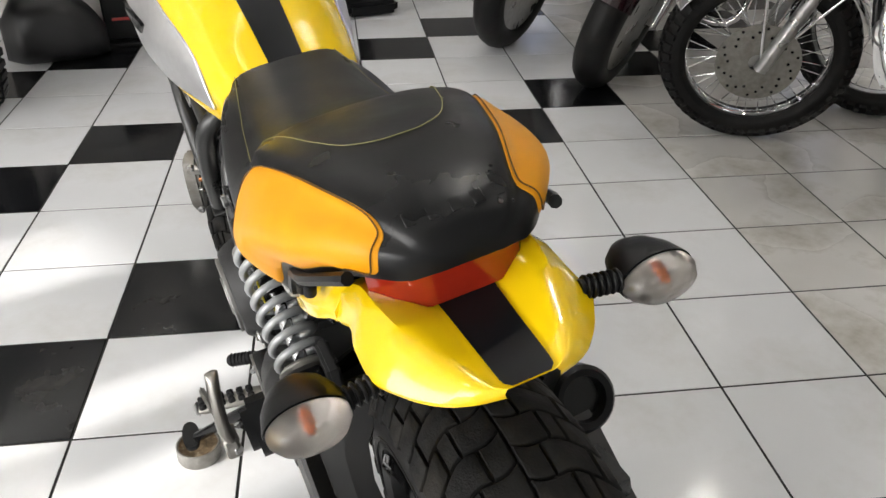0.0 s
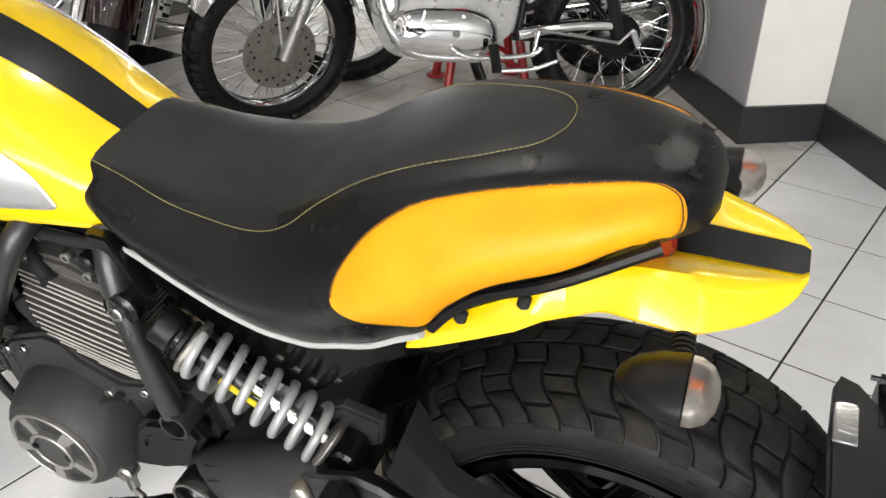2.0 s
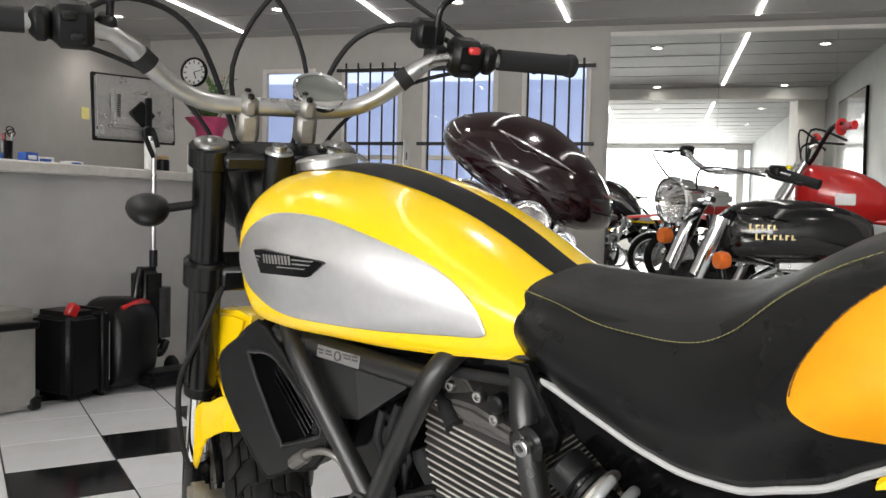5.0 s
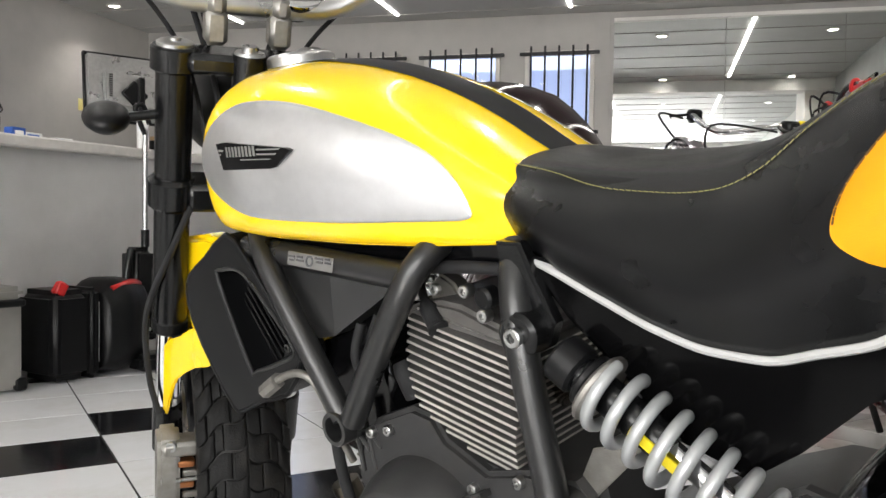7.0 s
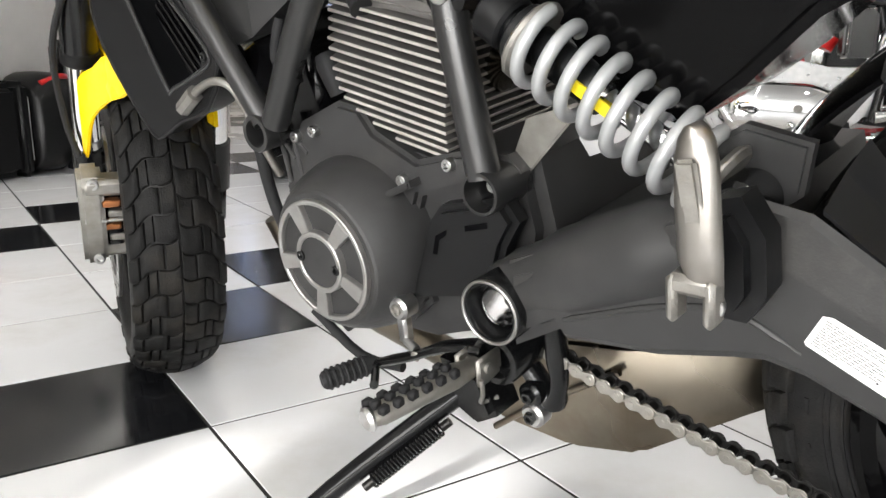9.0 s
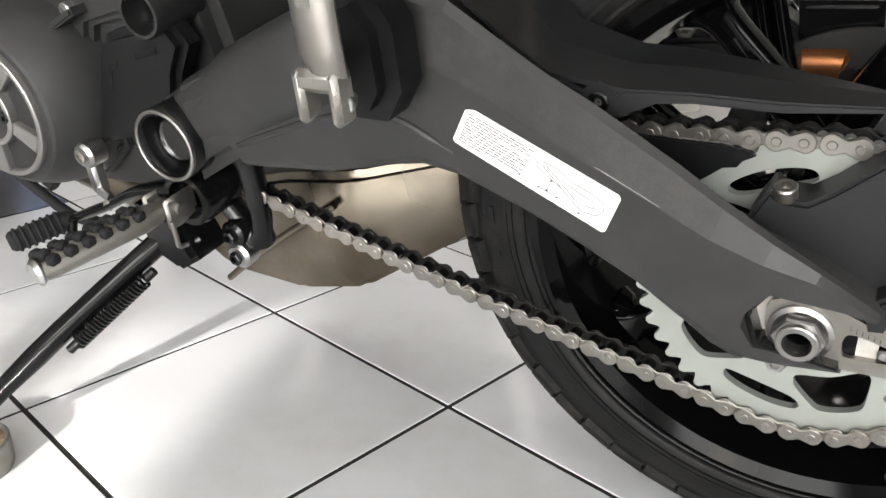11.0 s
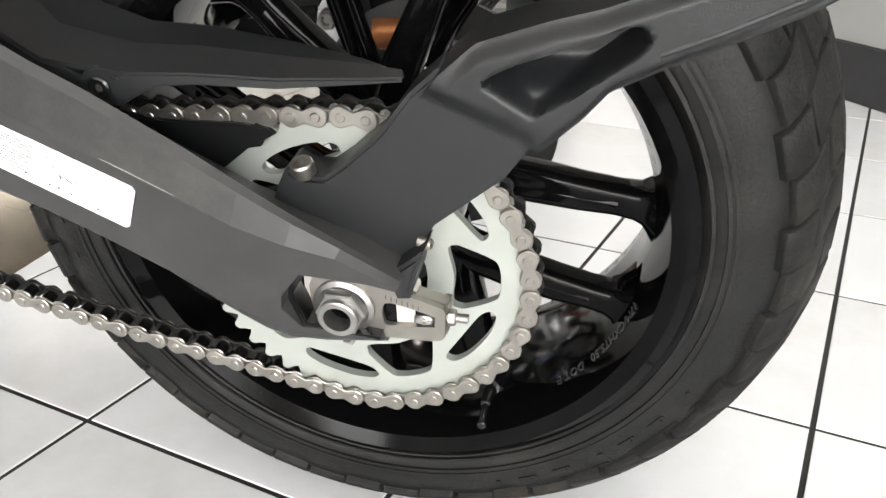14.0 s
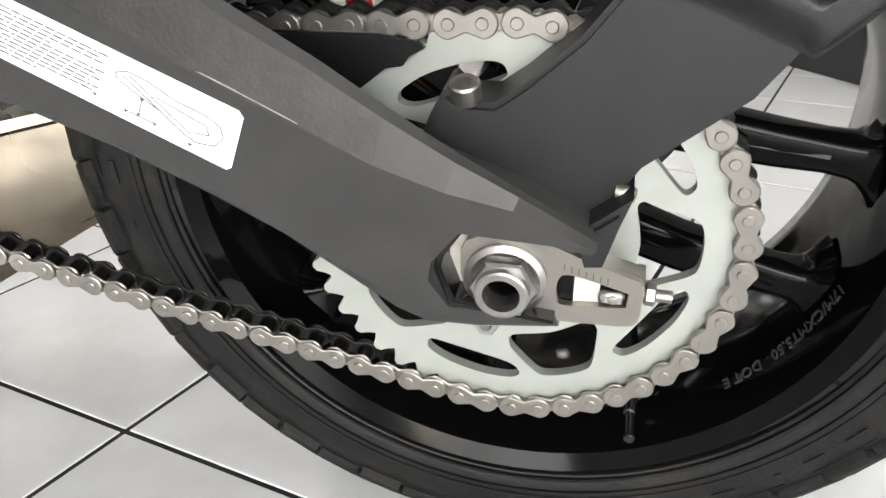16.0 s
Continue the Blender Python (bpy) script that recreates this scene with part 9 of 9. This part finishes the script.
part("front_panel", bm, STEEL_SHEET, counter, "brushed steel front sheet")
part("top", box(bmesh.new(), (-0.05, 0.22, 1.005), (3.16, 0.62, 0.05), None, 0.008), COUNTER_TOP, counter, "pale counter top")
part("body", box(bmesh.new(), (-0.05, 0.32, 0.48), (3.0, 0.36, 0.95), None, 0.005), WALL_GREY, counter)


def on_counter(name, x, y, label, category, group=""):
    return thing(name, CM @ Matrix.Translation((x, y, 1.03)), label, category, group)


BLUE = material("blue_card", (0.03, 0.10, 0.40), 0.5)
PAPER = material("paper_white", (0.75, 0.75, 0.74), 0.6)
MON = on_counter("monitor", 0.42, 0.28, "silver flat monitor seen from behind on a black stand", "monitor")
MON.matrix_world = MON.matrix_world @ pose(0, 0, 0, 0, 0, -28)
part("back_shell", box(bmesh.new(), (0, 0, 0.34), (0.42, 0.035, 0.34), pose(0, 0, 0, -6, 0, 0), 0.01, 2), ALU, MON, "silver back shell")
part("screen_frame", box(bmesh.new(), (0, 0.012, 0.34), (0.445, 0.022, 0.365), pose(0, 0, 0, -6, 0, 0), 0.006), PLASTIC, MON, "black screen frame")
part("bulge", box(bmesh.new(), (0, -0.03, 0.33), (0.27, 0.04, 0.20), pose(0, 0, 0, -6, 0, 0), 0.018, 2), ALU, MON)
bm = bmesh.new()
for k in range(14):
    box(bm, (-0.10, -0.053, 0.26 + 0.011 * k), (0.018, 0.004, 0.005), None, 0)
part("vents", bm, BLACK_METAL, MON)
part("neck", box(bmesh.new(), (0.05, -0.07, 0.20), (0.035, 0.03, 0.40), None, 0.006), PLASTIC, MON)
part("mount", box(bmesh.new(), (0.02, -0.06, 0.31), (0.11, 0.02, 0.10), pose(0, 0, 0, 0, 45, 0), 0.01), PLASTIC, MON)
part("base", disc(bmesh.new(), (0.03, -0.05, 0), (0.03, -0.05, 0.015), 0.12, 28, 0.005), PLASTIC, MON)
cup = on_counter("pen_cup", -0.42, 0.25, "grey mesh pen cup with scissors and pens", "pen cup")
part("cup", revolve(bmesh.new(), [(0, 0), (0.035, 0), (0.037, 0.10), (0.033, 0.10), (0.031, 0.006), (0, 0.006)], None, 20), BLACK_METAL, cup)
for k in range(4):
    part("pen", sweep(bmesh.new(), [(0.012 * (k - 1.5), 0.01 * (-1) ** k, 0.01), (0.018 * (k - 1.5), 0.018 * (-1) ** k, 0.135)], 0.004, 8), (BLUE, PLASTIC, RED_PAINT, ALU)[k], cup)
sc = [Vector((0.02 * math.cos(2 * math.pi * k / 14) + 0.03, 0, 0.15 + 0.016 * math.sin(2 * math.pi * k / 14))) for k in range(14)]
part("scissors", sweep(sweep(bmesh.new(), sc, 0.003, 6, closed=True), [p + Vector((0.012, 0.006, -0.012)) for p in sc], 0.003, 6, closed=True), PLASTIC, cup)
for name, x, y, s, mat, lab in (("flat_box", -0.62, 0.16, (0.16, 0.10, 0.035), BLUE, "flat blue printed card box"), ("white_box", -0.90, 0.24, (0.10, 0.08, 0.12), PAPER, "small plain white carton"),
                                ("card_stack", -0.36, 0.10, (0.10, 0.07, 0.03), PAPER, "stack of pale leaflets"), ("blue_box", -0.44, 0.08, (0.07, 0.05, 0.045), BLUE, "small blue printed card box"),
                                ("small_box", -0.20, 0.08, (0.09, 0.06, 0.02), PAPER, "pale flat packet on the counter")):
    ob = on_counter(name, x, y, lab, "box")
    part("carton", box(bmesh.new(), (0, 0, s[2] / 2), s, None, 0.003), mat, ob)
    part("printed_panel", box(bmesh.new(), (0, -s[1] / 2 - 0.001, s[2] / 2), (s[0] * 0.6, 0.002, s[2] * 0.4), None, 0), LABEL_WHITE if mat is BLUE else BLUE, ob)
pot = on_counter("red_pot", -0.74, 0.18, "small red tub on the counter", "tub")
part("tub", disc(bmesh.new(), (0, 0, 0), (0, 0, 0.06), 0.014, 14, 0.003), RED_PAINT, pot)
can = on_counter("spray_can", 0.34, 0.10, "white and blue aerosol can", "can")
part("body", disc(bmesh.new(), (0, 0, 0), (0, 0, 0.16), 0.030, 20, 0.004), PAPER, can)
part("cap", disc(bmesh.new(), (0, 0, 0.161), (0, 0, 0.185), 0.016, 16, 0.004), ALU, can)
jar = on_counter("jar", 0.46, 0.12, "dark jar with a tan lid", "jar")
part("body", disc(bmesh.new(), (0, 0, 0), (0, 0, 0.07), 0.035, 20, 0.004), PLASTIC, jar)
part("lid", disc(bmesh.new(), (0, 0, 0.071), (0, 0, 0.09), 0.033, 20, 0.003), material("tan_lid", (0.45, 0.30, 0.16), 0.5), jar)

# flowers in a pink wrapped pot
LEAF = material("leaf_green", (0.06, 0.13, 0.03), 0.5, vary=0.3)
PETAL = material("petals", (0.70, 0.60, 0.45), 0.6, vary=0.3)
PINK = material("pink_wrap", (0.42, 0.05, 0.14), 0.4, vary=0.2)
carton = on_counter("white_carton", 1.08, 0.30, "white carton standing on the counter", "box")
part("carton", box(bmesh.new(), (0, 0, 0.10), (0.22, 0.16, 0.20), None, 0.004), PAPER, carton)
part("printed_panel", box(bmesh.new(), (-0.02, -0.081, 0.14), (0.08, 0.002, 0.02), None, 0), RED_LENS, carton)
fl = on_counter("flower_pot", 1.08, 0.30, "potted flowers with dark pink wrapping paper", "plant")
fl.matrix_world = fl.matrix_world @ Matrix.Translation((0, 0, 0.20))
part("wrap", revolve(bmesh.new(), [(0, 0), (0.07, 0), (0.09, 0.10), (0.15, 0.16), (0.13, 0.165), (0.08, 0.11), (0, 0.10)], None, 18), PINK, fl)
random.seed(4)
bm, bm2, bm3 = bmesh.new(), bmesh.new(), bmesh.new()
for k in range(26):
    a, r, h = random.uniform(0, 6.28), random.uniform(0.02, 0.15), random.uniform(0.20, 0.46)
    tip = Vector((r * math.cos(a), r * math.sin(a), h))
    sweep(bm, [(0.02 * math.cos(a), 0.02 * math.sin(a), 0.10), tip], 0.003, 5)
    for q in range(3):
        c = Vector((0, 0, 0.12)).lerp(tip, 0.4 + 0.2 * q)
        d = Vector((random.uniform(-1, 1), random.uniform(-1, 1), random.uniform(0, 0.8))).normalized()
        n = d.cross(Vector((0.3, 0.2, 1))).normalized()
        vs = [bm2.verts.new(c + d * u * 0.09 + n * w) for u, w in ((0, 0), (0.4, 0.018), (1, 0), (0.4, -0.018))]
        bm2.faces.new(vs)
    if k % 2:
        for q in range(6):
            b = q * 1.047
            vs = [bm3.verts.new(tip + Vector((u * 0.035 * math.cos(b + w), u * 0.035 * math.sin(b + w), 0.012 * u))) for u, w in ((0, 0), (0.8, 0.4), (1, 0), (0.8, -0.4))]
            bm3.faces.new(vs)
part("stems", bm, LEAF, fl)
part("leaves", bm2, LEAF, fl)
part("blossom", bm3, PETAL, fl)

# clock and note on the walls
clock = thing("wall_clock", ROOM_TURN @ Matrix.Translation((FAR - 0.001, 3.73, 2.11)) @ pose(0, 0, 0, 0, -90, 0), "round black-rimmed wall clock with a white face", "clock")
part("rim", revolve(bmesh.new(), [(0.120, 0.0), (0.138, 0.0), (0.140, 0.02), (0.132, 0.035), (0.120, 0.03)], None, 40, closed=True), PLASTIC, clock)
part("face", revolve(bmesh.new(), [(0, 0.0), (0.121, 0.0), (0.121, 0.012), (0, 0.012)], None, 40), PAPER, clock)
for k in range(12):
    a = math.pi / 6 * k
    part("hour_mark", box(bmesh.new(), (0.098 * math.cos(a), 0.098 * math.sin(a), 0.0135), (0.026, 0.010, 0.002), pose(0, 0, 0, 0, 0, math.degrees(a)), 0), PLASTIC, clock)
for ang, ln, wd in ((200, 0.065, 0.008), (-75, 0.095, 0.005)):
    a = radians(ang)
    part("clock_hand", box(bmesh.new(), (ln / 2 * math.cos(a), ln / 2 * math.sin(a), 0.017), (ln, wd, 0.002), pose(0, 0, 0, 0, 0, ang), 0), PLASTIC, clock)
note = thing("paper_note", ROOM_TURN @ Matrix.Translation((5.4, LEFT - 0.004, 1.62)), "small yellow paper note on the wall", "note")
part("sheet", box(bmesh.new(), (0, 0, 0), (0.10, 0.003, 0.10), None, 0), material("note_yellow", (0.75, 0.68, 0.25), 0.7), note)

# framed picture on the side wall
POSTER = material("poster_dark", (0.10, 0.11, 0.12), 0.12, vary=0.6, scale=3.0, coat=0.8)
POSTER_SNOW = material("poster_pale", (0.55, 0.62, 0.68), 0.12, vary=0.3, scale=14, coat=0.8)
pic = thing("framed_picture", ROOM_TURN @ Matrix.Translation((4.15, RIGHT, 1.62)), "large framed glossy winter picture with dark trees", "picture")
part("frame", box(bmesh.new(), (0, 0.014, 0), (1.26, 0.028, 1.02), None, 0.004), BLACK_METAL, pic)
part("print", box(bmesh.new(), (0, 0.0295, 0.10), (1.22, 0.003, 0.78), None, 0), POSTER, pic)
part("print_foot", box(bmesh.new(), (0, 0.0295, -0.39), (1.22, 0.003, 0.195), None, 0), POSTER_SNOW, pic)

# two-tone paint below the dado line
DADO = material("dado_grey", (0.36, 0.36, 0.37), 0.5, vary=0.04, scale=6, bump=0.05, bump_scale=80)
bm = slab(2.622, FAR - 0.04, RIGHT, RIGHT + 0.003, 0.141, 0.89)
box(bm, (2.30, -2.1385, 0.515), (0.646, 0.003, 0.75), bevel=0)
structure("dado_paint", bm, DADO, "grey painted lower band of wall and pillar", "wall paint", ROOM_TURN)

# cases and bag on the floor by the counter
SHEET_ALU = material("case_aluminium", (0.50, 0.49, 0.46), 0.35, 0.9, vary=0.08, scale=12, rough_vary=0.3)
case1 = thing("aluminium_case", Matrix.Translation((-0.07, 2.86, 0)) @ pose(0, 0, 0, 0, 0, 24), "silver aluminium pannier case with black corners", "case")
part("shell", box(bmesh.new(), (0, 0, 0.19), (0.40, 0.24, 0.36), None, 0.02, 2), SHEET_ALU, case1)
part("lid", box(bmesh.new(), (0, 0, 0.395), (0.41, 0.25, 0.05), None, 0.02, 2), SHEET_ALU, case1)
part("band", box(bmesh.new(), (0, 0, 0.355), (0.415, 0.255, 0.03), None, 0.006), PLASTIC, case1)
for x in (0.19, -0.19):
    part("corner", box(bmesh.new(), (x, -0.112, 0.03), (0.05, 0.03, 0.05), None, 0.008), PLASTIC, case1)
part("handle", sweep(bmesh.new(), [(-0.06, 0, 0.42), (-0.05, 0, 0.455), (0.05, 0, 0.455), (0.06, 0, 0.42)], 0.010, 10, 4), PLASTIC, case1)
case2 = thing("black_case", Matrix.Translation((0.28, 3.05, 0)) @ pose(0, 0, 0, 0, 0, 30), "black hard pannier case with a red handle", "case")
part("shell", box(bmesh.new(), (0, 0, 0.20), (0.19, 0.30, 0.38), None, 0.035, 3), PLASTIC, case2)
part("lid", box(bmesh.new(), (0.105, 0, 0.20), (0.06, 0.31, 0.39), None, 0.03, 3), PLASTIC, case2)
part("latch", box(bmesh.new(), (-0.03, -0.10, 0.395), (0.05, 0.04, 0.06), pose(0, 0, 0, 0, 30, 0), 0.008), RED_PAINT, case2, "red latch handle")
part("reflector_strip", box(bmesh.new(), (0.138, -0.12, 0.20), (0.004, 0.018, 0.26), None, 0), LABEL_WHITE, case2)
bag = thing("motorcycle_bag", Matrix.Translation((0.50, 3.14, 0)) @ pose(0, 0, 0, 0, 0, 40), "black soft pannier bag with red lining", "bag")
part("shell", body_loft([(-0.10, 0.20, 0.13, 0.17), (0.0, 0.22, 0.17, 0.21), (0.12, 0.22, 0.15, 0.20), (0.20, 0.20, 0.08, 0.14)], k=3.2), PLASTIC, bag, "", 70)
part("zip", sweep(bmesh.new(), [(-0.06, -0.10, 0.385), (0.05, -0.12, 0.41), (0.16, -0.08, 0.37), (0.205, -0.04, 0.28)], 0.012, 8, 5), RED_PAINT, bag, "red edging")

# upright vacuum cleaner
vac = thing("vacuum_cleaner", Matrix.Translation((0.69, 3.20, 0)) @ pose(0, 0, 0, 0, 0, 20), "grey and black upright vacuum cleaner", "vacuum cleaner")
part("pole", sweep(bmesh.new(), [(0, 0, 0.60), (0, 0, 1.10)], 0.012, 12), ALU, vac)
part("collar", sweep(bmesh.new(), [(0, 0, 0.56), (0, 0, 0.64)], 0.019, 12), PLASTIC, vac)
part("handle", sweep(bmesh.new(), [(0, 0, 1.08), (-0.03, 0, 1.14), (-0.05, 0, 1.20), (-0.01, 0, 1.21), (0.02, 0, 1.13)], 0.012, 10, 5), PLASTIC, vac)
part("dust_cylinder", sweep(bmesh.new(), [(0.03, 0, 0.22), (0.03, 0, 0.46)], 0.055, 20), ENGINE_GREY, vac)
part("motor_body", box(bmesh.new(), (-0.03, 0.01, 0.36), (0.12, 0.13, 0.40), None, 0.03, 3), BLACK_METAL, vac)
part("floor_head", box(bmesh.new(), (0.02, -0.10, 0.045), (0.28, 0.16, 0.07), None, 0.02, 2), PLASTIC, vac)
for x in (-0.10, 0.12):
    part("wheel", disc(bmesh.new(), (x, 0.05, 0.055), (x + 0.03, 0.05, 0.055), 0.055, 20, 0.008), GRIP, vac)
part("hose", sweep(bmesh.new(), [(-0.08, -0.02, 0.55), (-0.11, -0.03, 0.40), (-0.09, -0.04, 0.22), (0.0, -0.05, 0.15), (0.05, -0.03, 0.20)], 0.020, 12, 6), BLACK_METAL, vac)

# dark luggage beside the off-road motorcycle
lug = thing("luggage_case", Matrix.Translation((-0.40, 2.80, 0)) @ pose(0, 0, 0, 0, 0, 12), "dark hard luggage case with a red line", "case")
part("shell", box(bmesh.new(), (0, 0, 0.24), (0.26, 0.30, 0.46), None, 0.03, 3), PLASTIC, lug)
part("red_line", box(bmesh.new(), (0.0, -0.152, 0.13), (0.14, 0.004, 0.012), None, 0), RED_PAINT, lug)
part("foot_rail", box(bmesh.new(), (0, -0.02, 0.01), (0.28, 0.30, 0.02), None, 0.004), BLACK_METAL, lug)
soft = thing("soft_bag", Matrix.Translation((-0.66, 2.50, 0)) @ pose(0, 0, 0, 0, 0, 20), "dark slumped soft bag on the floor", "bag")
part("shell", body_loft([(-0.20, 0.10, 0.05, 0.08), (-0.12, 0.14, 0.13, 0.14), (0.04, 0.15, 0.15, 0.15), (0.16, 0.11, 0.12, 0.11), (0.22, 0.07, 0.04, 0.06)], k=2.8), VINYL, soft, "", 70)

# ---- tiled floor ----
T = 1 / 3
bm = bmesh.new()
box(bm, (0, 0, -0.0515), (40, 40, 0.1), bevel=0)
floor = structure("floor", bm, GROUT, "white and black ceramic tiled showroom floor, some tiles stained", "floor")


def tile_mesh(mat):
    bm = bmesh.new()
    h, b = T / 2 - 0.0029, 0.0007
    loft(bm, [[(-h, -h, -0.006), (h, -h, -0.006), (h, h, -0.006), (-h, h, -0.006)],
              [(-h, -h, -b), (h, -h, -b), (h, h, -b), (-h, h, -b)],
              [(-h + b, -h + b, 0), (h - b, -h + b, 0), (h - b, h - b, 0), (-h + b, h - b, 0)]])
    me = finish(bm, 20)
    me.materials.append(mat)
    return me


white_tile, black_tile, stained_tile = tile_mesh(TILE_WHITE), tile_mesh(TILE_BLACK), tile_mesh(TILE_DIRTY)


def is_black(a, b):
    """Diagonal rows of black tiles, every fourth row, on one side of the room."""
    return a - b <= -1 and (a - b + 1) % 4 == 0


rest = {"white_tile": [], "black_tile": [], "stained_tile": []}
for a in range(-14, 18):
    for b in range(-14, 26):
        x, y = (a + 0.5) * T, (b + 0.5) * T
        p, q = (x + y) * 0.70711, (y - x) * 0.70711
        if not (BACK - 0.3 < p < FAR + 0.3 and RIGHT - 0.3 < q < LEFT + 0.3):
            continue
        kind = "black_tile" if is_black(a, b) else ("stained_tile" if a >= 5 and b >= -1 else "white_tile")
        if not (-4 <= a <= 12 and -6 <= b <= 11):
            rest[kind].append((a, b))
            continue
        ob = new("tile", {"black_tile": black_tile, "stained_tile": stained_tile, "white_tile": white_tile}[kind])
        ob.location = (x, y, 0)
        ob.rotation_euler = (0, 0, (a * 7 + b * 3) % 4 * math.pi / 2)
        ob.parent = floor
for kind, mat in (("black_tile", TILE_BLACK), ("stained_tile", TILE_DIRTY), ("white_tile", TILE_WHITE)):
    verts, faces = [], []
    h = T / 2 - 0.0029
    for a, b in rest[kind]:
        x, y, k = (a + 0.5) * T, (b + 0.5) * T, len(verts)
        verts += [(x + i * h, y + j * h, z) for z in (-0.006, 0.0) for i, j in ((-1, -1), (1, -1), (1, 1), (-1, 1))]
        faces += [(k + 4, k + 5, k + 6, k + 7)] + [(k + i, k + (i + 1) % 4, k + 4 + (i + 1) % 4, k + 4 + i) for i in range(4)]
    me = bpy.data.meshes.new("far_tiles")
    me.from_pydata(verts, [], faces)
    me.materials.append(mat)
    ob = new("far_tiles", me)
    ob.parent = floor
    tagged(ob, "", "", kind="stuff")
